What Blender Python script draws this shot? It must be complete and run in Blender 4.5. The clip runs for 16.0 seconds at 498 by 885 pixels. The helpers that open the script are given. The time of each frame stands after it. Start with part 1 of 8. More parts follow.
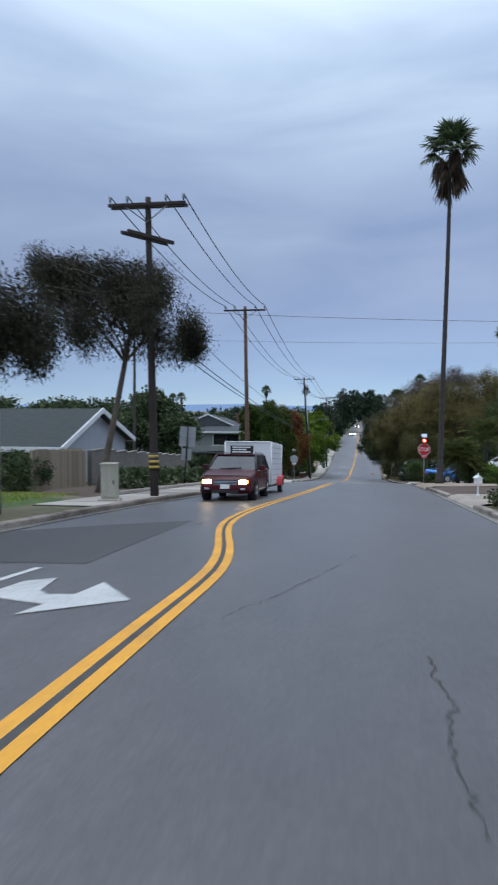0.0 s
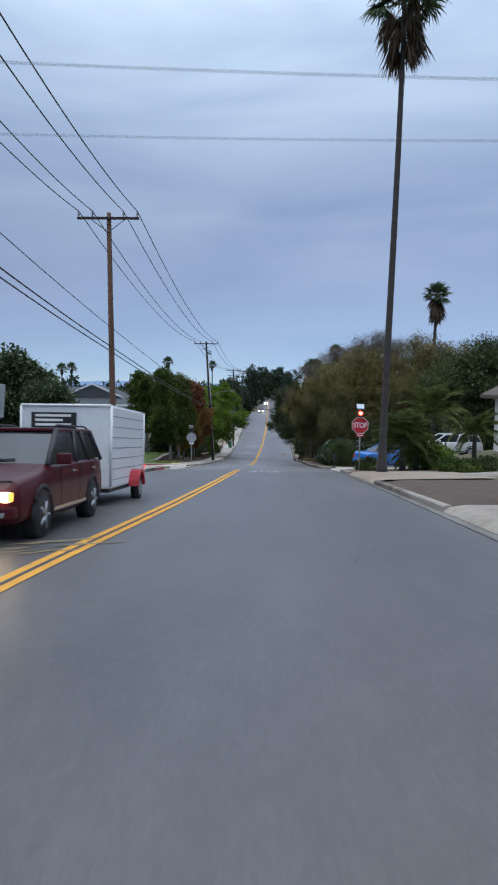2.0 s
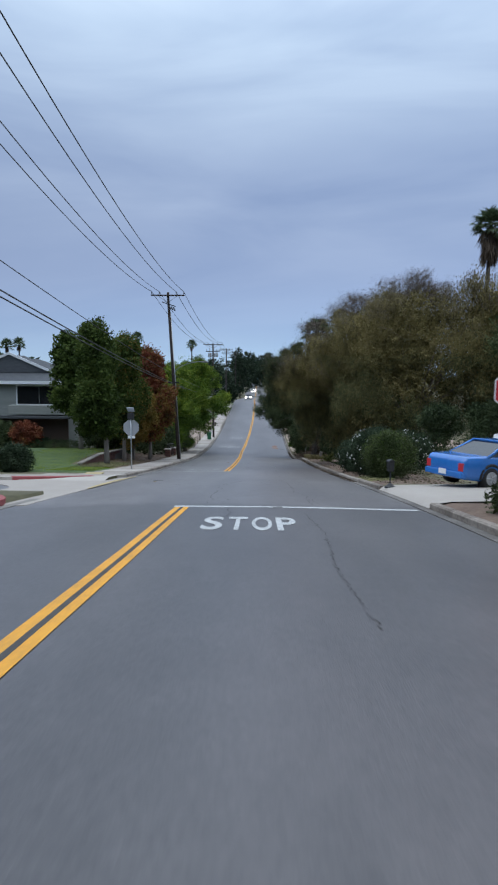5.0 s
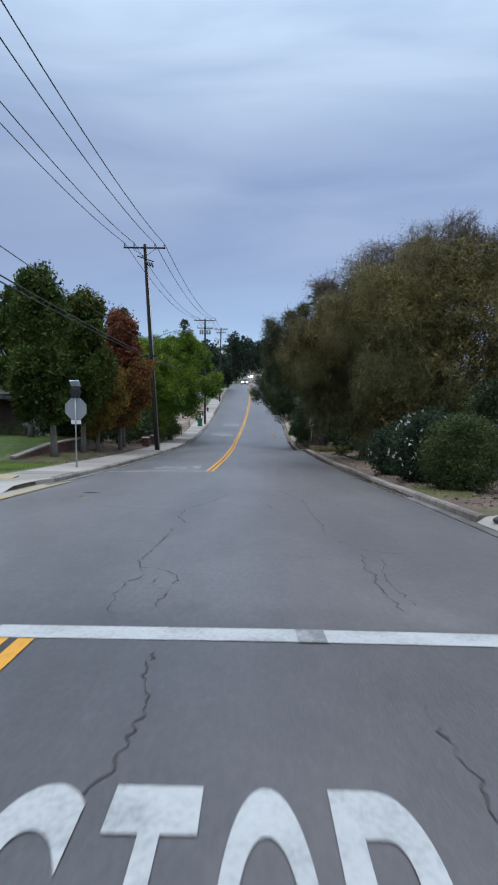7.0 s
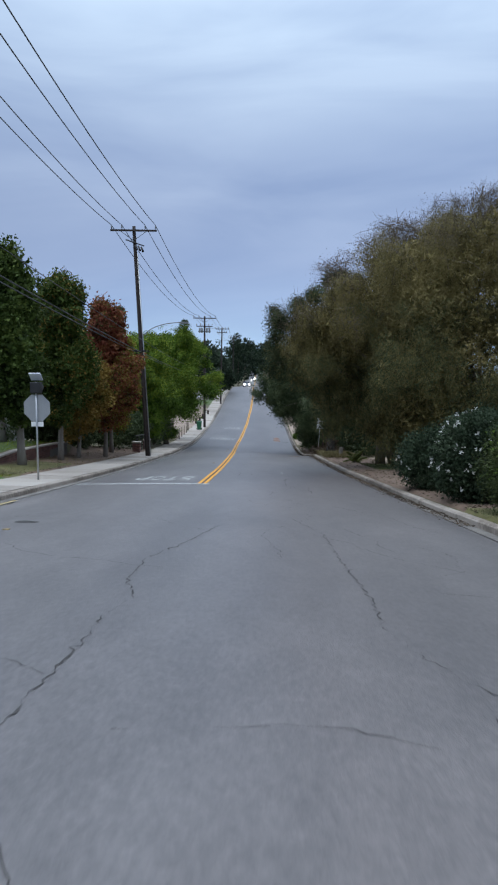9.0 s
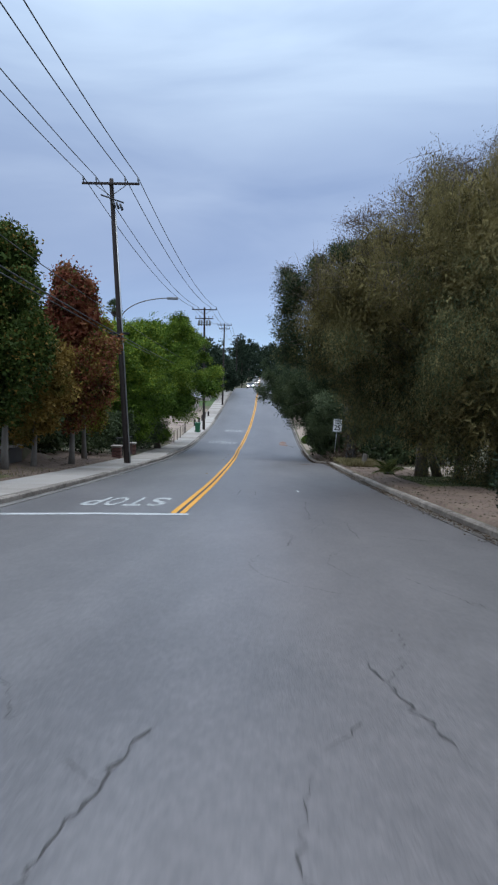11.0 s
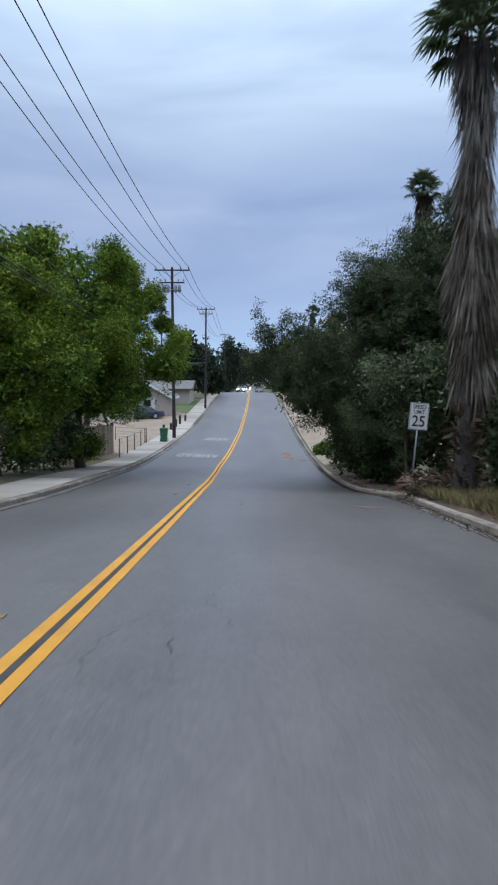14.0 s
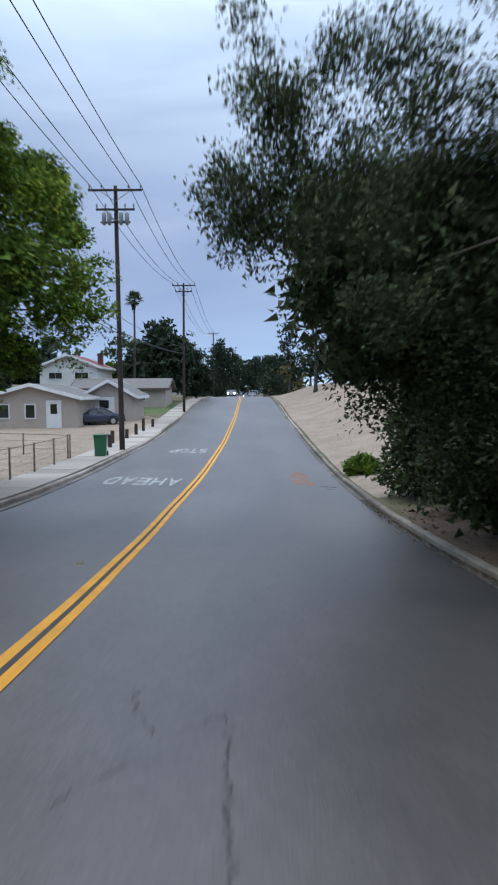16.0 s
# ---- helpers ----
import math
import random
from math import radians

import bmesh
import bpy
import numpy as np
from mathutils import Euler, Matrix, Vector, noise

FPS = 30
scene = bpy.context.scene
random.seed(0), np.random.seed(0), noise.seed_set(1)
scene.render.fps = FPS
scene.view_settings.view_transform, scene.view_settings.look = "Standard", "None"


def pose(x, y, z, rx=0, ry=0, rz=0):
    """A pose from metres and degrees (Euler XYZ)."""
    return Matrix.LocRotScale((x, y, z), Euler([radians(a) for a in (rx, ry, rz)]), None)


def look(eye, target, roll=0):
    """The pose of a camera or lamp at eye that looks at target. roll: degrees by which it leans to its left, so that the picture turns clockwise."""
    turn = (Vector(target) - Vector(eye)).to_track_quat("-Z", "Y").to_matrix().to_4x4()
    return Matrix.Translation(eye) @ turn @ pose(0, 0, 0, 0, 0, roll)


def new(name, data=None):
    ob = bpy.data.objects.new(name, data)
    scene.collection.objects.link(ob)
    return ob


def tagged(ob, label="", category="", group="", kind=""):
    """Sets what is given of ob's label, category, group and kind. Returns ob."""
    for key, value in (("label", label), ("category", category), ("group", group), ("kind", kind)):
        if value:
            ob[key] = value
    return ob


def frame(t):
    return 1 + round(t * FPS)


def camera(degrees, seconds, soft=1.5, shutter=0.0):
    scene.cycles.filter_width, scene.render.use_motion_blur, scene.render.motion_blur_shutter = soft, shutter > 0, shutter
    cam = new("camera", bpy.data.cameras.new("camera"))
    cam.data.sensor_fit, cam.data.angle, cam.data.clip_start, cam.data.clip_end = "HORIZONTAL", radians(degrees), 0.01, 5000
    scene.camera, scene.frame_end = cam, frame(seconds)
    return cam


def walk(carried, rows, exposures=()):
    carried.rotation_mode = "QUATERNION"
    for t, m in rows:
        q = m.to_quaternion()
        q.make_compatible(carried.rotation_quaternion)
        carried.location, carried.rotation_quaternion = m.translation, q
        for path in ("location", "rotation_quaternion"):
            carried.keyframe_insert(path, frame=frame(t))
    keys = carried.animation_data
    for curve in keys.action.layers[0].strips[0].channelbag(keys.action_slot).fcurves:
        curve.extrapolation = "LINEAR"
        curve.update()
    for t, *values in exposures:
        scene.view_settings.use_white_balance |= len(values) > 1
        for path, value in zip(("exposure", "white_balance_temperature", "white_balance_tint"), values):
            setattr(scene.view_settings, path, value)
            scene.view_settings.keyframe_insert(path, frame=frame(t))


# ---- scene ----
cam = camera(38.5, 16.0, soft=2.1, shutter=0.35)
METRES, EYE, TILT, LEAN, TURN = 100.0, 1.45, -2.9, 0.0, 9.0
ROWS = [
    (0.0, 0.0, 0.0, 0.0, -0.0, 0.0, -0.0),
    (0.5, 0.0035, 0.0311, 0.0001, -3.42, -0.43, 0.16),
    (1.0, 0.0078, 0.0638, -0.0007, -5.39, -0.73, 0.12),
    (1.5, 0.0129, 0.0971, -0.0018, -6.48, -1.22, -0.22),
    (2.0, 0.0176, 0.1312, -0.0027, -7.31, -1.74, -0.32),
    (2.5, 0.0226, 0.166, -0.0036, -7.62, -1.62, -0.4),
    (3.0, 0.0279, 0.2025, -0.0039, -7.77, -1.62, -0.52),
    (3.5, 0.0335, 0.2383, -0.0051, -7.92, -1.77, -0.36),
    (4.0, 0.0398, 0.2758, -0.0058, -8.15, -2.06, 0.18),
    (6.5, 0.0652, 0.4337, -0.0113, -8.57, -3.35, -0.41),
    (7.0, 0.0679, 0.4505, -0.0119, -8.55, -3.62, -0.51),
    (7.5, 0.0704, 0.4659, -0.0126, -8.54, -3.74, -0.46),
    (8.0, 0.0723, 0.477, -0.0131, -8.43, -3.65, -0.41),
    (8.5, 0.0738, 0.4861, -0.0135, -8.41, -3.49, -0.41),
    (9.0, 0.0755, 0.4967, -0.014, -8.35, -3.34, -0.44),
    (11.5, 0.0913, 0.6022, -0.0194, -8.02, -3.05, -0.84),
    (12.0, 0.0963, 0.6344, -0.0212, -8.06, -3.26, -0.62),
    (12.5, 0.102, 0.6704, -0.0233, -8.21, -3.14, -0.5),
    (13.0, 0.1078, 0.7087, -0.0254, -8.39, -2.84, -0.28),
    (13.5, 0.1144, 0.7494, -0.0272, -8.53, -2.45, -0.12),
    (14.0, 0.1213, 0.7925, -0.0291, -8.69, -2.14, 0.21),
    (14.5, 0.1289, 0.8389, -0.0302, -8.78, -2.02, -0.14),
    (15.0, 0.137, 0.8867, -0.032, -8.81, -1.96, 0.22),
    (15.5, 0.1451, 0.936, -0.0339, -9.05, -1.75, 0.49),
    (16.0, 0.1539, 0.9873, -0.0354, -9.2, -1.25, 0.81),
]
walk(cam, [(t, pose(0, 0, EYE, TILT, LEAN, TURN) @ pose(METRES * x, METRES * y, METRES * z, 90 + pitch, roll, yaw)) for t, x, y, z, yaw, pitch, roll in ROWS], exposures=[(0.0, 0.12), (4.0, 0.13), (8.0, 0.2), (13.0, 0.32), (16.0, 0.32)])

# ---- sky and light: an overcast evening ----
world = bpy.data.worlds.new("overcast_sky")
scene.world = world
world.use_nodes = True
wn, wl = world.node_tree.nodes, world.node_tree.links
wn.clear()
w_out = wn.new("ShaderNodeOutputWorld")
w_add = wn.new("ShaderNodeAddShader")
w_sky = wn.new("ShaderNodeTexSky")
w_sky.sky_type, w_sky.sun_disc, w_sky.sun_elevation, w_sky.sun_rotation = "NISHITA", False, radians(35), radians(200)
w_sky.dust_density, w_sky.air_density, w_sky.ozone_density = 0.0, 0.4, 3.0
w_bg = wn.new("ShaderNodeBackground")
w_bg.inputs["Strength"].default_value = 0.05
w_cloud = wn.new("ShaderNodeBackground")
w_cloud.inputs["Strength"].default_value = 0.92
w_co = wn.new("ShaderNodeTexCoord")
w_map = wn.new("ShaderNodeMapping")
w_map.inputs["Scale"].default_value = (1.6, 1.6, 7.5)
w_map.inputs["Rotation"].default_value = (0.05, 0.06, 0.4)
w_noise = wn.new("ShaderNodeTexNoise")
for key, value in (("Scale", 1.1), ("Detail", 5.0), ("Roughness", 0.5), ("Distortion", 0.5)):
    w_noise.inputs[key].default_value = value
w_ramp = wn.new("ShaderNodeValToRGB")
w_ramp.color_ramp.elements[0].position, w_ramp.color_ramp.elements[0].color = 0.36, (0.77, 0.805, 0.865, 1)
w_ramp.color_ramp.elements[1].position, w_ramp.color_ramp.elements[1].color = 0.66, (1.175, 1.175, 1.13, 1)
w_sep = wn.new("ShaderNodeSeparateXYZ")
w_height = wn.new("ShaderNodeValToRGB")
hr = w_height.color_ramp
hr.elements[0].position, hr.elements[0].color = 0.0, (0.10, 0.122, 0.20, 1)
hr.elements[1].position, hr.elements[1].color = 1.0, (1.74, 1.98, 2.30, 1)
for at, col in ((0.05, (0.150, 0.160, 0.205, 1)), (0.13, (0.198, 0.218, 0.278, 1)), (0.26, (0.302, 0.360, 0.468, 1)), (0.42, (0.468, 0.582, 0.74, 1)), (0.58, (0.92, 1.08, 1.29, 1))):
    e = hr.elements.new(at)
    e.color = col
w_mul = wn.new("ShaderNodeMix")
w_mul.data_type, w_mul.blend_type = "RGBA", "MULTIPLY"
w_mul.inputs[0].default_value = 1.0
wl.new(w_co.outputs["Generated"], w_map.inputs["Vector"])
wl.new(w_map.outputs["Vector"], w_noise.inputs["Vector"])
wl.new(w_noise.outputs["Fac"], w_ramp.inputs["Fac"])
wl.new(w_co.outputs["Generated"], w_sep.inputs[0])
wl.new(w_sep.outputs["Z"], w_height.inputs["Fac"])
wl.new(w_height.outputs["Color"], w_mul.inputs[6])
wl.new(w_ramp.outputs["Color"], w_mul.inputs[7])
wl.new(w_mul.outputs[2], w_cloud.inputs["Color"])
wl.new(w_sky.outputs["Color"], w_bg.inputs["Color"])
wl.new(w_bg.outputs[0], w_add.inputs[0])
wl.new(w_cloud.outputs[0], w_add.inputs[1])
wl.new(w_add.outputs[0], w_out.inputs["Surface"])

sun_data = bpy.data.lights.new("sun", "SUN")
sun_data.energy, sun_data.angle, sun_data.color = 0.5, radians(25), (1.0, 0.98, 0.95)
sun = new("sun", sun_data)
sun.matrix_basis = look((0, 0, 60), (18, 12, 0))

# ---- the lie of the land ----
PROFILE = [(-300, 14.0), (-60, 3.2), (-20, 1.05), (0, 0.0), (6.4, -0.36), (13.2, -0.9), (20.4, -1.43), (27.8, -2.0), (36, -2.68), (43.7, -3.34), (50, -3.93), (60.7, -5.0), (67.6, -5.72), (75.6, -6.51), (84.6, -7.35), (94.4, -8.18), (99.6, -8.64), (104, -9.12), (110, -9.72), (118, -10.2), (128, -10.42), (144, -10.3), (165, -9.6), (180, -8.85), (192, -8.4), (208, -8.12), (222, -8.02), (230, -8.05), (245, -8.4), (270, -9.3), (310, -10.2), (400, -9.9), (520, -8.6), (900, -8), (2600, -20)]


def G(y):
    """Height of the road along its length."""
    ys, zs = [p[0] for p in PROFILE], [p[1] for p in PROFILE]
    return float(np.mean([np.interp(y + k, ys, zs) for k in (-3, -1, 1, 3)]))


def cross(x, y):
    """The road leans to its right in the dip."""
    x = min(3.6, max(-8.5, x))
    return -0.045 * (x + 1.9) * smooth(96, 108, y) * (1 - smooth(128, 150, y))


def smooth(a, b, v):
    u = min(1.0, max(0.0, (v - a) / (b - a)))
    return u * u * (3 - 2 * u)


def kerb_left(y):
    return -6.5 + 0.65 * smooth(14, 30, y) - 0.45 * smooth(98, 112, y)


def kerb_right(y):
    return 3.15 + 0.3 * smooth(20, 60, y) + 0.1 * smooth(85, 105, y)


CENTRE_Y = (-60, 8, 10, 12.3, 14.4, 17, 20.5, 24, 28, 32, 36, 44, 50, 72, 80, 92, 98, 105, 110, 118, 126, 144, 152, 168, 200, 230)
CENTRE_X = (-1.62, -1.64, -1.93, -2.42, -2.75, -2.83, -2.69, -2.48, -2.28, -2.16, -2.05, -1.93, -1.91, -1.91, -1.86, -1.86, -1.89, -2.02, -2.12, -2.16, -1.98, -1.58, -1.45, -1.22, -1.02, -1.3)


def centre(y):
    """Where the double yellow line runs."""
    return float(np.mean([np.interp(y + k, CENTRE_Y, CENTRE_X) for k in (-0.8, 0, 0.8)]))


SIDE0, SIDE1 = 54.0, 62.0   # mouth of the side street


def terrace(y):
    """Height of the lawn held up by the brick wall."""
    return float(np.interp(y, (74, 79, 83.4, 87), (-6.07, -6.1, -6.36, -6.6)))


def H(x, y):
    """Height of the ground beside the road."""
    g = G(y) + cross(x, y)
    if x < 0:
        d = kerb_left(y) - x
        h = g + 0.13 + 0.8 * smooth(6, 22, d) * (1 - smooth(90, 120, y)) + 0.35 * smooth(2, 8, d) * smooth(70, 76, y) * (1 - smooth(95, 110, y))
        return h + max(0.0, terrace(y) - h) * smooth(4.3, 4.5, d) * (1 - smooth(86, 92, y))
    d = x - kerb_right(y)
    return g + 0.13 + (1.2 + 0.6 * smooth(55, 66, y)) * smooth(4, 16, d) * (1 - smooth(66, 82, y)) + 2.0 * smooth(0.6, 9, d) * smooth(118, 150, y) * (1 - smooth(210, 260, y))


# ---- materials ----
def material(name, cols, scale=4.0, rough=0.8, metal=0.0, bump=0.0, bump_scale=None, fine=None, island=False, obj_random=False, trans=0.0, spec=0.5, coat=0.0, stretch=(1, 1, 1), streak=0.0):
    """A procedural surface: cols is a list of colours spread over two scales of noise."""
    m = bpy.data.materials.new(name)
    m.use_nodes = True
    n, l = m.node_tree.nodes, m.node_tree.links
    p = n["Principled BSDF"]
    p.inputs["Roughness"].default_value = rough
    p.inputs["Metallic"].default_value = metal
    p.inputs["Specular IOR Level"].default_value = spec
    p.inputs["Coat Weight"].default_value = coat
    co = n.new("ShaderNodeTexCoord")
    mp = n.new("ShaderNodeMapping")
    mp.inputs["Scale"].default_value = stretch
    l.new(co.outputs["Object"], mp.inputs["Vector"])
    a = n.new("ShaderNodeTexNoise")
    a.inputs["Scale"].default_value, a.inputs["Detail"].default_value, a.inputs["Roughness"].default_value = scale, 6.0, 0.6
    l.new(mp.outputs["Vector"], a.inputs["Vector"])
    b = n.new("ShaderNodeTexNoise")
    b.inputs["Scale"].default_value, b.inputs["Detail"].default_value = (fine or scale * 11), 3.0
    l.new(mp.outputs["Vector"], b.inputs["Vector"])
    mix = n.new("ShaderNodeMath")
    mix.operation = "MULTIPLY_ADD"
    mix.inputs[1].default_value = 0.45
    l.new(b.outputs["Fac"], mix.inputs[0])
    sub = n.new("ShaderNodeMath")
    sub.operation = "MULTIPLY"
    sub.inputs[1].default_value = 0.62
    l.new(a.outputs["Fac"], sub.inputs[0])
    l.new(sub.outputs[0], mix.inputs[2])
    value = mix.outputs[0]
    if streak:
        for size, along, k in ((0.9, 0.035, streak), (0.16, 0.6, streak * 0.9), (5.0, 0.12, streak * 0.35)):
            sm = n.new("ShaderNodeMapping")
            sm.inputs["Scale"].default_value = (1, along, 1)
            l.new(co.outputs["Object"], sm.inputs["Vector"])
            sn = n.new("ShaderNodeTexNoise")
            sn.inputs["Scale"].default_value, sn.inputs["Detail"].default_value = size, 4.0
            l.new(sm.outputs["Vector"], sn.inputs["Vector"])
            sh = n.new("ShaderNodeMath")
            sh.operation = "SUBTRACT"
            sh.inputs[1].default_value = 0.5
            l.new(sn.outputs["Fac"], sh.inputs[0])
            ad = n.new("ShaderNodeMath")
            ad.operation = "MULTIPLY_ADD"
            ad.inputs[1].default_value = k
            l.new(sh.outputs[0], ad.inputs[0])
            l.new(value, ad.inputs[2])
            value = ad.outputs[0]
    if island or obj_random:
        r = n.new("ShaderNodeNewGeometry" if island else "ShaderNodeObjectInfo")
        k = n.new("ShaderNodeMix")
        k.data_type = "FLOAT"
        k.inputs[0].default_value = 0.55
        l.new(value, k.inputs[2])
        l.new(r.outputs["Random Per Island" if island else "Random"], k.inputs[3])
        value = k.outputs[0]
    ramp = n.new("ShaderNodeValToRGB")
    els = ramp.color_ramp.elements
    lo, hi = (0.2, 0.8) if (island or obj_random) else (0.36, 0.7)
    els[0].position, els[0].color = lo, (*cols[0], 1)
    els[1].position, els[1].color = hi, (*cols[-1], 1)
    for i, c in enumerate(cols[1:-1]):
        els.new(lo + (hi - lo) * (i + 1) / (len(cols) - 1)).color = (*c, 1)
    l.new(value, ramp.inputs["Fac"])
    l.new(ramp.outputs["Color"], p.inputs["Base Color"])
    if bump:
        bu = n.new("ShaderNodeBump")
        bu.inputs["Strength"].default_value, bu.inputs["Distance"].default_value = bump, 0.02
        c = n.new("ShaderNodeTexNoise")
        c.inputs["Scale"].default_value, c.inputs["Detail"].default_value = bump_scale or scale * 8, 4.0
        l.new(mp.outputs["Vector"], c.inputs["Vector"])
        l.new(c.outputs["Fac"], bu.inputs["Height"])
        l.new(bu.outputs["Normal"], p.inputs["Normal"])
    if trans:
        t = n.new("ShaderNodeBsdfTranslucent")
        ms = n.new("ShaderNodeMixShader")
        ms.inputs[0].default_value = trans
        l.new(ramp.outputs["Color"], t.inputs["Color"])
        l.new(p.outputs[0], ms.inputs[1])
        l.new(t.outputs[0], ms.inputs[2])
        l.new(ms.outputs[0], n["Material Output"].inputs["Surface"])
    return m


def plain(name, col, rough=0.5, metal=0.0, coat=0.0):
    return material(name, [tuple(c * 0.9 for c in col), tuple(min(1, c * 1.08) for c in col)], 3.0, rough, metal, coat=coat)


def glowing(name, col, strength):
    m = bpy.data.materials.new(name)
    m.use_nodes = True
    p = m.node_tree.nodes["Principled BSDF"]
    p.inputs["Base Color"].default_value = (*col, 1)
    p.inputs["Emission Color"].default_value = (*col, 1)
    p.inputs["Emission Strength"].default_value = strength
    return m


def glazing(name, tint=(0.02, 0.025, 0.03), rough=0.05):
    m = bpy.data.materials.new(name)
    m.use_nodes = True
    p = m.node_tree.nodes["Principled BSDF"]
    p.inputs["Base Color"].default_value = (*tint, 1)
    p.inputs["Roughness"].default_value = rough
    p.inputs["Specular IOR Level"].default_value = 0.7
    return m


M = {}


def road_asphalt():
    """Worn asphalt laid in stretches of different age, paler in the wheel tracks, mottled and specked with stone; light
    and tree shade are tinted in by stretch and lane.
    """
    m = material("asphalt", [(0.056, 0.051, 0.051), (0.082, 0.075, 0.074), (0.109, 0.099, 0.098)], 0.42, 0.43, bump=0.16, bump_scale=70, fine=30, stretch=(1, 0.3, 1), streak=0.28, spec=0.95)
    n, l = m.node_tree.nodes, m.node_tree.links
    p = n["Principled BSDF"]
    colour = p.inputs["Base Color"].links[0].from_socket
    co = n.new("ShaderNodeTexCoord")
    sep = n.new("ShaderNodeSeparateXYZ")
    l.new(co.outputs["Object"], sep.inputs[0])

    def math_node(op, a, b):
        k = n.new("ShaderNodeMath")
        k.operation = op
        for i, v in enumerate((a, b)):
            if isinstance(v, float):
                k.inputs[i].default_value = v
            else:
                l.new(v, k.inputs[i])
        return k.outputs[0]

    def blot(scale, stretch, low, high, a, b, detail=4.0):
        mp = n.new("ShaderNodeMapping")
        mp.inputs["Scale"].default_value = stretch
        l.new(co.outputs["Object"], mp.inputs["Vector"])
        t = n.new("ShaderNodeTexNoise")
        t.inputs["Scale"].default_value, t.inputs["Detail"].default_value, t.inputs["Roughness"].default_value = scale, detail, 0.65
        l.new(mp.outputs["Vector"], t.inputs["Vector"])
        r = n.new("ShaderNodeMapRange")
        for key, v in (("From Min", low), ("From Max", high), ("To Min", a), ("To Max", b)):
            r.inputs[key].default_value = v
        l.new(t.outputs["Fac"], r.inputs["Value"])
        return r.outputs["Result"]

    # paving stretches with uneven joints; light and tree shade along the road tinted in
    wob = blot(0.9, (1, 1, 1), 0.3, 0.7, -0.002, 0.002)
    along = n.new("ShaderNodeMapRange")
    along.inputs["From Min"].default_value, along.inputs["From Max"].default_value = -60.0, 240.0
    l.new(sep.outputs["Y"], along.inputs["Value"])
    length_tone = n.new("ShaderNodeValToRGB")
    e = length_tone.color_ramp.elements
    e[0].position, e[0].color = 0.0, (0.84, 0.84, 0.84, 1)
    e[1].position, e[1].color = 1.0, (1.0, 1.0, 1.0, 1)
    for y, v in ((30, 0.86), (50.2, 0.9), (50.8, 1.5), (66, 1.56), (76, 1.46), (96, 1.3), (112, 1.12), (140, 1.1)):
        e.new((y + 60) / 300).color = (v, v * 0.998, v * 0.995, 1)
    l.new(math_node("ADD", along.outputs["Result"], wob), length_tone.inputs["Fac"])
    # uphill lane browned by drips; left lane lightened, right darkened to paint tree shade
    lane = n.new("ShaderNodeValToRGB")
    e = lane.color_ramp.elements
    e[0].position, e[0].color = 0.0, (1.0, 1.0, 1.0, 1)
    e[1].position, e[1].color = 1.0, (0.92, 0.91, 0.91, 1)
    for x, c in ((-6.0, (1.08, 1.08, 1.08)), (-2.0, (1.08, 1.08, 1.08)), (-0.9, (1.0, 0.985, 0.98)), (0.2, (0.935, 0.875, 0.85)), (1.3, (0.98, 0.945, 0.93)), (2.6, (1.0, 0.975, 0.965))):
        e.new((x + 8) / 12).color = (*c, 1)
    across = n.new("ShaderNodeMapRange")
    across.inputs["From Min"].default_value, across.inputs["From Max"].default_value = -8.0, 4.0
    l.new(math_node("ADD", sep.outputs["X"], blot(0.25, (1, 0.3, 1), 0.3, 0.7, -0.5, 0.5)), across.inputs["Value"])
    l.new(across.outputs["Result"], lane.inputs["Fac"])
    tone = math_node("MULTIPLY", blot(3.2, (1, 0.5, 1), 0.4, 0.64, 0.93, 1.07), blot(11.0, (1, 0.7, 1), 0.56, 0.7, 1.0, 1.14, 3.0))
    tone = math_node("MULTIPLY", tone, blot(1.3, (1, 0.22, 1), 0.62, 0.76, 1.0, 0.76))
    tone = math_node("MULTIPLY", tone, blot(0.13, (1, 0.6, 1), 0.36, 0.66, 0.93, 1.07))
    out = colour
    for extra in (length_tone.outputs["Color"], lane.outputs["Color"], tone):
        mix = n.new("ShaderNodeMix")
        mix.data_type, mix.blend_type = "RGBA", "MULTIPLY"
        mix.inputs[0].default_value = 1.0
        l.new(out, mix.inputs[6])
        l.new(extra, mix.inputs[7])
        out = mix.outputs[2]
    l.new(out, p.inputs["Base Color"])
    return m


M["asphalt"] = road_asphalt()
M["asphalt_patch"] = material("asphalt_patch", [(0.036, 0.035, 0.034), (0.055, 0.053, 0.051)], 1.2, 0.55, bump=0.35, bump_scale=60, fine=40)
M["crack_line"] = material("crack_line", [(0.042, 0.039, 0.037), (0.07, 0.066, 0.063)], 6, 0.9)
M["crack"] = material("crack", [(0.035, 0.033, 0.031), (0.075, 0.071, 0.067)], 6, 0.9)
M["yellow_paint"] = material("yellow_paint", [(0.46, 0.23, 0.04), (0.66, 0.30, 0.025), (0.74, 0.35, 0.03)], 1.6, 0.7, fine=30, bump=0.1)
M["yellow_worn"] = material("yellow_worn", [(0.13, 0.125, 0.12), (0.22, 0.17, 0.10), (0.36, 0.25, 0.09)], 2.5, 0.8, fine=24)
M["faded_paint"] = material("faded_paint", [(0.2, 0.2, 0.195), (0.33, 0.33, 0.32), (0.46, 0.46, 0.45)], 3.0, 0.75, fine=34, bump=0.1)
M["white_paint"] = material("white_paint", [(0.28, 0.28, 0.275), (0.43, 0.43, 0.42), (0.5, 0.5, 0.49)], 2.0, 0.7, fine=34, bump=0.1)
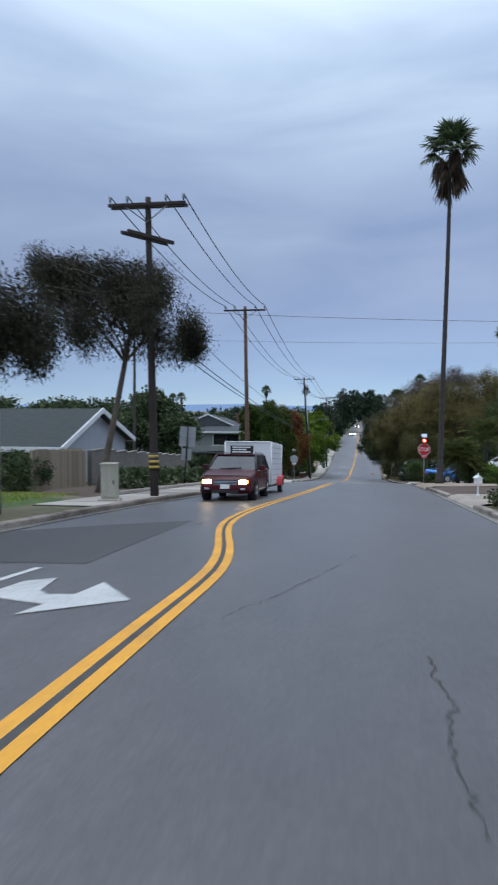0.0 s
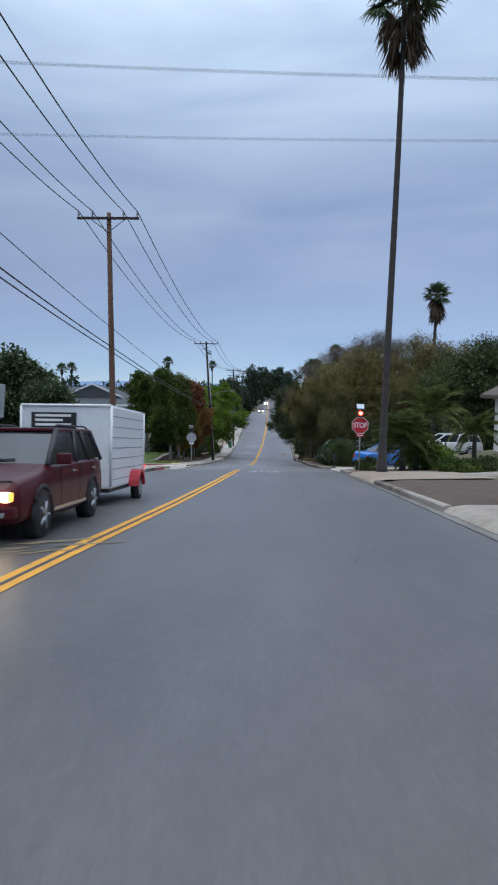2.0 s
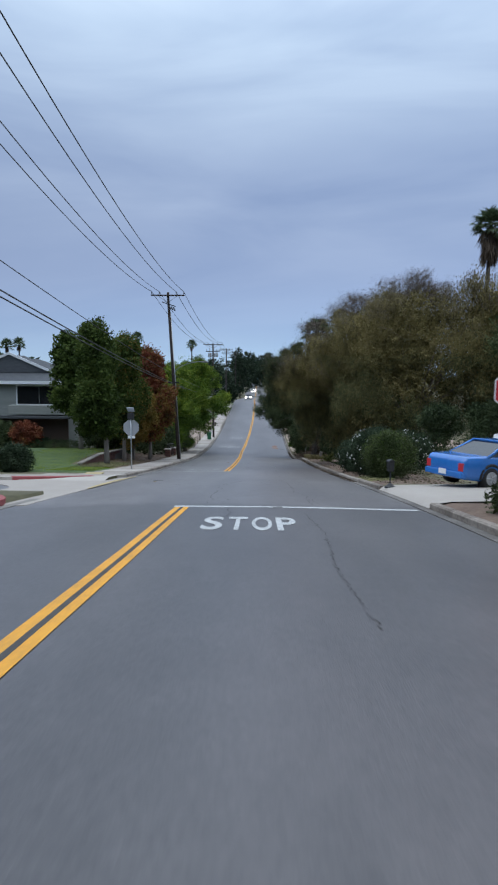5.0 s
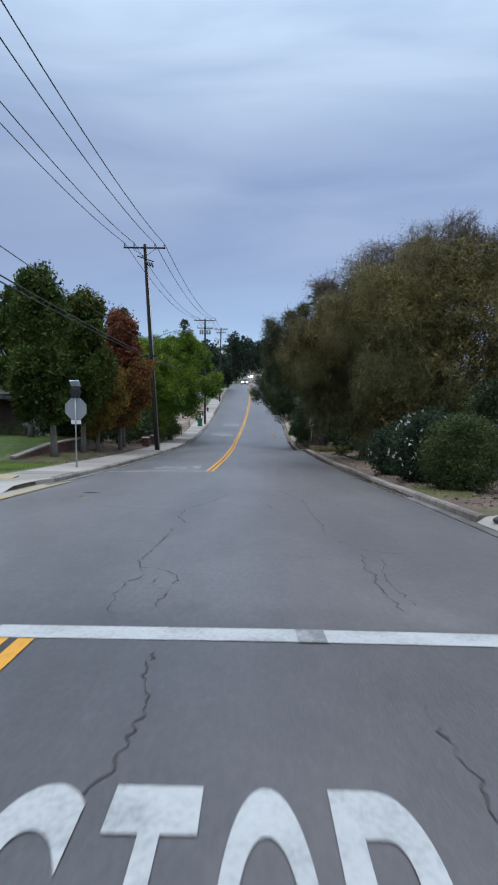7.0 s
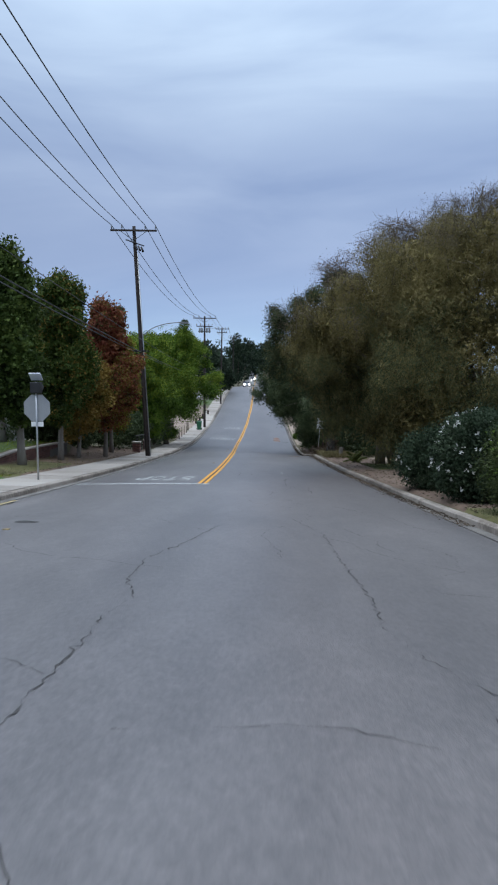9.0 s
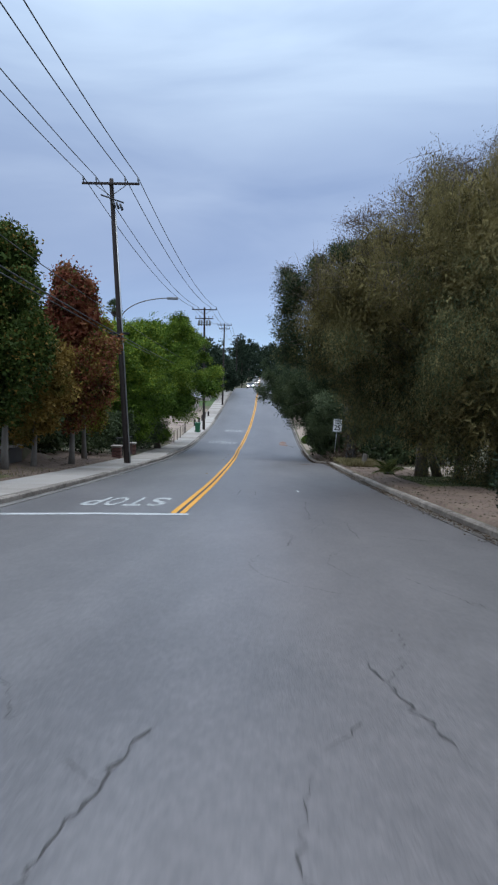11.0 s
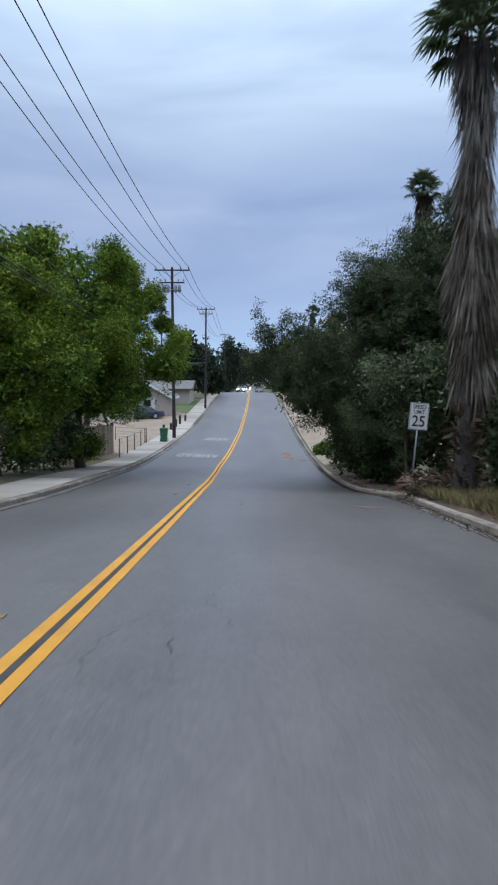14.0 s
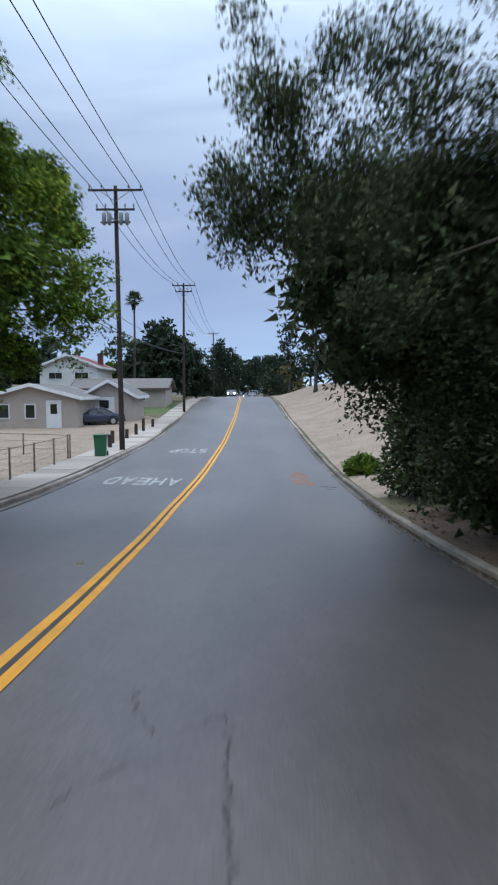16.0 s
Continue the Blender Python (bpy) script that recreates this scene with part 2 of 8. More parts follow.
M["concrete"] = material("concrete", [(0.24, 0.21, 0.18), (0.34, 0.30, 0.262), (0.41, 0.37, 0.325)], 1.4, 0.85, bump=0.2, bump_scale=40, obj_random=True, streak=0.35)
M["tan_concrete"] = material("tan_concrete", [(0.19, 0.155, 0.125), (0.28, 0.235, 0.19), (0.35, 0.30, 0.25)], 1.4, 0.85, bump=0.25, bump_scale=40, streak=0.4)
M["kerb_concrete"] = material("kerb_concrete", [(0.11, 0.088, 0.07), (0.215, 0.18, 0.148), (0.34, 0.295, 0.25)], 1.3, 0.88, bump=0.35, bump_scale=30, streak=0.9)
M["gutter"] = material("gutter", [(0.085, 0.075, 0.066), (0.14, 0.127, 0.114), (0.20, 0.183, 0.163)], 1.1, 0.85, bump=0.2, bump_scale=40, streak=0.8)
M["red_kerb"] = material("red_kerb", [(0.22, 0.05, 0.05), (0.35, 0.08, 0.08)], 3, 0.7)
M["worn_paint"] = material("worn_paint", [(0.12, 0.115, 0.11), (0.22, 0.215, 0.21), (0.36, 0.355, 0.35)], 5.0, 0.75, fine=34)
M["rubble"] = material("rubble", [(0.10, 0.058, 0.04), (0.18, 0.11, 0.08), (0.28, 0.20, 0.16)], 2.5, 0.9, bump=0.6, bump_scale=12)
M["yellow_faded"] = material("yellow_faded", [(0.30, 0.25, 0.15), (0.40, 0.31, 0.15), (0.44, 0.35, 0.2)], 2.5, 0.8, fine=24)
M["yellow_kerb"] = material("yellow_kerb", [(0.45, 0.30, 0.07), (0.6, 0.4, 0.08)], 3, 0.7)
M["dirt"] = material("dirt", [(0.085, 0.055, 0.04), (0.135, 0.088, 0.062), (0.19, 0.13, 0.092)], 0.9, 0.95, bump=0.6, bump_scale=14)
M["dark_soil"] = material("dark_soil", [(0.06, 0.038, 0.028), (0.11, 0.072, 0.052)], 1.5, 0.95, bump=0.6, bump_scale=18)
M["tan_dirt"] = material("tan_dirt", [(0.19, 0.14, 0.10), (0.27, 0.208, 0.155), (0.335, 0.27, 0.21)], 0.5, 0.95, bump=0.5, bump_scale=9)
M["lawn_dry"] = material("lawn_dry", [(0.07, 0.075, 0.022), (0.11, 0.105, 0.032), (0.15, 0.125, 0.05)], 2.0, 0.9, bump=0.8, bump_scale=50)
M["lawn"] = material("lawn", [(0.03, 0.055, 0.015), (0.06, 0.10, 0.024), (0.095, 0.135, 0.04)], 1.0, 0.9, bump=0.8, bump_scale=50)
M["ground"] = material("ground", [(0.07, 0.06, 0.035), (0.11, 0.10, 0.05), (0.16, 0.13, 0.08)], 0.12, 0.95, bump=0.6, bump_scale=4, fine=2.5)
M["bark"] = material("bark", [(0.06, 0.045, 0.035), (0.12, 0.095, 0.075), (0.18, 0.15, 0.12)], 4, 0.9, bump=0.9, bump_scale=14, stretch=(1, 1, 0.25))
M["bark_pale"] = material("bark_pale", [(0.12, 0.105, 0.09), (0.20, 0.18, 0.155)], 4, 0.9, bump=0.8, bump_scale=14, stretch=(1, 1, 0.3))
M["palm_bark"] = material("palm_bark", [(0.035, 0.030, 0.028), (0.07, 0.06, 0.055)], 3, 0.9, bump=0.9, bump_scale=9, stretch=(0.5, 0.5, 2.5))
M["pole_wood"] = material("pole_wood", [(0.07, 0.038, 0.026), (0.135, 0.072, 0.047), (0.19, 0.11, 0.075)], 3, 0.85, bump=0.5, bump_scale=10, stretch=(1, 1, 0.08))
M["pole_dark"] = material("pole_dark", [(0.022, 0.016, 0.014), (0.046, 0.033, 0.028)], 3, 0.85, bump=0.5, bump_scale=10, stretch=(1, 1, 0.08))


def leafy(name, cols, trans=0.10, tone=0.8, spread=0.36, hang=0.0):
    """Leaves: the tone drifts from clump to clump, and a little from leaf to leaf."""
    m = bpy.data.materials.new(name)
    m.use_nodes = True
    n, l = m.node_tree.nodes, m.node_tree.links
    p = n["Principled BSDF"]
    p.inputs["Roughness"].default_value, p.inputs["Specular IOR Level"].default_value = 0.6, 0.1
    co = n.new("ShaderNodeTexCoord")
    total = None
    for scale, detail, weight in ((0.42, 2.0, 1.25), (1.9, 3.0, 1.35)) + (((3.4, 2.0, hang),) if hang else ()):
        a = n.new("ShaderNodeTexNoise")
        a.inputs["Scale"].default_value, a.inputs["Detail"].default_value = scale, detail
        mp = n.new("ShaderNodeMapping")
        mp.inputs["Scale"].default_value = (1, 1, 0.35 if scale > 3 else 1)
        l.new(co.outputs["Object"], mp.inputs["Vector"])
        l.new(mp.outputs["Vector"], a.inputs["Vector"])
        k = n.new("ShaderNodeMath")
        k.operation = "MULTIPLY_ADD"
        k.inputs[1].default_value = weight
        k.inputs[2].default_value = -0.5 * weight + (0.5 * (1 - spread) if total is None else 0.0)
        l.new(a.outputs["Fac"], k.inputs[0])
        if total is not None:
            ad = n.new("ShaderNodeMath")
            l.new(total, ad.inputs[0])
            l.new(k.outputs[0], ad.inputs[1])
            total = ad.outputs[0]
        else:
            total = k.outputs[0]
    geo = n.new("ShaderNodeNewGeometry")
    leaf = n.new("ShaderNodeMath")
    leaf.operation = "MULTIPLY_ADD"
    leaf.inputs[1].default_value = spread
    l.new(geo.outputs["Random Per Island"], leaf.inputs[0])
    l.new(total, leaf.inputs[2])
    ramp = n.new("ShaderNodeValToRGB")
    els = ramp.color_ramp.elements
    els[0].position, els[0].color = 0.12, (*(v * tone * 0.6 for v in cols[0]), 1)
    els[1].position, els[1].color = 0.88, (*(v * tone for v in cols[-1]), 1)
    for i, c in enumerate(cols[1:-1]):
        els.new(0.12 + 0.76 * (i + 1) / (len(cols) - 1)).color = (*(v * tone for v in c), 1)
    l.new(leaf.outputs[0], ramp.inputs["Fac"])
    l.new(ramp.outputs["Color"], p.inputs["Base Color"])
    t = n.new("ShaderNodeBsdfTranslucent")
    ms = n.new("ShaderNodeMixShader")
    ms.inputs[0].default_value = trans
    l.new(ramp.outputs["Color"], t.inputs["Color"])
    l.new(p.outputs[0], ms.inputs[1])
    l.new(t.outputs[0], ms.inputs[2])
    l.new(ms.outputs[0], n["Material Output"].inputs["Surface"])
    return m


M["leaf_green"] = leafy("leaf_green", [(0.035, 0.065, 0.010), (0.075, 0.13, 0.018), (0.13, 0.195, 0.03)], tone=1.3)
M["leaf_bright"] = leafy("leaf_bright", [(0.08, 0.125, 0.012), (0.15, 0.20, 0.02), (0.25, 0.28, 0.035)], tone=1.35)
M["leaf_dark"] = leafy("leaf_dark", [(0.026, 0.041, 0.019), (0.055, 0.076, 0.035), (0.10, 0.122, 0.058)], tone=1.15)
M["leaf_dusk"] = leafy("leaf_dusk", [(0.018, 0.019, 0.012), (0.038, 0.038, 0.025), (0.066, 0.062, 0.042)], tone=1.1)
M["leaf_maple"] = leafy("leaf_maple", [(0.030, 0.050, 0.012), (0.062, 0.098, 0.022), (0.12, 0.155, 0.035)], tone=0.85)
M["leaf_hedge"] = leafy("leaf_hedge", [(0.034, 0.048, 0.018), (0.066, 0.088, 0.032), (0.11, 0.132, 0.055)], tone=0.9)
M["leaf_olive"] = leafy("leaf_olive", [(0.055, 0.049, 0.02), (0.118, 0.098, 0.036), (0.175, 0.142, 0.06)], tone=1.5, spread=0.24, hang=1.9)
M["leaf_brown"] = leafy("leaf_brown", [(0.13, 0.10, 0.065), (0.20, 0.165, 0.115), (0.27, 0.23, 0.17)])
M["leaf_red"] = leafy("leaf_red", [(0.075, 0.032, 0.018), (0.19, 0.056, 0.033), (0.21, 0.10, 0.04)], tone=1.08)
M["leaf_orange"] = leafy("leaf_orange", [(0.08, 0.095, 0.02), (0.17, 0.105, 0.026), (0.22, 0.15, 0.04)], tone=1.25)
M["leaf_twig"] = leafy("leaf_twig", [(0.10, 0.078, 0.062), (0.155, 0.122, 0.10), (0.21, 0.17, 0.145)])
M["leaf_grey"] = leafy("leaf_grey", [(0.07, 0.10, 0.045), (0.13, 0.168, 0.085), (0.19, 0.226, 0.125)])
M["leaf_rose"] = leafy("leaf_rose", [(0.020, 0.036, 0.018), (0.044, 0.068, 0.036), (0.08, 0.108, 0.062)], tone=0.8)
M["petal"] = leafy("petal", [(0.6, 0.6, 0.56), (0.75, 0.75, 0.7)], tone=1.0)
M["frond"] = leafy("frond", [(0.04, 0.062, 0.03), (0.08, 0.115, 0.055), (0.15, 0.185, 0.105)], tone=0.95, spread=0.5)
M["palm_leaf"] = leafy("palm_leaf", [(0.05, 0.068, 0.02), (0.10, 0.122, 0.035), (0.18, 0.18, 0.07)], tone=1.0)
M["dead_frond"] = leafy("dead_frond", [(0.07, 0.05, 0.035), (0.13, 0.095, 0.065), (0.20, 0.15, 0.11)], 0.1)
M["grey_frond"] = leafy("grey_frond", [(0.075, 0.058, 0.044), (0.17, 0.145, 0.12), (0.30, 0.27, 0.24)], 0.1, tone=1.0, spread=0.5)
M["dry_grass"] = leafy("dry_grass", [(0.16, 0.13, 0.06), (0.25, 0.21, 0.10), (0.30, 0.26, 0.14)], 0.1)
M["steel"] = plain("steel", (0.42, 0.43, 0.44), 0.45, 0.8)
M["wire"] = plain("wire", (0.03, 0.03, 0.032), 0.6)
M["dark_metal"] = plain("dark_metal", (0.03, 0.03, 0.032), 0.5, 0.3)
M["grey_metal"] = plain("grey_metal", (0.20, 0.21, 0.22), 0.55, 0.3)
M["sign_back"] = plain("sign_back", (0.34, 0.35, 0.36), 0.5, 0.4)
M["sign_red"] = plain("sign_red", (0.50, 0.02, 0.025), 0.4)
M["sign_white"] = plain("sign_white", (0.78, 0.78, 0.76), 0.45)
M["black"] = plain("black", (0.015, 0.015, 0.016), 0.5)
M["solar"] = plain("solar", (0.55, 0.6, 0.68), 0.15)
M["red_lens"] = glowing("red_lens", (1.0, 0.035, 0.02), 6.0)
M["headlight"] = glowing("headlight", (1.0, 0.70, 0.36), 16.0)
M["amber"] = glowing("amber", (1.0, 0.38, 0.06), 3.0)
M["far_headlight"] = glowing("far_headlight", (1.0, 0.93, 0.8), 30.0)
M["red_bulb"] = glowing("red_bulb", (1.0, 0.55, 0.4), 9.0)
M["tail_light"] = glowing("tail_light", (1.0, 0.03, 0.03), 1.6)
M["glass"] = glazing("glass", (0.012, 0.014, 0.017), 0.12)
M["window_dark"] = glazing("window_dark", (0.012, 0.013, 0.015), 0.08)
M["rubber"] = plain("rubber", (0.018, 0.018, 0.018), 0.85)
M["chrome"] = plain("chrome", (0.6, 0.6, 0.6), 0.2, 1.0)
M["maroon"] = material("maroon", [(0.05, 0.003, 0.006), (0.075, 0.005, 0.009)], 2, 0.28, spec=0.3)
M["blue_car"] = material("blue_car", [(0.015, 0.13, 0.42), (0.02, 0.16, 0.50)], 2, 0.25, coat=0.6)
M["white_car"] = material("white_car", [(0.62, 0.63, 0.64), (0.72, 0.73, 0.74)], 2, 0.3, coat=0.4)
M["navy_car"] = material("navy_car", [(0.03, 0.04, 0.07), (0.04, 0.05, 0.09)], 2, 0.3, coat=0.4)
M["trailer_white"] = material("trailer_white", [(0.66, 0.67, 0.68), (0.76, 0.77, 0.78)], 1, 0.4)
M["red_plastic"] = plain("red_plastic", (0.45, 0.02, 0.03), 0.4)
M["bin_green"] = plain("bin_green", (0.015, 0.11, 0.05), 0.5)
M["bin_blue"] = plain("bin_blue", (0.02, 0.05, 0.12), 0.5)
M["roof_dark"] = material("roof_dark", [(0.022, 0.027, 0.026), (0.042, 0.048, 0.046)], 2.5, 0.9, bump=0.6, bump_scale=7, stretch=(1, 1, 4))
M["roof_grey"] = material("roof_grey", [(0.05, 0.055, 0.062), (0.085, 0.09, 0.098)], 2.5, 0.9, bump=0.6, bump_scale=7, stretch=(1, 1, 4))
M["roof_brown"] = material("roof_brown", [(0.12, 0.11, 0.105), (0.20, 0.19, 0.18)], 2.5, 0.9, bump=0.6, bump_scale=7, stretch=(1, 1, 4))
M["roof_red"] = material("roof_red", [(0.16, 0.05, 0.045), (0.24, 0.08, 0.07)], 2.5, 0.9, bump=0.6, bump_scale=7)
M["stucco_grey"] = material("stucco_grey", [(0.34, 0.36, 0.40), (0.42, 0.44, 0.48)], 1.5, 0.9, bump=0.3, bump_scale=30)
M["stucco_white"] = material("stucco_white", [(0.58, 0.57, 0.55), (0.68, 0.67, 0.64)], 1.5, 0.9, bump=0.3, bump_scale=30)
M["stucco_beige"] = material("stucco_beige", [(0.34, 0.29, 0.25), (0.42, 0.365, 0.32)], 1.5, 0.9, bump=0.3, bump_scale=30)
M["siding"] = material("siding", [(0.20, 0.21, 0.195), (0.26, 0.27, 0.25)], 1.0, 0.8, stretch=(0.3, 0.3, 3))
M["white_trim"] = plain("white_trim", (0.66, 0.67, 0.68), 0.6)
M["brown_trim"] = plain("brown_trim", (0.09, 0.06, 0.045), 0.7)
M["brick"] = material("brick", [(0.07, 0.032, 0.027), (0.115, 0.052, 0.042), (0.16, 0.078, 0.06)], 6, 0.9, bump=0.4, obj_random=True)
M["mortar"] = plain("mortar", (0.13, 0.12, 0.108), 0.95)
M["fence_wood"] = material("fence_wood", [(0.21, 0.165, 0.115), (0.34, 0.275, 0.20)], 2.5, 0.9, bump=0.4, bump_scale=10, obj_random=True, stretch=(1, 1, 0.2))
M["block_wall"] = material("block_wall", [(0.16, 0.145, 0.125), (0.20, 0.18, 0.157)], 1.5, 0.9, bump=0.4, bump_scale=20, obj_random=True)
M["box_green"] = material("box_green", [(0.30, 0.285, 0.22), (0.44, 0.42, 0.34)], 3.0, 0.65, stretch=(1, 1, 0.3), bump=0.1)
M["mud"] = material("mud", [(0.12, 0.07, 0.05), (0.19, 0.11, 0.08), (0.25, 0.155, 0.115)], 3.0, 0.9, fine=24)
# blue haze of distance, painted into the hills' base colour
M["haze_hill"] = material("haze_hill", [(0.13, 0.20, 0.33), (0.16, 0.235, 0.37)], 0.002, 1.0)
M["far_leaf"] = leafy("far_leaf", [(0.02, 0.038, 0.024), (0.04, 0.062, 0.036), (0.065, 0.088, 0.052)])


# ---- building blocks ----
def mesh_from(name, verts, faces, mat, smooth_shade=False):
    me = bpy.data.meshes.new(name)
    me.from_pydata(verts, [], faces)
    me.materials.append(mat)
    if smooth_shade:
        me.polygons.foreach_set("use_smooth", [True] * len(me.polygons))
    me.update()
    return me


def part(name, bm, mat, parent=None, label="", smooth_shade=False):
    """Links a bmesh as one mesh object under a thing or a part."""
    me = bpy.data.meshes.new(name)
    bm.normal_update()
    bm.to_mesh(me)
    bm.free()
    me.materials.append(mat)
    if smooth_shade:
        me.polygons.foreach_set("use_smooth", [True] * len(me.polygons))
    ob = new(name, me)
    if parent:
        ob.parent = parent
    if label:
        tagged(ob, label)
    return ob


def thing(name, m, label, category, group="", kind=""):
    ob = new(name)
    ob.empty_display_size = 0.2
    ob.matrix_basis = m
    return tagged(ob, label, category, group, kind)


def box(bm, x0, x1, y0, y1, z0, z1, bevel=0.0, m=None):
    r = bmesh.ops.create_cube(bm, size=1)
    vs = r["verts"]
    for v in vs:
        v.co = Vector((x0 + (v.co.x + 0.5) * (x1 - x0), y0 + (v.co.y + 0.5) * (y1 - y0), z0 + (v.co.z + 0.5) * (z1 - z0)))
    if bevel:
        es = list({e for v in vs for e in v.link_edges})
        r = bmesh.ops.bevel(bm, geom=es, offset=bevel, segments=2, affect="EDGES", profile=0.6)
        vs = list({v for f in r["faces"] for v in f.verts} | {v for v in vs if v.is_valid})
    if m is not None:
        for v in vs:
            v.co = m @ v.co
    return vs


def boxed(name, dims, mat, parent=None, bevel=0.0, label="", m=None):
    bm = bmesh.new()
    box(bm, *dims, bevel=bevel, m=m)
    return part(name, bm, mat, parent, label)


def tube(bm, pts, radii, seg=8, cap=True):
    """A round bar along a line of points."""
    rings = []
    pts = [Vector(p) for p in pts]
    for i, p in enumerate(pts):
        d = (pts[min(i + 1, len(pts) - 1)] - pts[max(i - 1, 0)]).normalized()
        side = d.orthogonal().normalized() if abs(d.z) < 0.9 else Vector((1, 0, 0))
        side = (side - d * side.dot(d)).normalized()
        up = d.cross(side)
        r = radii[i] if hasattr(radii, "__len__") else radii
        rings.append([bm.verts.new(p + (side * math.cos(2 * math.pi * k / seg) + up * math.sin(2 * math.pi * k / seg)) * r) for k in range(seg)])
    for a, b in zip(rings, rings[1:]):
        for k in range(seg):
            bm.faces.new((a[k], a[(k + 1) % seg], b[(k + 1) % seg], b[k]))
    if cap:
        bm.faces.new(rings[0][::-1])
        bm.faces.new(rings[-1])


def tubed(name, pts, radii, mat, parent=None, seg=8, label=""):
    bm = bmesh.new()
    tube(bm, pts, radii, seg)
    return part(name, bm, mat, parent, label, True)


def prism(bm, outline, z0, z1, m=None):
    """An outline in the plane, pulled up from z0 to z1."""
    a = [bm.verts.new((x, y, z0)) for x, y in outline]
    b = [bm.verts.new((x, y, z1)) for x, y in outline]
    n = len(outline)
    bm.faces.new(a[::-1])
    bm.faces.new(b)
    for i in range(n):
        bm.faces.new((a[i], a[(i + 1) % n], b[(i + 1) % n], b[i]))
    if m is not None:
        for v in a + b:
            v.co = m @ v.co


def lettering(name, text, mat, parent, m, size, depth=0.004, label=""):
    cu = bpy.data.curves.new(name, "FONT")
    cu.body, cu.size, cu.extrude, cu.align_x, cu.align_y = text, size, depth, "CENTER", "CENTER"
    cu.offset = 0.012 * size
    tmp = bpy.data.objects.new(name, cu)
    me = bpy.data.meshes.new_from_object(tmp)
    bpy.data.objects.remove(tmp)
    me.materials.clear()
    me.materials.append(mat)
    ob = new(name, me)
    ob.parent = parent
    ob.matrix_basis = m
    return tagged(ob, label) if label else ob


def strip(bm, y0, y1, left, right, top, thick, step=2.0):
    """A slab that follows the road from y0 to y1; left, right and top are functions of y."""
    n = max(1, int(math.ceil((y1 - y0) / step)))
    rows = []
    for i in range(n + 1):
        y = y0 + (y1 - y0) * i / n
        a, b, z = left(y), right(y), top(y)
        rows.append([bm.verts.new(c) for c in ((a, y, z - thick), (b, y, z - thick), (b, y, z), (a, y, z))])
    for r, s in zip(rows, rows[1:]):
        for k in range(4):
            bm.faces.new((r[k], r[(k + 1) % 4], s[(k + 1) % 4], s[k]))
    bm.faces.new(rows[0][::-1])
    bm.faces.new(rows[-1])


def patch(name, outline_fn, mat, label, category, lift=0.03, n=(16, 16)):
    """A thin sheet on the ground: outline_fn(u, v) gives x, y."""
    vs, fs = [], []
    for j in range(n[1] + 1):
        for i in range(n[0] + 1):
            x, y = outline_fn(i / n[0], j / n[1])
            edge = min(i, j, n[0] - i, n[1] - j) == 0
            vs.append((x, y, H(x, y) + (-0.05 if edge else lift + 0.01)))
    for j in range(n[1]):
        for i in range(n[0]):
            a = j * (n[0] + 1) + i
            fs.append((a, a + 1, a + n[0] + 2, a + n[0] + 1))
    ob = new(name, mesh_from(name, vs, fs, mat, True))
    return tagged(ob, label, category, kind="structure")


def leaf_mesh(name, centres, axes, sizes, widths, mat, rng, fine=False):
    """Many small pointed leaves: folded pairs of triangles, or single ones for fine foliage."""
    n = len(centres)
    axes = axes / np.linalg.norm(axes, axis=1, keepdims=True)
    side = np.cross(axes, rng.normal(size=(n, 3)))
    side /= np.linalg.norm(side, axis=1, keepdims=True) + 1e-9
    nor = np.cross(axes, side)
    s, w = sizes[:, None], widths[:, None]
    k = 3 if fine else 4
    v = np.empty((n, 4, 3))
    v[:, 0] = centres - (side * w * 0.5 if fine else 0)
    v[:, 1] = centres + axes * s * 0.45 + side * w * 0.5 + nor * w * 0.12
    v[:, 2] = centres + axes * s
    v[:, 3] = centres + axes * s * 0.45 - side * w * 0.5 + nor * w * 0.12
    if fine:
        v[:, 1] = centres + side * w * 0.5
    v = np.ascontiguousarray(v[:, :k])
    me = bpy.data.meshes.new(name)
    me.vertices.add(k * n)
    me.vertices.foreach_set("co", v.reshape(-1))
    me.loops.add(k * n)
    me.loops.foreach_set("vertex_index", np.arange(k * n, dtype=np.int32))
    me.polygons.add(n)
    me.polygons.foreach_set("loop_start", np.arange(0, k * n, k, dtype=np.int32))
    me.update(calc_edges=True)
    me.materials.append(mat)
    return me


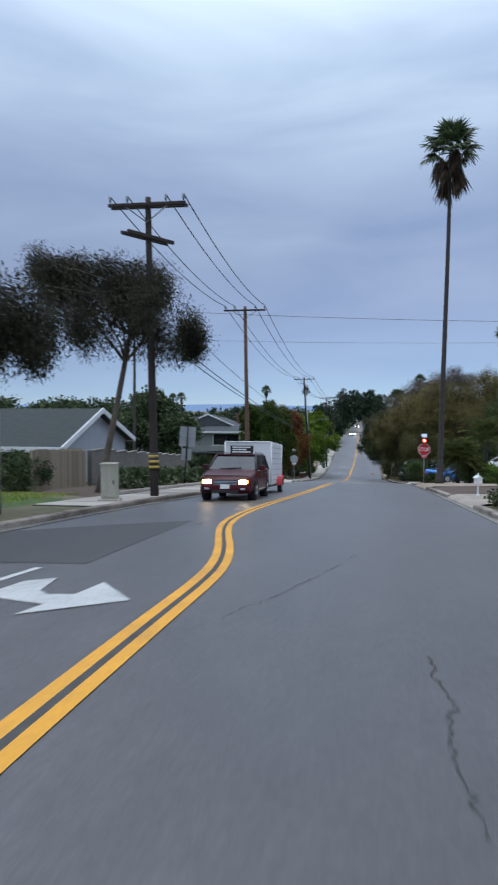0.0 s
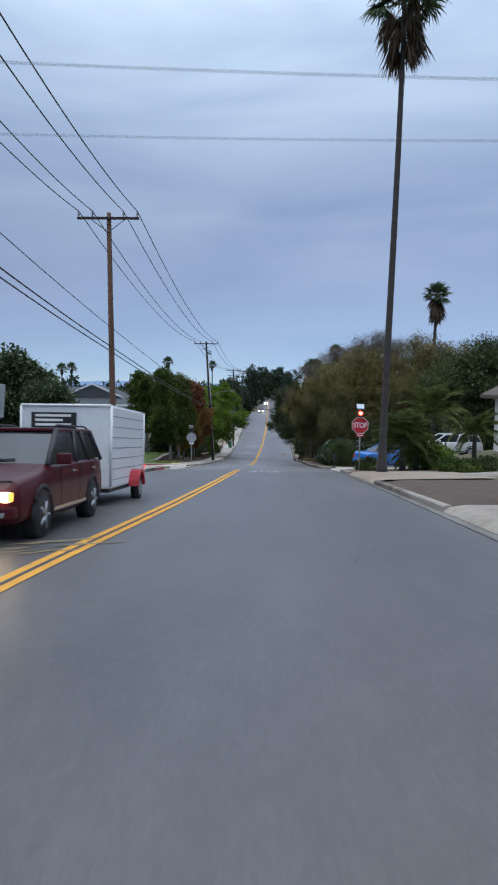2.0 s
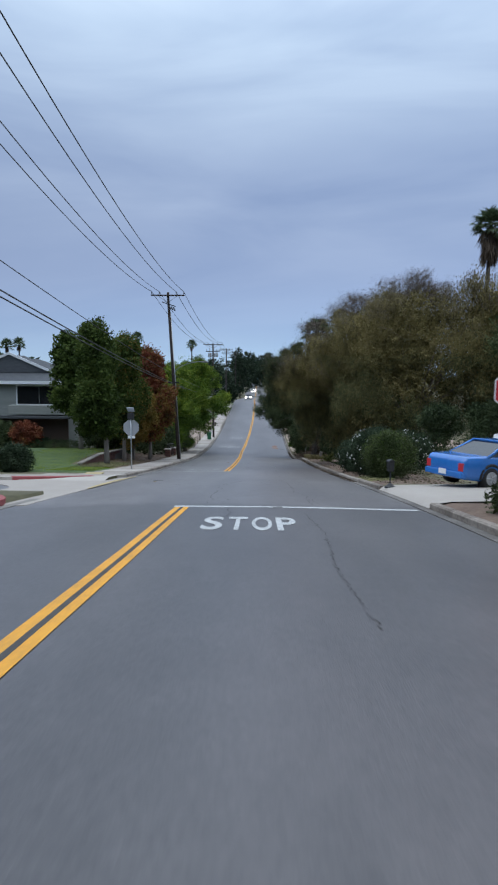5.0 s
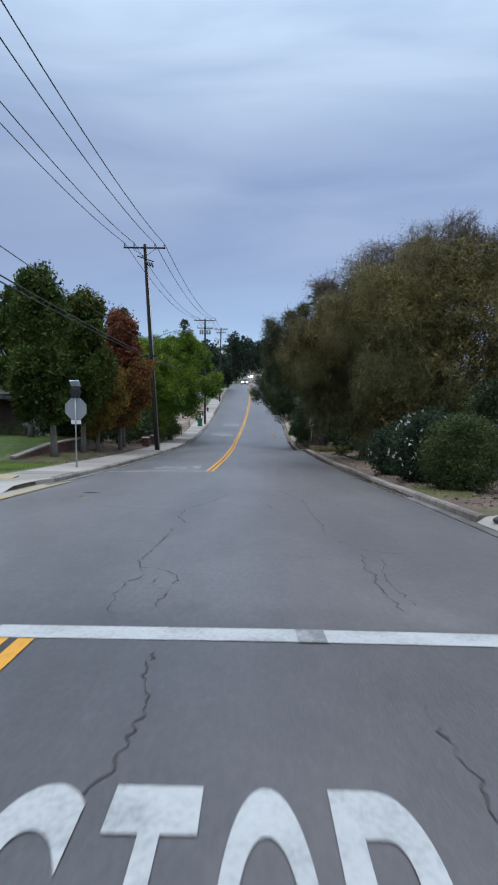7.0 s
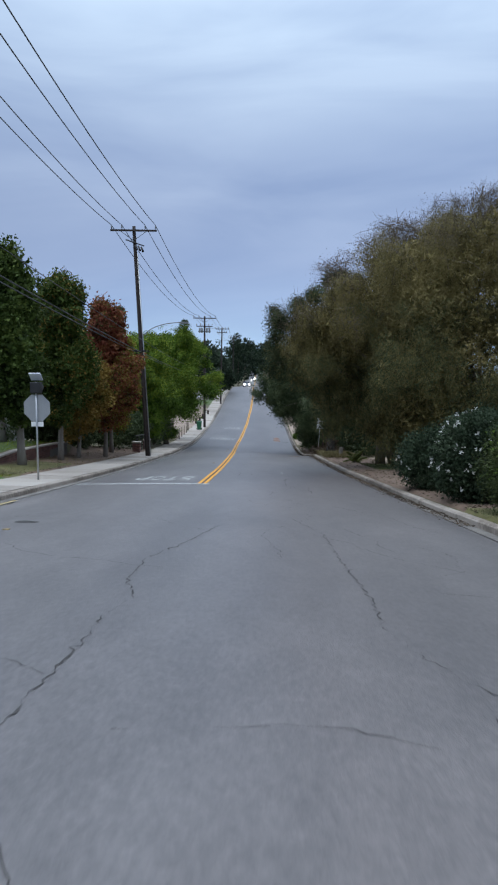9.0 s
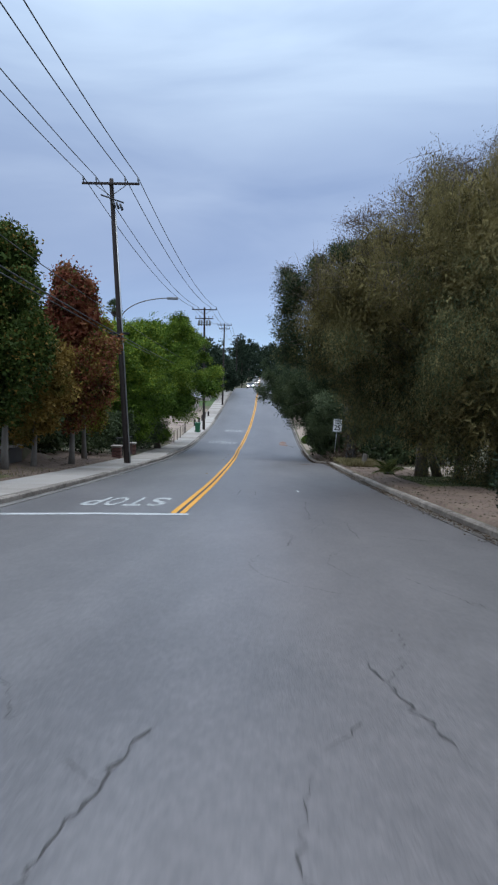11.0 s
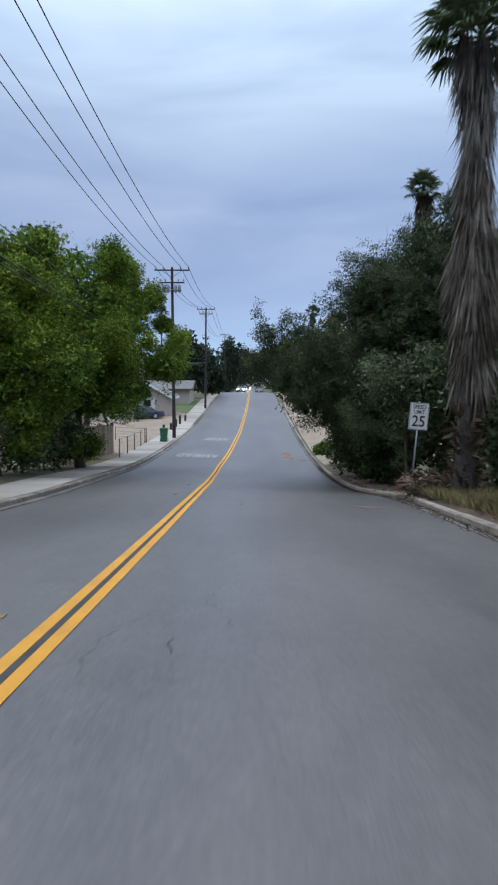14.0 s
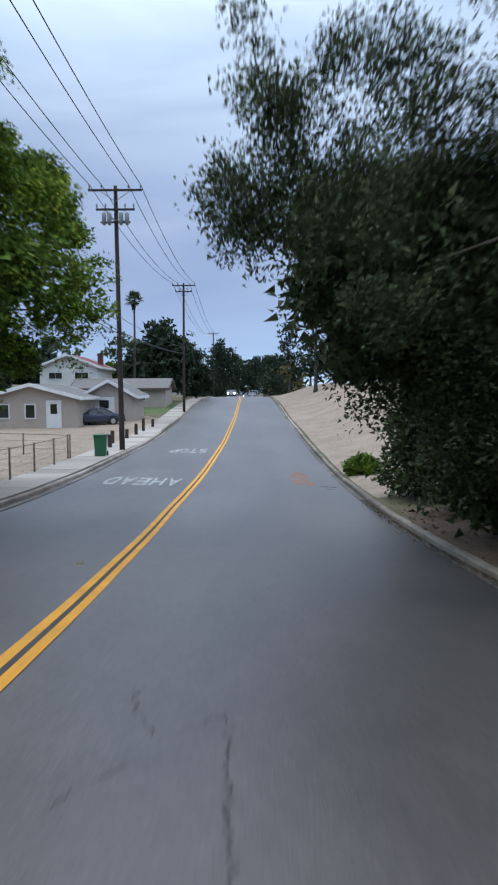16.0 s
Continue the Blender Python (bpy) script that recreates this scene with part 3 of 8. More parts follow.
def crown_points(blobs, n, rng, clump, per, shell=0.45, droop=0.0, gap=-0.12, lumps=0, gap_scale=0.45, lump_share=0.6, lump_size=(0.22, 0.42)):
    """Leaf places and directions inside a set of ellipsoids, gathered in lumps and clumps with gaps between."""
    vol = np.array([(b[3] * b[4] * b[5]) ** 0.45 * (b[6] if len(b) > 6 else 1.0) for b in blobs])
    blobs = [b[:6] for b in blobs]
    vol /= vol.sum()
    girth = np.array([b[3] for b in blobs])
    big = vol * (girth > 0.4 * girth.max())
    big /= big.sum()
    forms, share = [np.array(b, float) for b in blobs], list(vol * ((1 - lump_share) if lumps else 1.0))
    for _ in range(lumps):
        b = blobs[rng.choice(len(blobs), p=big)]
        d = rng.normal(size=3)
        d[2] += 0.25
        d /= np.linalg.norm(d)
        k = rng.uniform(*lump_size)
        forms.append(np.array([*(np.array(b[:3]) + d * np.array(b[3:]) * rng.uniform(0.78, 0.98)), b[3] * k, b[4] * k, b[5] * k]))
        share.append(lump_share / lumps)
    share = np.array(share) / np.sum(share)
    clumps = []
    want = max(4, n // per)
    tries = 0
    while len(clumps) < want and tries < want * 8:
        tries += 1
        b = forms[rng.choice(len(forms), p=share)]
        d = rng.normal(size=3)
        d /= np.linalg.norm(d)
        r = rng.random() ** shell
        p = b[:3] + d * r * b[3:]
        if noise.noise(Vector(p * gap_scale) + Vector((b[0], 7.3, 1.7))) < gap:
            continue
        clumps.append((p, d))
    base = np.array([c[0] for c in clumps])
    out = np.array([c[1] for c in clumps])
    k = rng.integers(0, len(base), n)
    pts = base[k] + np.clip(rng.normal(size=(n, 3)), -1.9, 1.9) * clump * np.array([1, 1, 0.7])
    ax = out[k] * 0.6 + rng.normal(size=(n, 3)) * 0.8
    if droop:
        fall = rng.random(n) ** 1.3 * droop
        pts = base[k] + np.clip(rng.normal(size=(n, 3)), -1.9, 1.9) * clump * (1 - 0.5 * (fall / droop))[:, None]
        pts[:, 2] -= fall
        ax = rng.normal(size=(n, 3)) * 0.45 + np.array([0, 0, -1.0])
    return pts, ax, base


def tree(name, x, y, label, blobs, mat, n, leaf, trunk=0.16, lean=(0.0, 0.0), fork=0.35, bark="bark", seed=1, clump=0.32, per=34, droop=0.0,
         shell=0.45, gap=-0.12, width=0.75, limbs=9, group="", second=None, category="tree", lumps=0, core=0.0, core_leaf=1.7, lump_share=0.75, lump_size=(0.24, 0.42), extra=(), twigs=0):
    """A tree: tapered trunk with limbs, and a crown of many leaves in clumps. Blobs are ellipsoids above the tree's foot."""
    rng = np.random.default_rng(seed)
    top = thing(name, pose(x, y, H(x, y) - 0.05), label, category, group)
    inner = int(n * core)
    n -= inner
    pts, ax, base = crown_points(blobs, n, rng, clump, per, shell, droop, gap, lumps, 0.45, lump_share, lump_size)
    sizes = leaf * rng.uniform(0.6, 1.3, n)
    if inner:
        small = [(*b[:3], b[3] * 0.68, b[4] * 0.68, b[5] * 0.7) for b in blobs if b[3] > min(1.35, 0.6 * max(c[3] for c in blobs))]
        p0, a0, _ = crown_points(small, inner, rng, clump, 20, 0.6, 0.0, gap - 0.1)
        pts, ax = np.concatenate([p0, pts]), np.concatenate([a0, ax])
        sizes = np.concatenate([leaf * core_leaf * rng.uniform(0.7, 1.2, inner), sizes])
        n += inner
    ob = new("crown", leaf_mesh("crown", pts, ax, sizes, sizes * width, M[mat], rng, True))
    ob.parent = top
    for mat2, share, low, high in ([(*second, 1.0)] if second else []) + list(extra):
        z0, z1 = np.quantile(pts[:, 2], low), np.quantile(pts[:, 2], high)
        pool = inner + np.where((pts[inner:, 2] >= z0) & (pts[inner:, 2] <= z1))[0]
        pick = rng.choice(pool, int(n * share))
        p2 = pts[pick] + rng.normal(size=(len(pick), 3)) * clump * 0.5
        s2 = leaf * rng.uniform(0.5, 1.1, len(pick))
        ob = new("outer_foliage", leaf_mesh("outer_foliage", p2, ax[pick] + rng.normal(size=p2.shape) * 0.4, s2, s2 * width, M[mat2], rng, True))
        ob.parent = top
    if twigs:
        mid = np.mean(base, axis=0)
        high = np.where(base[:, 2] > np.quantile(base[:, 2], 0.6))[0]
        bm = bmesh.new()
        for i in rng.choice(high, twigs):
            d = base[i] - mid
            d = Vector(d / np.linalg.norm(d) + rng.normal(size=3) * 0.55 + np.array([0, 0, 0.1])).normalized()
            p, ln = Vector(base[i]), rng.uniform(0.25, 0.75)
            tube(bm, [p - d * 0.5, p + d * ln * 0.5 + Vector(rng.normal(size=3) * 0.06), p + d * ln - Vector((0, 0, ln * 0.12))], [0.010, 0.007, 0.003], 3, False)
        tagged(part("twig_tangle", bm, M["bark"], top, smooth_shade=True), "thin bare brown twigs", kind="stuff")
    mean = np.average([b[:3] for b in blobs], axis=0, weights=[b[3] * b[5] for b in blobs])
    zmin = min(b[2] - b[5] for b in blobs)
    zmax = max(b[2] + b[5] for b in blobs)
    hf = max(0.25, zmin + (zmax - zmin) * fork)
    bm = bmesh.new()
    line, rad = [], []
    for i in range(7):
        u = i / 6
        line.append((lean[0] * u + 0.05 * math.sin(3 * u + seed), lean[1] * u + 0.05 * math.cos(4 * u + seed), hf * u))
        rad.append(trunk * (1.25 - 0.25 * min(1, u * 5)) * (1 - 0.42 * u))
    tube(bm, line, rad, 9)
    end = Vector(line[-1])
    order = rng.choice(len(base), min(limbs, len(base)), replace=False)
    for j, i in enumerate(order):
        goal = Vector(base[i]) * 0.86 + Vector(mean) * 0.14
        start = Vector(line[-1]) if j % 2 else Vector(line[-2])
        mid = start.lerp(goal, 0.5) + Vector((0, 0, 0.10 * (goal - start).length))
        lb = bmesh.new() if n > 5000 else bm
        tube(lb, [start, start.lerp(mid, 0.5) + Vector(rng.normal(size=3) * 0.06), mid, goal], [trunk * 0.42, trunk * 0.32, trunk * 0.22, trunk * 0.06], 5)
        if n > 5000:
            part("limb", lb, M[bark], top, smooth_shade=True)
    part("trunk", bm, M[bark], top, smooth_shade=True)
    return top


# ---- ground, road, kerbs and pavements ----
def ground_sheet():
    xs = [-2500, -900, -400, -200, -110, -70, -48, -36, -28, -22, -18, -15, -12.5, -10.4, -10.12, -9, -8, -7.2]
    ys = [-300, -150, -80, -40, -20, -8] + [i * 2.0 for i in range(0, 110)] + [230, 245, 260, 300, 360, 430, 520, 700, 1000, 1600, 3000]
    ys = sorted(ys + [SIDE0 - 0.02, SIDE0, SIDE1, SIDE1 + 0.02])
    right = [4.4, 5.2, 6.2, 7.5, 9, 11, 13, 16, 20, 26, 34, 46, 70, 110, 200, 400, 900, 2500]
    vs, fs, w = [], [], 0
    for y in ys:
        row = []
        inside = SIDE0 <= y <= SIDE1
        a, b = kerb_left(y) - 0.17, kerb_right(y) + 0.17
        for x in xs:
            row.append((x, y, G(y) - 0.08 if (inside and x > -150) else H(x, y) - 0.03))
        row += [(a - 0.02, y, G(y) - 0.08 if inside else H(a, y) - 0.04)] + [(q, y, G(y) + cross(q, y) - 0.09) for q in (a, -3, 1, b)] + [(b + 0.02, y, H(b, y) - 0.04)]
        row += [(x, y, H(x, y) - 0.03) for x in right]
        w = len(row)
        vs += row
    for j in range(len(ys) - 1):
        for i in range(w - 1):
            a = j * w + i
            fs.append((a, a + 1, a + w + 1, a + w))
    ob = new("ground", mesh_from("ground", vs, fs, M["ground"], True))
    return tagged(ob, "dry brown earth and thin grass beside the road", "ground", kind="structure")


ground = ground_sheet()

bm = bmesh.new()
ys = list(np.arange(-60, 120, 1.5)) + list(np.arange(120, 240, 3)) + list(np.arange(240, 700, 20))
rows = []
for y in ys:
    a, b = kerb_left(y), kerb_right(y)
    row = []
    for k in range(9):
        u = k / 8
        row.append(bm.verts.new((a + (b - a) * u, y, G(y) + cross(a + (b - a) * u, y) + 0.07 * (1 - (2 * u - 1) ** 2) - 0.02)))
    rows.append(row)
for r, s in zip(rows, rows[1:]):
    for k in range(8):
        bm.faces.new((r[k], r[k + 1], s[k + 1], s[k]))
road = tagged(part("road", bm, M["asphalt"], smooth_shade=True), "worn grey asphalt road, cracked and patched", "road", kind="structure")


def road_z(x, y):
    a, b = kerb_left(y), kerb_right(y)
    u = (x - a) / (b - a)
    return G(y) + cross(x, y) + (0.07 * (1 - (2 * u - 1) ** 2) if 0 <= u <= 1 else 0) - 0.02


bm = bmesh.new()
rows = []
for y in np.arange(SIDE0 - 0.3, SIDE1 + 0.4, 1.5):
    rows.append([bm.verts.new((x, y, G(y) - 0.022)) for x in (-150, -60, -30, -18, -12, -9, -7, -5.8)])
for r, s in zip(rows, rows[1:]):
    for k in range(7):
        bm.faces.new((r[k], r[k + 1], s[k + 1], s[k]))
tagged(part("side_road", bm, M["asphalt"]), "grey asphalt side street joining the road", "road", kind="structure")


def painted(name, pts, width, mat, label, lift=0.006, parent=None):
    """A painted band on the road along a line of x, y points."""
    bm = bmesh.new()
    prev = None
    for i, (x, y) in enumerate(pts):
        x0, y0 = pts[max(0, i - 1)]
        x1, y1 = pts[min(len(pts) - 1, i + 1)]
        d = Vector((x1 - x0, y1 - y0)).normalized()
        w = width[i] if hasattr(width, "__len__") else width
        nx, ny = -d.y * w / 2, d.x * w / 2
        a, b = [bm.verts.new((x + s * nx, y + s * ny, road_z(x + s * nx, y + s * ny) + lift)) for s in (1, -1)]
        if prev:
            bm.faces.new((prev[0], prev[1], b, a))
        prev = (a, b)
    for f in bm.faces:
        if f.normal.z < 0:
            f.normal_flip()
    return tagged(part(name, bm, mat, parent), label, "road marking", kind="structure")


NEAR = [(centre(y), y) for y in list(np.arange(-40, 49.9, 0.6)) + [50.03]]
FAR = [(centre(y), y) for y in list(np.arange(71.35, 240, 1.2)) + list(np.arange(240, 640, 15))]
for run in (NEAR, FAR):
    for off in (-0.0875, 0.0875):
        painted("yellow_line", [(x + off, y) for x, y in run], 0.11, M["yellow_paint"], "double yellow centre line, slightly worn")
    painted("line_gap", run, 0.065, M["crack"], "dark seal strip between the yellow lines")
painted("stop_line", [(-2.1, 50.2), (-0.2, 50.22), (1.3, 50.25), (3.1, 50.3)], 0.3, M["white_paint"], "white stop line, scuffed in the wheel tracks")
painted("stop_line", [(-1.68, 71.18), (-3.4, 71.1), (-5.6, 70.95)], 0.3, M["white_paint"], "white stop line of the oncoming lane")


def road_word(text, x, y, wide, tall, turn, label):
    verts, faces = [], []
    sgn = -1 if turn else 1
    cell = 1.0 / len(text)
    for k, ch in enumerate(text):
        cu = bpy.data.curves.new("letter", "FONT")
        cu.body, cu.size, cu.offset = ch, 1.0, 0.02
        tmp = bpy.data.objects.new("letter", cu)
        me = bpy.data.meshes.new_from_object(tmp)
        bpy.data.objects.remove(tmp)
        co = np.array([v.co for v in me.vertices])
        lo, hi = co.min(0), co.max(0)
        first = len(verts)
        for c in co:
            u = (k + 0.09 + 0.82 * (c[0] - lo[0]) / (hi[0] - lo[0])) * cell - 0.5
            px, py = x + sgn * u * wide, y + sgn * ((c[1] - lo[1]) / (hi[1] - lo[1]) - 0.5) * tall
            verts.append((px, py, road_z(px, py) + 0.006))
        faces += [[first + i for i in f.vertices] for f in me.polygons]
    mesh = mesh_from("road_word", verts, faces, M["faded_paint"] if turn else M["white_paint"])
    return tagged(new("road_word", mesh), label, "road marking", kind="structure")


road_word("STOP", -0.46, 47.15, 1.66, 1.9, False, "white STOP lettering painted before the stop line")
road_word("STOP", -3.32, 73.75, 1.9, 2.1, True, "white STOP lettering for oncoming cars")
road_word("AHEAD", -3.85, 124.6, 2.7, 2.4, True, "white AHEAD lettering for oncoming cars")
road_word("STOP", -3.3, 138.0, 2.0, 2.4, True, "white STOP lettering farther up the road")


# ---- utility poles and wires ----
POLES = {}


def utility_pole(key, x, y, top, lean, mat, arm, label, second=None, transformer=False, lamp=False, band=False, mid=0.475):
    """A wooden pole with a crossarm and insulators. top is the height of the arm in the world."""
    z0 = H(x, y)
    h = top - z0
    p = thing("utility_pole", pose(x, y, z0 - 0.1), label, "utility pole", "utility poles along the road")
    at = lambda u: Vector((lean[0] * u, lean[1] * u, h * u))
    tubed("post", [at(u / 8) for u in range(9)] + [at(1) + Vector((0, 0, 0.25))], [0.145 - 0.055 * u / 9 for u in range(10)], M[mat], p, 10)
    tip = at(1)
    wires = []

    def crossarm(c, half, name):
        a = boxed(name, (-half, half, -0.20, -0.10, -0.05, 0.05), M["pole_dark"], p, 0.01, m=Matrix.Translation(c))
        for s in (-1, 1):
            tubed("brace", [c + Vector((s * half * 0.55, -0.17, -0.05)), c + Vector((0, -0.12, -0.55))], 0.02, M["grey_metal"], p, 5)
        for k in (-0.95, -0.5, 0.5, 0.95):
            tubed("pin", [c + Vector((half * k, -0.15, 0.04)), c + Vector((half * k, -0.15, 0.1))], 0.015, M["dark_metal"], p, 5)
            q = c + Vector((half * k, -0.15, 0.09))
            tubed("insulator", [q, q + Vector((0, 0, 0.06)), q + Vector((0, 0, 0.10)), q + Vector((0, 0, 0.16)), q + Vector((0, 0, 0.2))], [0.02, 0.05, 0.035, 0.05, 0.02], M["grey_metal"], p, 7)
        return [c + Vector((half * k, -0.15, 0.28)) for k in (-0.95, -0.5, 0.5, 0.95)]

    wires = crossarm(tip, arm / 2, "crossarm")
    if second:
        if band:
            # a pair of short arms set along the road carries the branch line
            for dx in (-0.14, 0.14):
                boxed("lower_crossarm", (-1.0, 1.0, dx - 0.05, dx + 0.05, -0.055, 0.055), M["pole_dark"], p, 0.01, m=Matrix.Translation(tip - Vector((0, 0, second))) @ pose(0, 0, 0, 0, 0, 62))
            boxed("rear_crossarm", (-arm / 2, arm / 2, 0.10, 0.20, -0.05, 0.05), M["pole_dark"], p, 0.01, m=Matrix.Translation(tip))
        else:
            crossarm(tip - Vector((0, 0, second)), arm / 2 * 0.72, "lower_crossarm")
    if transformer:
        for s in (-0.55, -0.28, 0.3, 0.6):
            c = tip + Vector((s, -0.28, -1.75))
            tubed("cutout", [c, c + Vector((0, 0, 0.1)), c + Vector((0, 0, 0.55)), c + Vector((0, 0, 0.62))], [0.06, 0.11, 0.11, 0.05], M["grey_metal"], p, 9)
        boxed("bracket", (-0.75, 0.75, -0.18, -0.1, -1.62, -1.54), M["dark_metal"], p, 0.01, m=Matrix.Translation(tip))
    if lamp:
        c = at(0.52)
        arm_pts = [c + Vector((0.08 + 2.25 * (1 - math.cos(a)), -0.05 - 0.06 * a, 1.05 * math.sin(a))) for a in np.linspace(0, math.pi / 2, 10)]
        tubed("lamp_arm", arm_pts, 0.025, M["grey_metal"], p, 6)
        boxed("lamp_head", (2.2, 2.7, -0.26, -0.08, 0.98, 1.09), M["grey_metal"], p, 0.03, m=Matrix.Translation(c))
        tubed("conduit", [at(0) + Vector((0.16, -0.1, 0)), at(0.9) + Vector((0.13, -0.1, 0))], 0.03, M["steel"], p, 6)
        boxed("cable_bracket", (-0.45, 0.45, -0.2, -0.12, -0.05, 0.05), M["dark_metal"], p, 0.01, m=Matrix.Translation(at(0.475)))
        for s in (0.2, 0.5, 0.8):
            c2 = tip + Vector((s * 0.55, -0.25, -0.75 - 0.2 * s))
            tubed("fuse", [c2, c2 + Vector((0.12, -0.05, -0.28))], [0.05, 0.06], M["dark_metal"], p, 7)
        tubed("fuse_arm", [tip + Vector((-0.45, -0.15, -0.5)), tip + Vector((0.6, -0.2, -0.85))], 0.035, M["dark_metal"], p, 6)
    if band:
        for k, z in enumerate((1.05, 1.22, 1.39)):
            tubed("reflector_band", [at(z / h) + Vector((0, 0, -0.04)), at(z / h) + Vector((0, 0, 0.04))], 0.168, M["yellow_kerb"], p, 12, "yellow reflective band")
        tubed("sleeve", [at(0.94 / h), at(1.5 / h)], 0.163, M["black"], p, 12)
    o = Vector((x, y, z0 - 0.1))
    POLES[key] = dict(top=[o + w for w in wires], mid=[o + at(mid) + Vector((dx, -0.15, dz)) for dx, dz in ((-0.42, 0), (0.0, -0.06), (0.40, 0.42))], low=o + at(0.62))
    return p


utility_pole(0, -6.55, 22.0, 7.86, (-0.15, 0), "pole_dark", 2.5, "tall dark wooden utility pole with yellow reflective bands", second=1.0, band=True, mid=0.62)
utility_pole(1, -6.85, 42.9, 7.35, (-0.2, 0.1), "pole_wood", 2.55, "weathered brown wooden utility pole with one crossarm", mid=0.51)
utility_pole(2, -6.45, 90.4, 5.0, (-0.88, 0.6), "pole_dark", 2.6, "leaning dark wooden utility pole with a street lamp", lamp=True)
utility_pole(3, -6.6, 136.3, 3.1, (-0.1, 0), "pole_dark", 2.7, "wooden utility pole with two crossarms and equipment", second=0.95, transformer=True)
utility_pole(4, -6.5, 172.0, 3.6, (0.1, 0), "pole_dark", 2.3, "wooden utility pole with one crossarm", second=0.6)
utility_pole(5, -7.5, 262.0, 6.0, (0, 0), "pole_dark", 2.3, "distant wooden utility pole")
utility_pole(6, -8.5, 330.0, 7.5, (0, 0), "pole_dark", 2.3, "distant wooden utility pole")


def cable(a, b, sag, r, name="power_line", label="thin dark overhead power line"):
    cu = bmesh.new()
    pts = []
    for i in range(25):
        u = i / 24
        q = Vector(a).lerp(Vector(b), u)
        q.z -= sag * 4 * u * (1 - u)
        pts.append(q)
    tube(cu, pts, r, 5)
    return tagged(part(name, cu, M["wire"], None, "", True), label, "cable", "overhead lines")


chain = [POLES[k]["top"] for k in range(7)]
for a, b in zip(chain, chain[1:]):
    for p, q in zip(a, b):
        cable(p, q, 0.021 * (q - p).length, 0.019)
mids = [POLES[k]["mid"] for k in range(5)]
for a, b in zip(mids, mids[1:]):
    for k, (p, q) in enumerate(zip(a, b)):
        cable(p, q, 0.005 * (q - p).length, 0.022 if k < 2 else 0.013, "phone_cable", "thick dark telephone cable between the poles")
cable(POLES[0]["low"] + Vector((0.2, 0, 0.25)), (32, 20.0, 4.3), 0.7, 0.006, "service_wire", "thin service wire crossing over the road")
cable(POLES[0]["low"] + Vector((0.2, 0, -0.65)), (32, 20.2, 4.5), 0.7, 0.004, "service_wire", "thin service wire crossing over the road")


# ---- palms ----
def frond_mesh(length, seed, mat, fold=0.5):
    """A fan leaf: a bare stalk and a pleated blade split into drooping fingers."""
    rng = np.random.default_rng(seed)
    bm = bmesh.new()
    tube(bm, [(0, 0, 0), (length * 0.28, 0, 0.07 * length), (length * 0.52, 0, 0.06 * length)], [0.03, 0.022, 0.014], 4, False)
    base = Vector((length * 0.5, 0, 0.06 * length))
    for k in range(25):
        a = (k - 12) / 12 * 1.75
        ln = length * (0.60 - 0.06 * abs(a)) * rng.uniform(0.88, 1.08)
        d = Vector((math.cos(a), math.sin(a), 0.10 - 0.12 * abs(a)))
        s = Vector((-math.sin(a), math.cos(a), fold * (1 if k % 2 else -1)))
        mid = base + d * ln * 0.62
        tip = base + d * ln
        tip.z -= ln * rng.uniform(0.12, 0.42)
        w = ln * 0.044
        vs = [bm.verts.new(c) for c in (base - s * 0.006, mid - s * w, tip, mid + s * w, base + s * 0.006)]
        bm.faces.new(vs)
    me = bpy.data.meshes.new("frond")
    bm.to_mesh(me)
    bm.free()
    me.materials.append(mat)
    return me


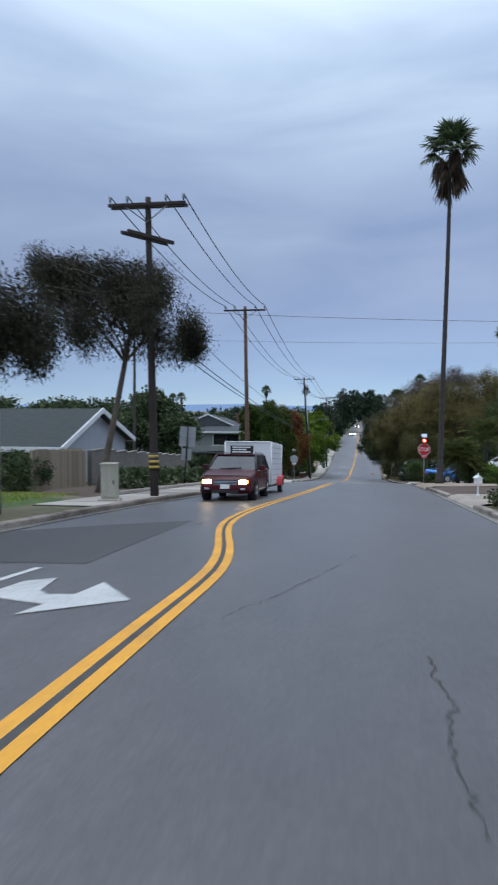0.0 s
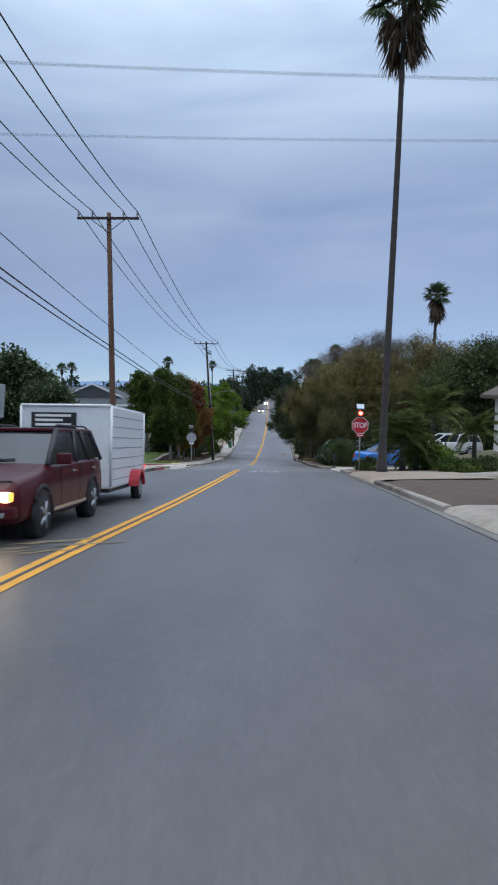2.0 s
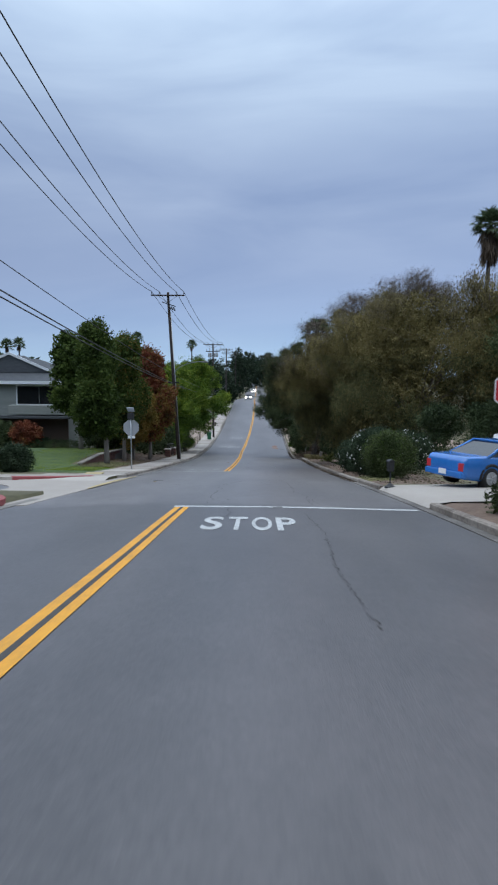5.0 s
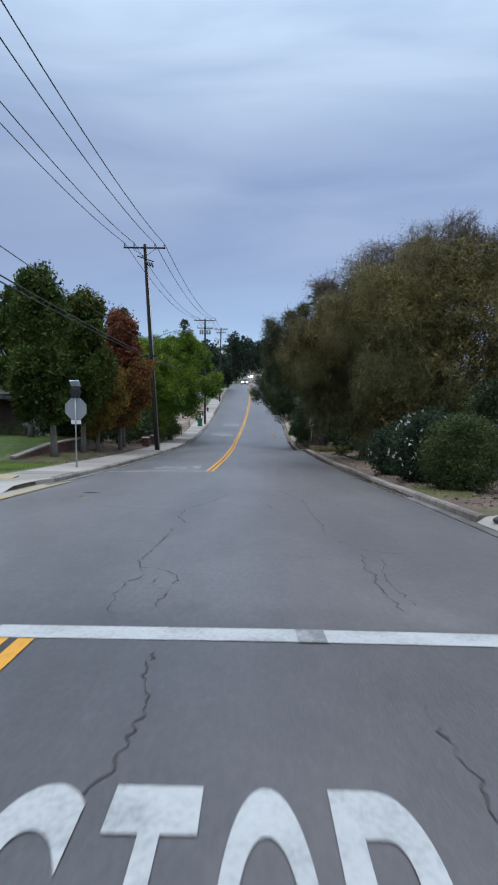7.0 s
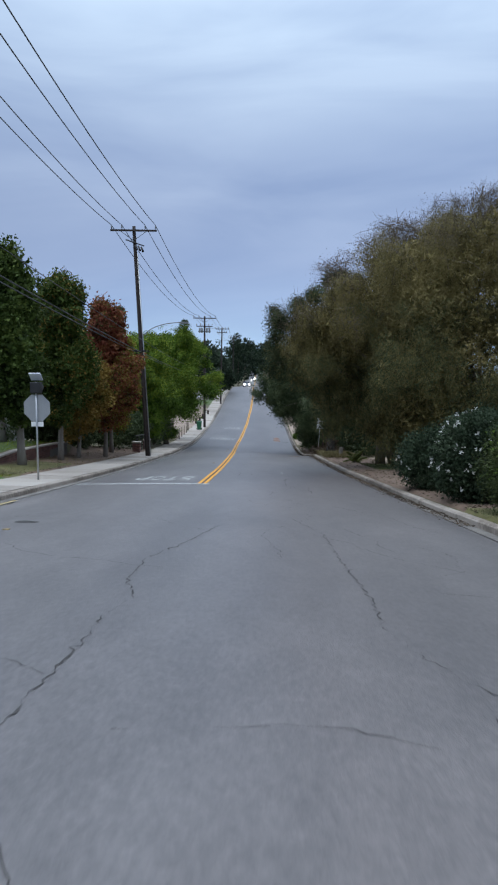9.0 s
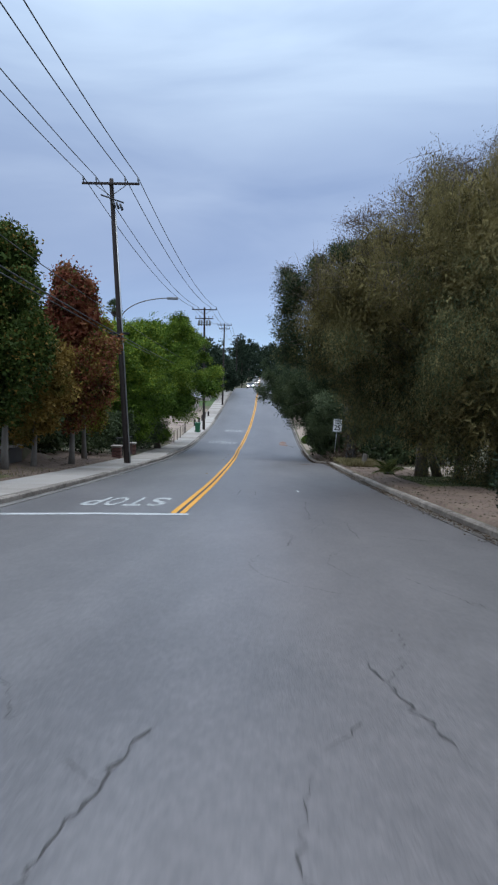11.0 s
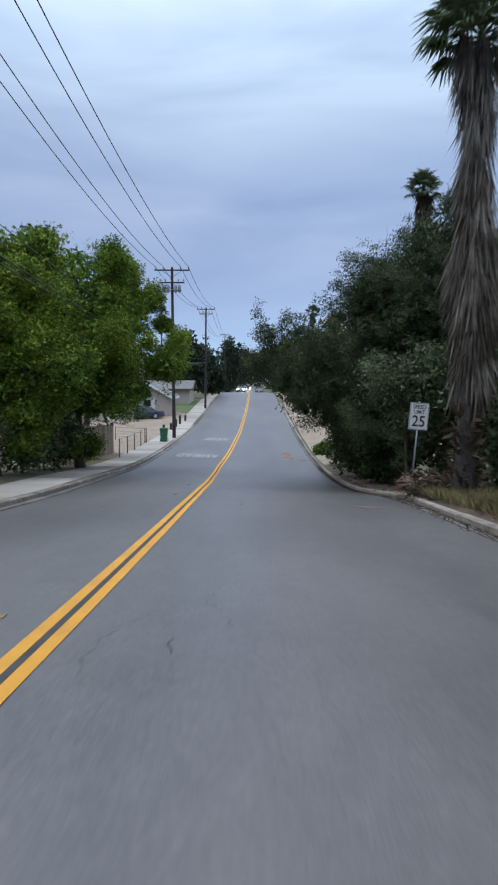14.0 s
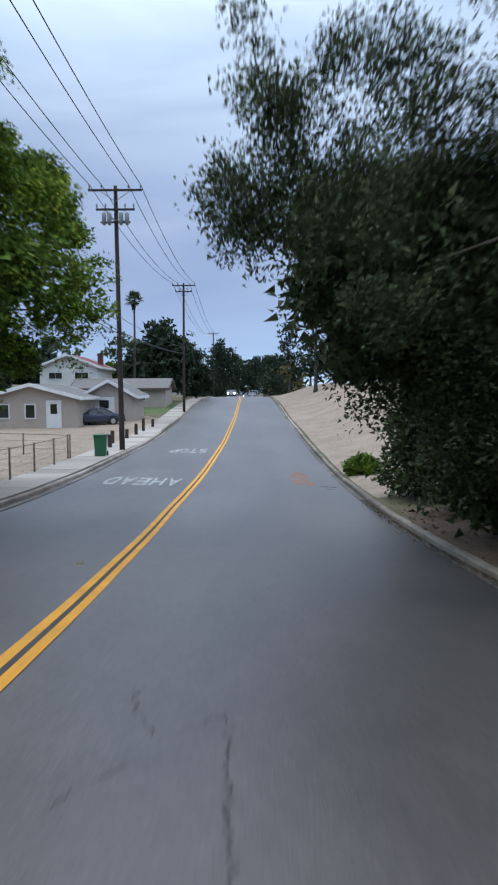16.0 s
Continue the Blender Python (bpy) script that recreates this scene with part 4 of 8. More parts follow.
def palm(x, y, base_z, height, r, crown, skirt, label, lean=(0, 0), n=34, seed=3, dead="dead_frond", skirt_r=1.0, name="palm_tree"):
    rng = np.random.default_rng(seed)
    p = thing(name, pose(x, y, base_z), label, "palm tree")
    bm = bmesh.new()
    pts, rad = [], []
    k = max(10, int(height * 2.5))
    for i in range(k + 1):
        u = i / k
        pts.append((lean[0] * u + 0.15 * math.sin(2.5 * u) * u, lean[1] * u, height * u))
        rad.append(r * (1 + 0.75 * math.exp(-u * height / 0.7) - 0.4 * u) * (1.0 + 0.05 * (i % 2)))
    tube(bm, pts, rad, 10)
    part("trunk", bm, M["palm_bark"], p, smooth_shade=True)
    top = Vector(pts[-1])
    m1, m2 = frond_mesh(crown, seed, M["frond"]), frond_mesh(crown * 0.92, seed + 1, M["frond"])
    for i in range(n):
        az = i * 2.39996 + rng.normal() * 0.15
        up = 78 - 100 * ((i + 0.5) / n) ** 0.9 + rng.normal() * 6
        f = new("frond", m1 if i % 2 else m2)
        f.parent = p
        f.matrix_basis = Matrix.Translation(top + Vector((0, 0, 0.25 * (1 - i / n)))) @ pose(0, 0, 0, 0, 0, math.degrees(az)) @ pose(0, 0, 0, rng.normal() * 12, -up, 0)
    if skirt:
        m = int(360 * max(1, skirt / 2.5) * (6.0 if skirt > 8 else 3.6))
        bunch = 34 if skirt < 8 else 150
        b_az, b_u, b_out = rng.random(bunch) * 2 * math.pi, rng.random(bunch), rng.uniform(0.3, 1.0, bunch)
        k = rng.integers(0, bunch, m)
        az, u = b_az[k] + rng.normal(size=m) * 0.22, np.clip(b_u[k] + rng.normal(size=m) * 0.04, 0, 1)
        bulge = 0.45 + 0.55 * np.sin(np.pi * (0.25 + 0.62 * u)) if skirt < 8 else 0.62 + 0.22 * np.cos(u * 9.0) + 0.16 * np.sin(u * 23 + 2 * az)
        rr = r * 0.6 + skirt_r * bulge * b_out[k] * rng.uniform(0.75, 1.0, m)
        c = np.stack([top.x + np.cos(az) * rr * 0.5, top.y + np.sin(az) * rr * 0.5, top.z + 0.2 - u * skirt * (0.8 if skirt < 8 else 0.9)], 1)
        ax = np.stack([np.cos(az) * rr * 0.5, np.sin(az) * rr * 0.5, -np.ones(m) * rng.uniform(1.3, 2.4, m)], 1)
        ax += rng.normal(size=(m, 3)) * 0.2
        ln = rng.uniform(0.45, 1.3, m) * min(1.3, skirt * 0.42) * (0.75 if skirt > 8 else 1)
        ob = new("skirt", leaf_mesh("skirt", c, ax, ln, ln * (0.034 if skirt > 8 else 0.06), M[dead], rng))
        ob.parent = p
        tagged(ob, "hanging dead brown fronds")
        if skirt > 8:
            m = 260
            az, hz = rng.random(m) * 2 * math.pi, rng.random(m) ** 1.4 * 2.2
            rr = r * (1.05 + 0.6 * np.exp(-hz / 0.6))
            c = np.stack([np.cos(az) * rr, np.sin(az) * rr, hz], 1)
            ax = np.stack([np.cos(az) * 0.6, np.sin(az) * 0.6, rng.uniform(-0.3, 1.0, m)], 1)
            ln = rng.uniform(0.15, 0.42, m)
            ob = new("stub_fringe", leaf_mesh("stub_fringe", c, ax, ln, ln * 0.3, M["dead_frond"], rng))
            ob.parent = p
            tagged(ob, "ragged brown stubs of old fronds", kind="stuff")
            heap = thing("dry_fronds", pose(x - 0.45, y + 1.0, H(x - 0.45, y + 1.0)), "heap of dry brown palm fronds at the palm's foot", "dry fronds")
            m = 700
            c = np.stack([rng.normal(size=m) * 0.34, rng.normal(size=m) * 0.5, np.abs(rng.normal(size=m)) * 0.22 + 0.02], 1)
            ax = rng.normal(size=(m, 3)) * np.array([1, 1, 0.35])
            ln = rng.uniform(0.2, 0.55, m)
            ob = new("frond_tangle", leaf_mesh("frond_tangle", c, ax, ln, ln * 0.12, M["dead_frond"], rng))
            ob.parent = heap
            tagged(ob, "tangled dry fronds", kind="stuff")
    return p


palm(4.8, 45.6, H(4.8, 45.6) - 0.1, 20.0, 0.165, 1.85, 2.6, "very tall fan palm with a brown skirt of dead fronds", lean=(0.2, -0.9), n=28, seed=5, skirt_r=1.55)
palm(16.9, 92.0, H(18, 92), 18.0, 0.24, 1.65, 2.6, "tall fan palm behind the gardens with a dead skirt", n=30, seed=8, skirt_r=1.4, lean=(0.6, 0))

palm(-19.2, 58.5, H(-19.2, 58.5), 13.2, 0.15, 1.4, 1.6, "slim fan palm behind the houses", n=26, seed=19, skirt_r=0.7)
palm(6.05, 28.6, H(6.05, 28.6) - 0.1, 22.0, 0.36, 1.8, 2.5, "tall thick palm beside the driveway", n=30, seed=9, lean=(0.9, 0), skirt_r=1.0)
palm(4.6, 96.6, H(4.6, 96.6) - 0.05, 10.4, 0.2, 1.55, 8.6, "shaggy fan palm with a long grey skirt of dead fronds", n=30, seed=10, skirt_r=1.05, dead="grey_frond")
palm(9.5, 123.0, H(9.5, 123) - 0.05, 15.9, 0.2, 1.25, 2.0, "fan palm rising out of the dark trees", n=26, seed=12, skirt_r=0.95)
palm(-21.5, 160.0, H(-21.5, 160), 14.4, 0.18, 1.3, 1.2, "slim distant fan palm above the trees", n=24, seed=18, skirt_r=0.6)
palm(-15.5, 198.0, H(-15.5, 198), 13.4, 0.18, 1.3, 1.2, "slim distant fan palm", n=26, seed=13, skirt_r=0.6)
palm(-16.5, 204.0, H(-16.5, 204), 6.8, 0.18, 1.4, 1.6, "slim distant fan palm", n=26, seed=14, skirt_r=0.7)
palm(-38.1, 148.0, H(-37, 148), 13.2, 0.18, 1.2, 1.0, "slim distant fan palm above the roofs", n=22, seed=15, skirt_r=0.5)
palm(-39.7, 147.0, H(-39, 147), 13.0, 0.18, 1.2, 1.0, "slim distant fan palm above the roofs", n=22, seed=16, skirt_r=0.5)
palm(8.6, 190.0, H(8.6, 190) - 0.1, 12.0, 0.2, 1.3, 2.0, "slim distant fan palm", n=24, seed=17, skirt_r=0.7)

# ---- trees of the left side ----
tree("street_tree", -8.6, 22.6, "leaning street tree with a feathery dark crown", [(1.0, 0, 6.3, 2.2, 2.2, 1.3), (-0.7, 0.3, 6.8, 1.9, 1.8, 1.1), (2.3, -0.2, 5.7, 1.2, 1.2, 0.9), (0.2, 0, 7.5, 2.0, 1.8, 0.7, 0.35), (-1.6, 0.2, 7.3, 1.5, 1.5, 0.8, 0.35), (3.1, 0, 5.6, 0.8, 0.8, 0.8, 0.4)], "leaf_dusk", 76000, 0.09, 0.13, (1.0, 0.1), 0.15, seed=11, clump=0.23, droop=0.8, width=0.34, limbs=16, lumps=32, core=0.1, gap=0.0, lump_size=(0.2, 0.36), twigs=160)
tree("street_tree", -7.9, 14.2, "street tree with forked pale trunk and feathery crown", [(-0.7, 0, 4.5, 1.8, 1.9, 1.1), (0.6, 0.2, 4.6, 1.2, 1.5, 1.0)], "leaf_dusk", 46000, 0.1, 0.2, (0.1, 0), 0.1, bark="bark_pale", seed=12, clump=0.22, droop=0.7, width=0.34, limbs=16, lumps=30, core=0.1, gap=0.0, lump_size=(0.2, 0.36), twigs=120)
tree("garden_tree", -20.5, 70, "tall green garden tree behind the wall", [(0, 0, 4.6, 3.2, 3.0, 3.4), (1.8, 0, 3.0, 2.4, 2.6, 2.6), (-0.4, 0, 7.2, 1.5, 1.5, 1.8)], "leaf_dark", 22000, 0.24, 0.25, seed=13, clump=0.45, lumps=12, core=0.15, width=0.95)
tree("garden_tree", -25, 68, "broad green garden tree behind the wall", [(0, 0, 4.0, 3.8, 3.5, 3.2)], "leaf_dark", 13000, 0.28, 0.25, seed=14, clump=0.5, lumps=12, core=0.15, width=0.95)
tree("garden_tree", -31, 70, "broad green garden tree behind the house", [(0, 0, 4.0, 4.5, 3.5, 3.2)], "leaf_dark", 12000, 0.3, 0.25, seed=15, clump=0.5, lumps=12, core=0.15, width=0.95)
tree("garden_tree", -40, 70, "broad green garden tree behind the house", [(0, 0, 4.5, 5, 3.5, 3.4)], "leaf_dark", 12000, 0.3, 0.25, seed=16, clump=0.5, lumps=12, core=0.15, width=0.95)
def liquidambar(x, y, label, blobs, mat, n, leaf, trunk, seed, spires=7, **more):
    """A narrow street tree whose leading shoots stand up like small spires."""
    rng = random.Random(seed)
    tips = []
    for b in blobs:
        for k in range(spires):
            a, u = rng.uniform(0, 6.28), rng.uniform(0.25, 0.95)
            z = b[2] + b[5] * math.sqrt(1 - u * u) * 0.92
            tips.append((b[0] + b[3] * u * math.cos(a), b[1] + b[4] * u * math.sin(a), z, 0.26, 0.26, rng.uniform(0.45, 0.85), 0.75))
    settings = dict(bark="bark_pale", clump=0.19, width=0.9, lumps=26, core=0.16, gap=-0.08, core_leaf=1.9, lump_size=(0.2, 0.36))
    settings.update(more)
    return tree("liquidambar", x, y, label, list(blobs) + tips, mat, n, leaf, trunk, seed=seed, **settings)


liquidambar(-9.25, 77.0, "tall green liquidambar tree beside the pavement", [(-0.35, 0, 4.0, 1.4, 1.6, 2.6), (-0.4, 0, 6.5, 0.95, 1.05, 1.8), (-0.6, 0.3, 3.0, 1.4, 1.5, 1.4), (-1.1, 0.2, 5.6, 0.6, 0.7, 1.2)], "leaf_maple", 76500, 0.122, 0.16, 21)
liquidambar(-12.6, 84.5, "tall green liquidambar tree in the garden", [(0, 0, 4.2, 1.9, 1.9, 2.8), (-0.6, 0, 6.3, 1.1, 1.2, 1.6)], "leaf_maple", 34000, 0.16, 0.16, 22)
liquidambar(-9.15, 82.3, "green liquidambar tree turning yellow at the edges", [(0, 0, 4.2, 1.35, 1.5, 2.5), (0.15, 0, 6.6, 0.85, 0.9, 1.6)], "leaf_maple", 54400, 0.116, 0.13, 23, second=("leaf_orange", 0.15, 0.0))
liquidambar(-9.0, 84.9, "small liquidambar tree with orange autumn leaves", [(0, 0, 3.2, 1.5, 1.5, 2.0)], "leaf_orange", 34000, 0.11, 0.11, 24)
liquidambar(-8.3, 87.6, "liquidambar tree in red autumn leaves", [(0, 0, 4.2, 1.75, 1.8, 2.6), (0.15, 0, 5.6, 1.35, 1.4, 2.0), (0.0, 0, 6.9, 0.7, 0.8, 1.1)], "leaf_red", 71400, 0.116, 0.12, 25, extra=(("leaf_orange", 0.3, 0.0, 0.55), ("leaf_maple", 0.12, 0.0, 1.0)))
liquidambar(-9.0, 92.4, "liquidambar tree with yellow-green autumn leaves", [(0, 0, 4.2, 1.6, 1.8, 2.6), (0, 0, 6.4, 1.0, 1.0, 1.4)], "leaf_orange", 42500, 0.116, 0.12, 26, second=("leaf_bright", 0.4, 0.0))
liquidambar(-11.2, 89.0, "green liquidambar tree in the second row", [(0, 0, 4.2, 2.0, 2.0, 3.2)], "leaf_maple", 22000, 0.17, 0.14, 20)
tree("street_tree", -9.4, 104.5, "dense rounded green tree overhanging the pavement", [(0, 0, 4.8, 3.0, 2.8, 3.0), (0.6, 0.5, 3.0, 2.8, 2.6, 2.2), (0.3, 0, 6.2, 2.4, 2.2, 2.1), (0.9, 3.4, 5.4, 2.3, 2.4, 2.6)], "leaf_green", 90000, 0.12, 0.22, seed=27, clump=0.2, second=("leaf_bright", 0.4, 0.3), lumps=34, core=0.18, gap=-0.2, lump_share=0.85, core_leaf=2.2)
tree("street_tree", -8.2, 112.0, "dense rounded green tree, brighter green in its upper crown", [(0, 0, 6.0, 3.0, 2.8, 2.7), (0.6, 0.5, 5.2, 2.8, 2.6, 1.7), (0.0, 0, 8.2, 2.2, 2.2, 2.2), (1.7, 0, 7.0, 1.8, 2.0, 2.0), (3.7, 0.5, 4.9, 1.4, 1.8, 1.2), (1.5, 0, 3.3, 2.2, 2.2, 1.8), (-0.6, -0.6, 2.6, 2.2, 2.4, 2.2)], "leaf_green", 130000, 0.085, 0.22, seed=28, clump=0.18, second=("leaf_bright", 0.4, 0.3), lumps=44, core=0.12, gap=-0.06, lump_share=0.85, core_leaf=2.2, lump_size=(0.2, 0.38))
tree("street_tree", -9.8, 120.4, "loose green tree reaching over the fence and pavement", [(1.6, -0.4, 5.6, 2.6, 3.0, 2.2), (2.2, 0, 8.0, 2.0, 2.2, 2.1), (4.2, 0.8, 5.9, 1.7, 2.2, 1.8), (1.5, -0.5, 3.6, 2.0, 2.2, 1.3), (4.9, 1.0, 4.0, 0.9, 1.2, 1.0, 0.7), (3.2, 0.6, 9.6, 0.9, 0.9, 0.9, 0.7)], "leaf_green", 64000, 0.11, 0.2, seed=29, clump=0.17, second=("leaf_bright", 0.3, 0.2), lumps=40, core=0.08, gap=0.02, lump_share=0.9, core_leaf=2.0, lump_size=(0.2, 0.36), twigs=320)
for i, (x, y) in enumerate(((-9.6, 96.5), (-10.5, 99.5), (-9.3, 101.5), (-8.9, 106.0), (-8.8, 108.6), (-9.0, 110.8))):
    tree("shrub", x, y, "tangled dark shrub under the street trees", [(0, 0, 1.1, 1.2, 1.3, 1.1), (0.3, 0.4, 1.7, 0.9, 0.9, 0.9)], "leaf_grey" if i % 2 else "leaf_dark", 6000, 0.14, 0.05, seed=200 + i, clump=0.2, category="shrub", limbs=5)

for i in range(3, 9):
    tree("shrub", -11.6 - 0.5 * (i % 2), 81.0 + 2.1 * i, "dark undergrowth shrub behind the street trees", [(0, 0, 0.9, 1.2, 1.3, 0.9), (0.2, 0.3, 1.5, 0.9, 0.9, 0.8)], "leaf_dark", 5200, 0.15, 0.05, seed=240 + i, clump=0.2, category="shrub", limbs=5)

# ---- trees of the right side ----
# dark green lower leaves also put the crowns' inner shade into colour
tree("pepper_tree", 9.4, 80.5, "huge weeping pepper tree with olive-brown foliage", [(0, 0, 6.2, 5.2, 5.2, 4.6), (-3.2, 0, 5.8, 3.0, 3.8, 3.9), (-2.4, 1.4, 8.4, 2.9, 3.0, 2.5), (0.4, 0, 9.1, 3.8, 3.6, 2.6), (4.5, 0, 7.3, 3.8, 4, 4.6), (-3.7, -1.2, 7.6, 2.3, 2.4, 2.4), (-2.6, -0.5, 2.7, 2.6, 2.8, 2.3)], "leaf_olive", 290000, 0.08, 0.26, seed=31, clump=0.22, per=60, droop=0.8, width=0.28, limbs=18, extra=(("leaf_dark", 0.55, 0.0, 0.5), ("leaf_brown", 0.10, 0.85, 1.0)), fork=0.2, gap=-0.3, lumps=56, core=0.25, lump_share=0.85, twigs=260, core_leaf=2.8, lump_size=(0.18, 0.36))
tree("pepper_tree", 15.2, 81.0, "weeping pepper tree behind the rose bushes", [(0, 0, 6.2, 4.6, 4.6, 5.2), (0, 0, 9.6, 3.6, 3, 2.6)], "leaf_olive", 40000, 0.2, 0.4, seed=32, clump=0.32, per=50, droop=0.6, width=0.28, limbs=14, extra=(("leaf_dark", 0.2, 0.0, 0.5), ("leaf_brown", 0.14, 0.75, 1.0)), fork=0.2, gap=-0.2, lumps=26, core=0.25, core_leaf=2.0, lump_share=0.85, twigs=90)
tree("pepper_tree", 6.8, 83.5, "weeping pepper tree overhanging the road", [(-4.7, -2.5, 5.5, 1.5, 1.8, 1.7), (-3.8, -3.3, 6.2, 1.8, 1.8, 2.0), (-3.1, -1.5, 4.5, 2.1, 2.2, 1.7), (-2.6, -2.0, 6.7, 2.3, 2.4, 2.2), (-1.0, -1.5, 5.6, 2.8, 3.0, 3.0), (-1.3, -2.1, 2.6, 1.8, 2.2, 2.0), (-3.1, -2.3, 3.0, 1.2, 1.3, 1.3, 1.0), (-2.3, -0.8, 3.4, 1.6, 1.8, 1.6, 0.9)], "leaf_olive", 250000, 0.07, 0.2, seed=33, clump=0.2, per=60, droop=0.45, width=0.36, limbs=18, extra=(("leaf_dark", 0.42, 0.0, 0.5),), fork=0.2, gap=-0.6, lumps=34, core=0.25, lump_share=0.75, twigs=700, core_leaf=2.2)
tree("broadleaf_tree", 6.4, 84.6, "slim dark green tree leaning over the road", [(-4.7, -2.6, 4.6, 1.0, 1.1, 0.9, 1.0), (-5.5, -2.8, 5.6, 0.9, 1.0, 1.2, 0.9), (-5.3, -2.9, 5.0, 0.7, 0.9, 0.7, 0.8), (-5.7, -2.8, 4.8, 0.6, 0.9, 0.7, 0.7), (-5.0, -2.6, 6.9, 0.7, 0.9, 0.8, 0.6), (-4.3, -2.4, 7.3, 0.8, 0.9, 0.8, 0.6), (-5.8, -2.7, 6.4, 0.5, 0.8, 0.9, 0.7), (-4.1, -2.2, 6.3, 1.1, 1.2, 1.2, 0.9)], "leaf_dark", 64000, 0.06, 0.16, lean=(-1.8, -1.0), seed=41, clump=0.15, per=45, width=0.5, limbs=18, gap=0.0, lumps=30, lump_share=0.6, lump_size=(0.3, 0.5), twigs=300, extra=(("leaf_olive", 0.3, 0.0, 1.0),))
tree("pepper_tree", 8.4, 84.2, "half-bare pepper tree with pinkish brown twigs", [(-2.1, 0, 9.8, 1.8, 1.8, 1.8), (0.1, 0.3, 11.0, 2.2, 2.0, 1.9), (2.7, 0.3, 11.5, 2.4, 2.0, 1.8), (5.1, 0, 11.0, 2.0, 2.0, 1.6)], "leaf_twig", 46000, 0.07, 0.24, seed=42, clump=0.28, per=40, width=0.35, limbs=26, gap=0.0, twigs=1500, fork=0.3)
tree("pepper_tree", 5.8, 84.6, "half-bare pepper tree with thin brown twigs", [(-2.2, 0, 8.3, 1.5, 1.6, 1.8), (-0.5, 0.5, 9.9, 1.9, 1.8, 1.9), (1.8, 0.5, 10.6, 2.2, 2.0, 2.2), (1.4, 0, 7.0, 2.4, 2.2, 2.6)], "leaf_twig", 42000, 0.075, 0.22, seed=30, clump=0.3, per=40, width=0.4, limbs=26, gap=0.0, lumps=0, lump_share=0.8, twigs=900, fork=0.3)
tree("broadleaf_tree", 11.4, 98.6, "dense dark tree behind the sandy track", [(0, 0, 5.0, 3.2, 3.2, 4.4), (-1.6, -1, 3.2, 2.2, 2.4, 2.6), (0.6, 0, 8.6, 2.4, 2.4, 2.2)], "leaf_dark", 40000, 0.18, 0.3, seed=39, clump=0.3, limbs=12, lumps=20, core=0.22, core_leaf=2.2, lump_share=0.8)
spray = random.Random(9)
LIMB = []
for k in range(46):
    u = (k + 0.5) / 46
    crest = float(np.interp(u, (0.0, 0.1, 0.4, 0.75, 1.0), (0.9, 0.9, 1.2, 3.2, 1.6)))
    LIMB.append((-2.9 - 4.2 * u, 1.7 + 1.2 * u + spray.uniform(-0.5, 0.5), 4.3 + crest * spray.random() ** 1.2, spray.uniform(0.26, 0.46), spray.uniform(0.3, 0.5), spray.uniform(0.4, 0.75), 0.85))
for k in range(10):
    LIMB.append((-2.2 - spray.uniform(0, 1.2), 1.2 + spray.uniform(-0.6, 0.6), 5.2 + 0.3 * k, spray.uniform(0.3, 0.55), 0.5, spray.uniform(0.4, 0.8), 0.8))
tree("broadleaf_tree", 6.6, 105.5, "dense dark green tree with a limb reaching over the road", [(0, 0, 5.0, 3.4, 3.4, 4.2), (-2.3, 0.8, 3.2, 2.0, 3.0, 1.7), (-2.0, 0.4, 5.6, 1.9, 2.2, 2.0), (-1.9, 0.6, 7.1, 1.5, 1.8, 1.7), (-0.2, 0.3, 8.6, 1.5, 1.6, 1.8), (-3.5, 0.8, 6.9, 0.9, 1.2, 1.1, 0.9), (-3.2, 0.9, 7.8, 0.8, 1.1, 0.9, 0.8), (-4.0, 0.9, 6.2, 0.6, 0.9, 0.9, 0.7), (-2.4, 0.8, 8.2, 1.0, 1.2, 1.0, 0.8), (-2.4, 1.0, 6.4, 1.4, 1.6, 1.6), (-4.3, 2.4, 3.9, 1.5, 1.6, 1.1, 0.9), (-3.3, 1.6, 4.8, 1.1, 1.3, 1.0, 1.0), (0.8, 0, 6.9, 2.6, 2.6, 2.1)] + LIMB, "leaf_dark", 270000, 0.068, 0.18, seed=34, clump=0.13, per=60, limbs=26, gap=-0.45, lumps=36, core=0.2, core_leaf=2.0, lump_share=0.45, width=0.55, twigs=160, lump_size=(0.3, 0.5))
tree("broadleaf_tree", 6.3, 113.2, "dense dark green tree overhanging the kerb", [(0, 0, 5.2, 3.4, 3.8, 4.4), (-1.7, 0.5, 2.9, 1.6, 3.4, 2.0), (-3.4, 0, 4.4, 2.2, 2.4, 2.4), (-4.6, -1.0, 5.0, 1.7, 2.0, 1.8), (-2.8, 0, 5.6, 1.9, 2.2, 1.9), (1.0, 0, 7.8, 3.0, 2.6, 2.0)], "leaf_dark", 130000, 0.095, 0.3, seed=35, clump=0.24, per=50, limbs=16, gap=-0.5, lumps=40, core=0.22, core_leaf=2.6, lump_share=0.8, width=0.6)
tree("broadleaf_tree", 11.0, 102.5, "dense dark green tree at the back of the verge", [(0, 0, 5.5, 3.6, 3.6, 5), (0, 0, 9.6, 2.6, 2.4, 2.2)], "leaf_dark", 26000, 0.25, 0.3, seed=36, clump=0.34, limbs=12, lumps=20, core=0.2, core_leaf=2.2)
tree("broadleaf_tree", 11.5, 111.5, "tall dark green tree behind the verge", [(0, 0, 5.6, 3.6, 3.6, 4.4), (0, 0, 8.4, 2.4, 2.4, 2.2)], "leaf_dark", 22000, 0.27, 0.3, seed=37, clump=0.36, limbs=12, lumps=20, core=0.2, core_leaf=2.2)
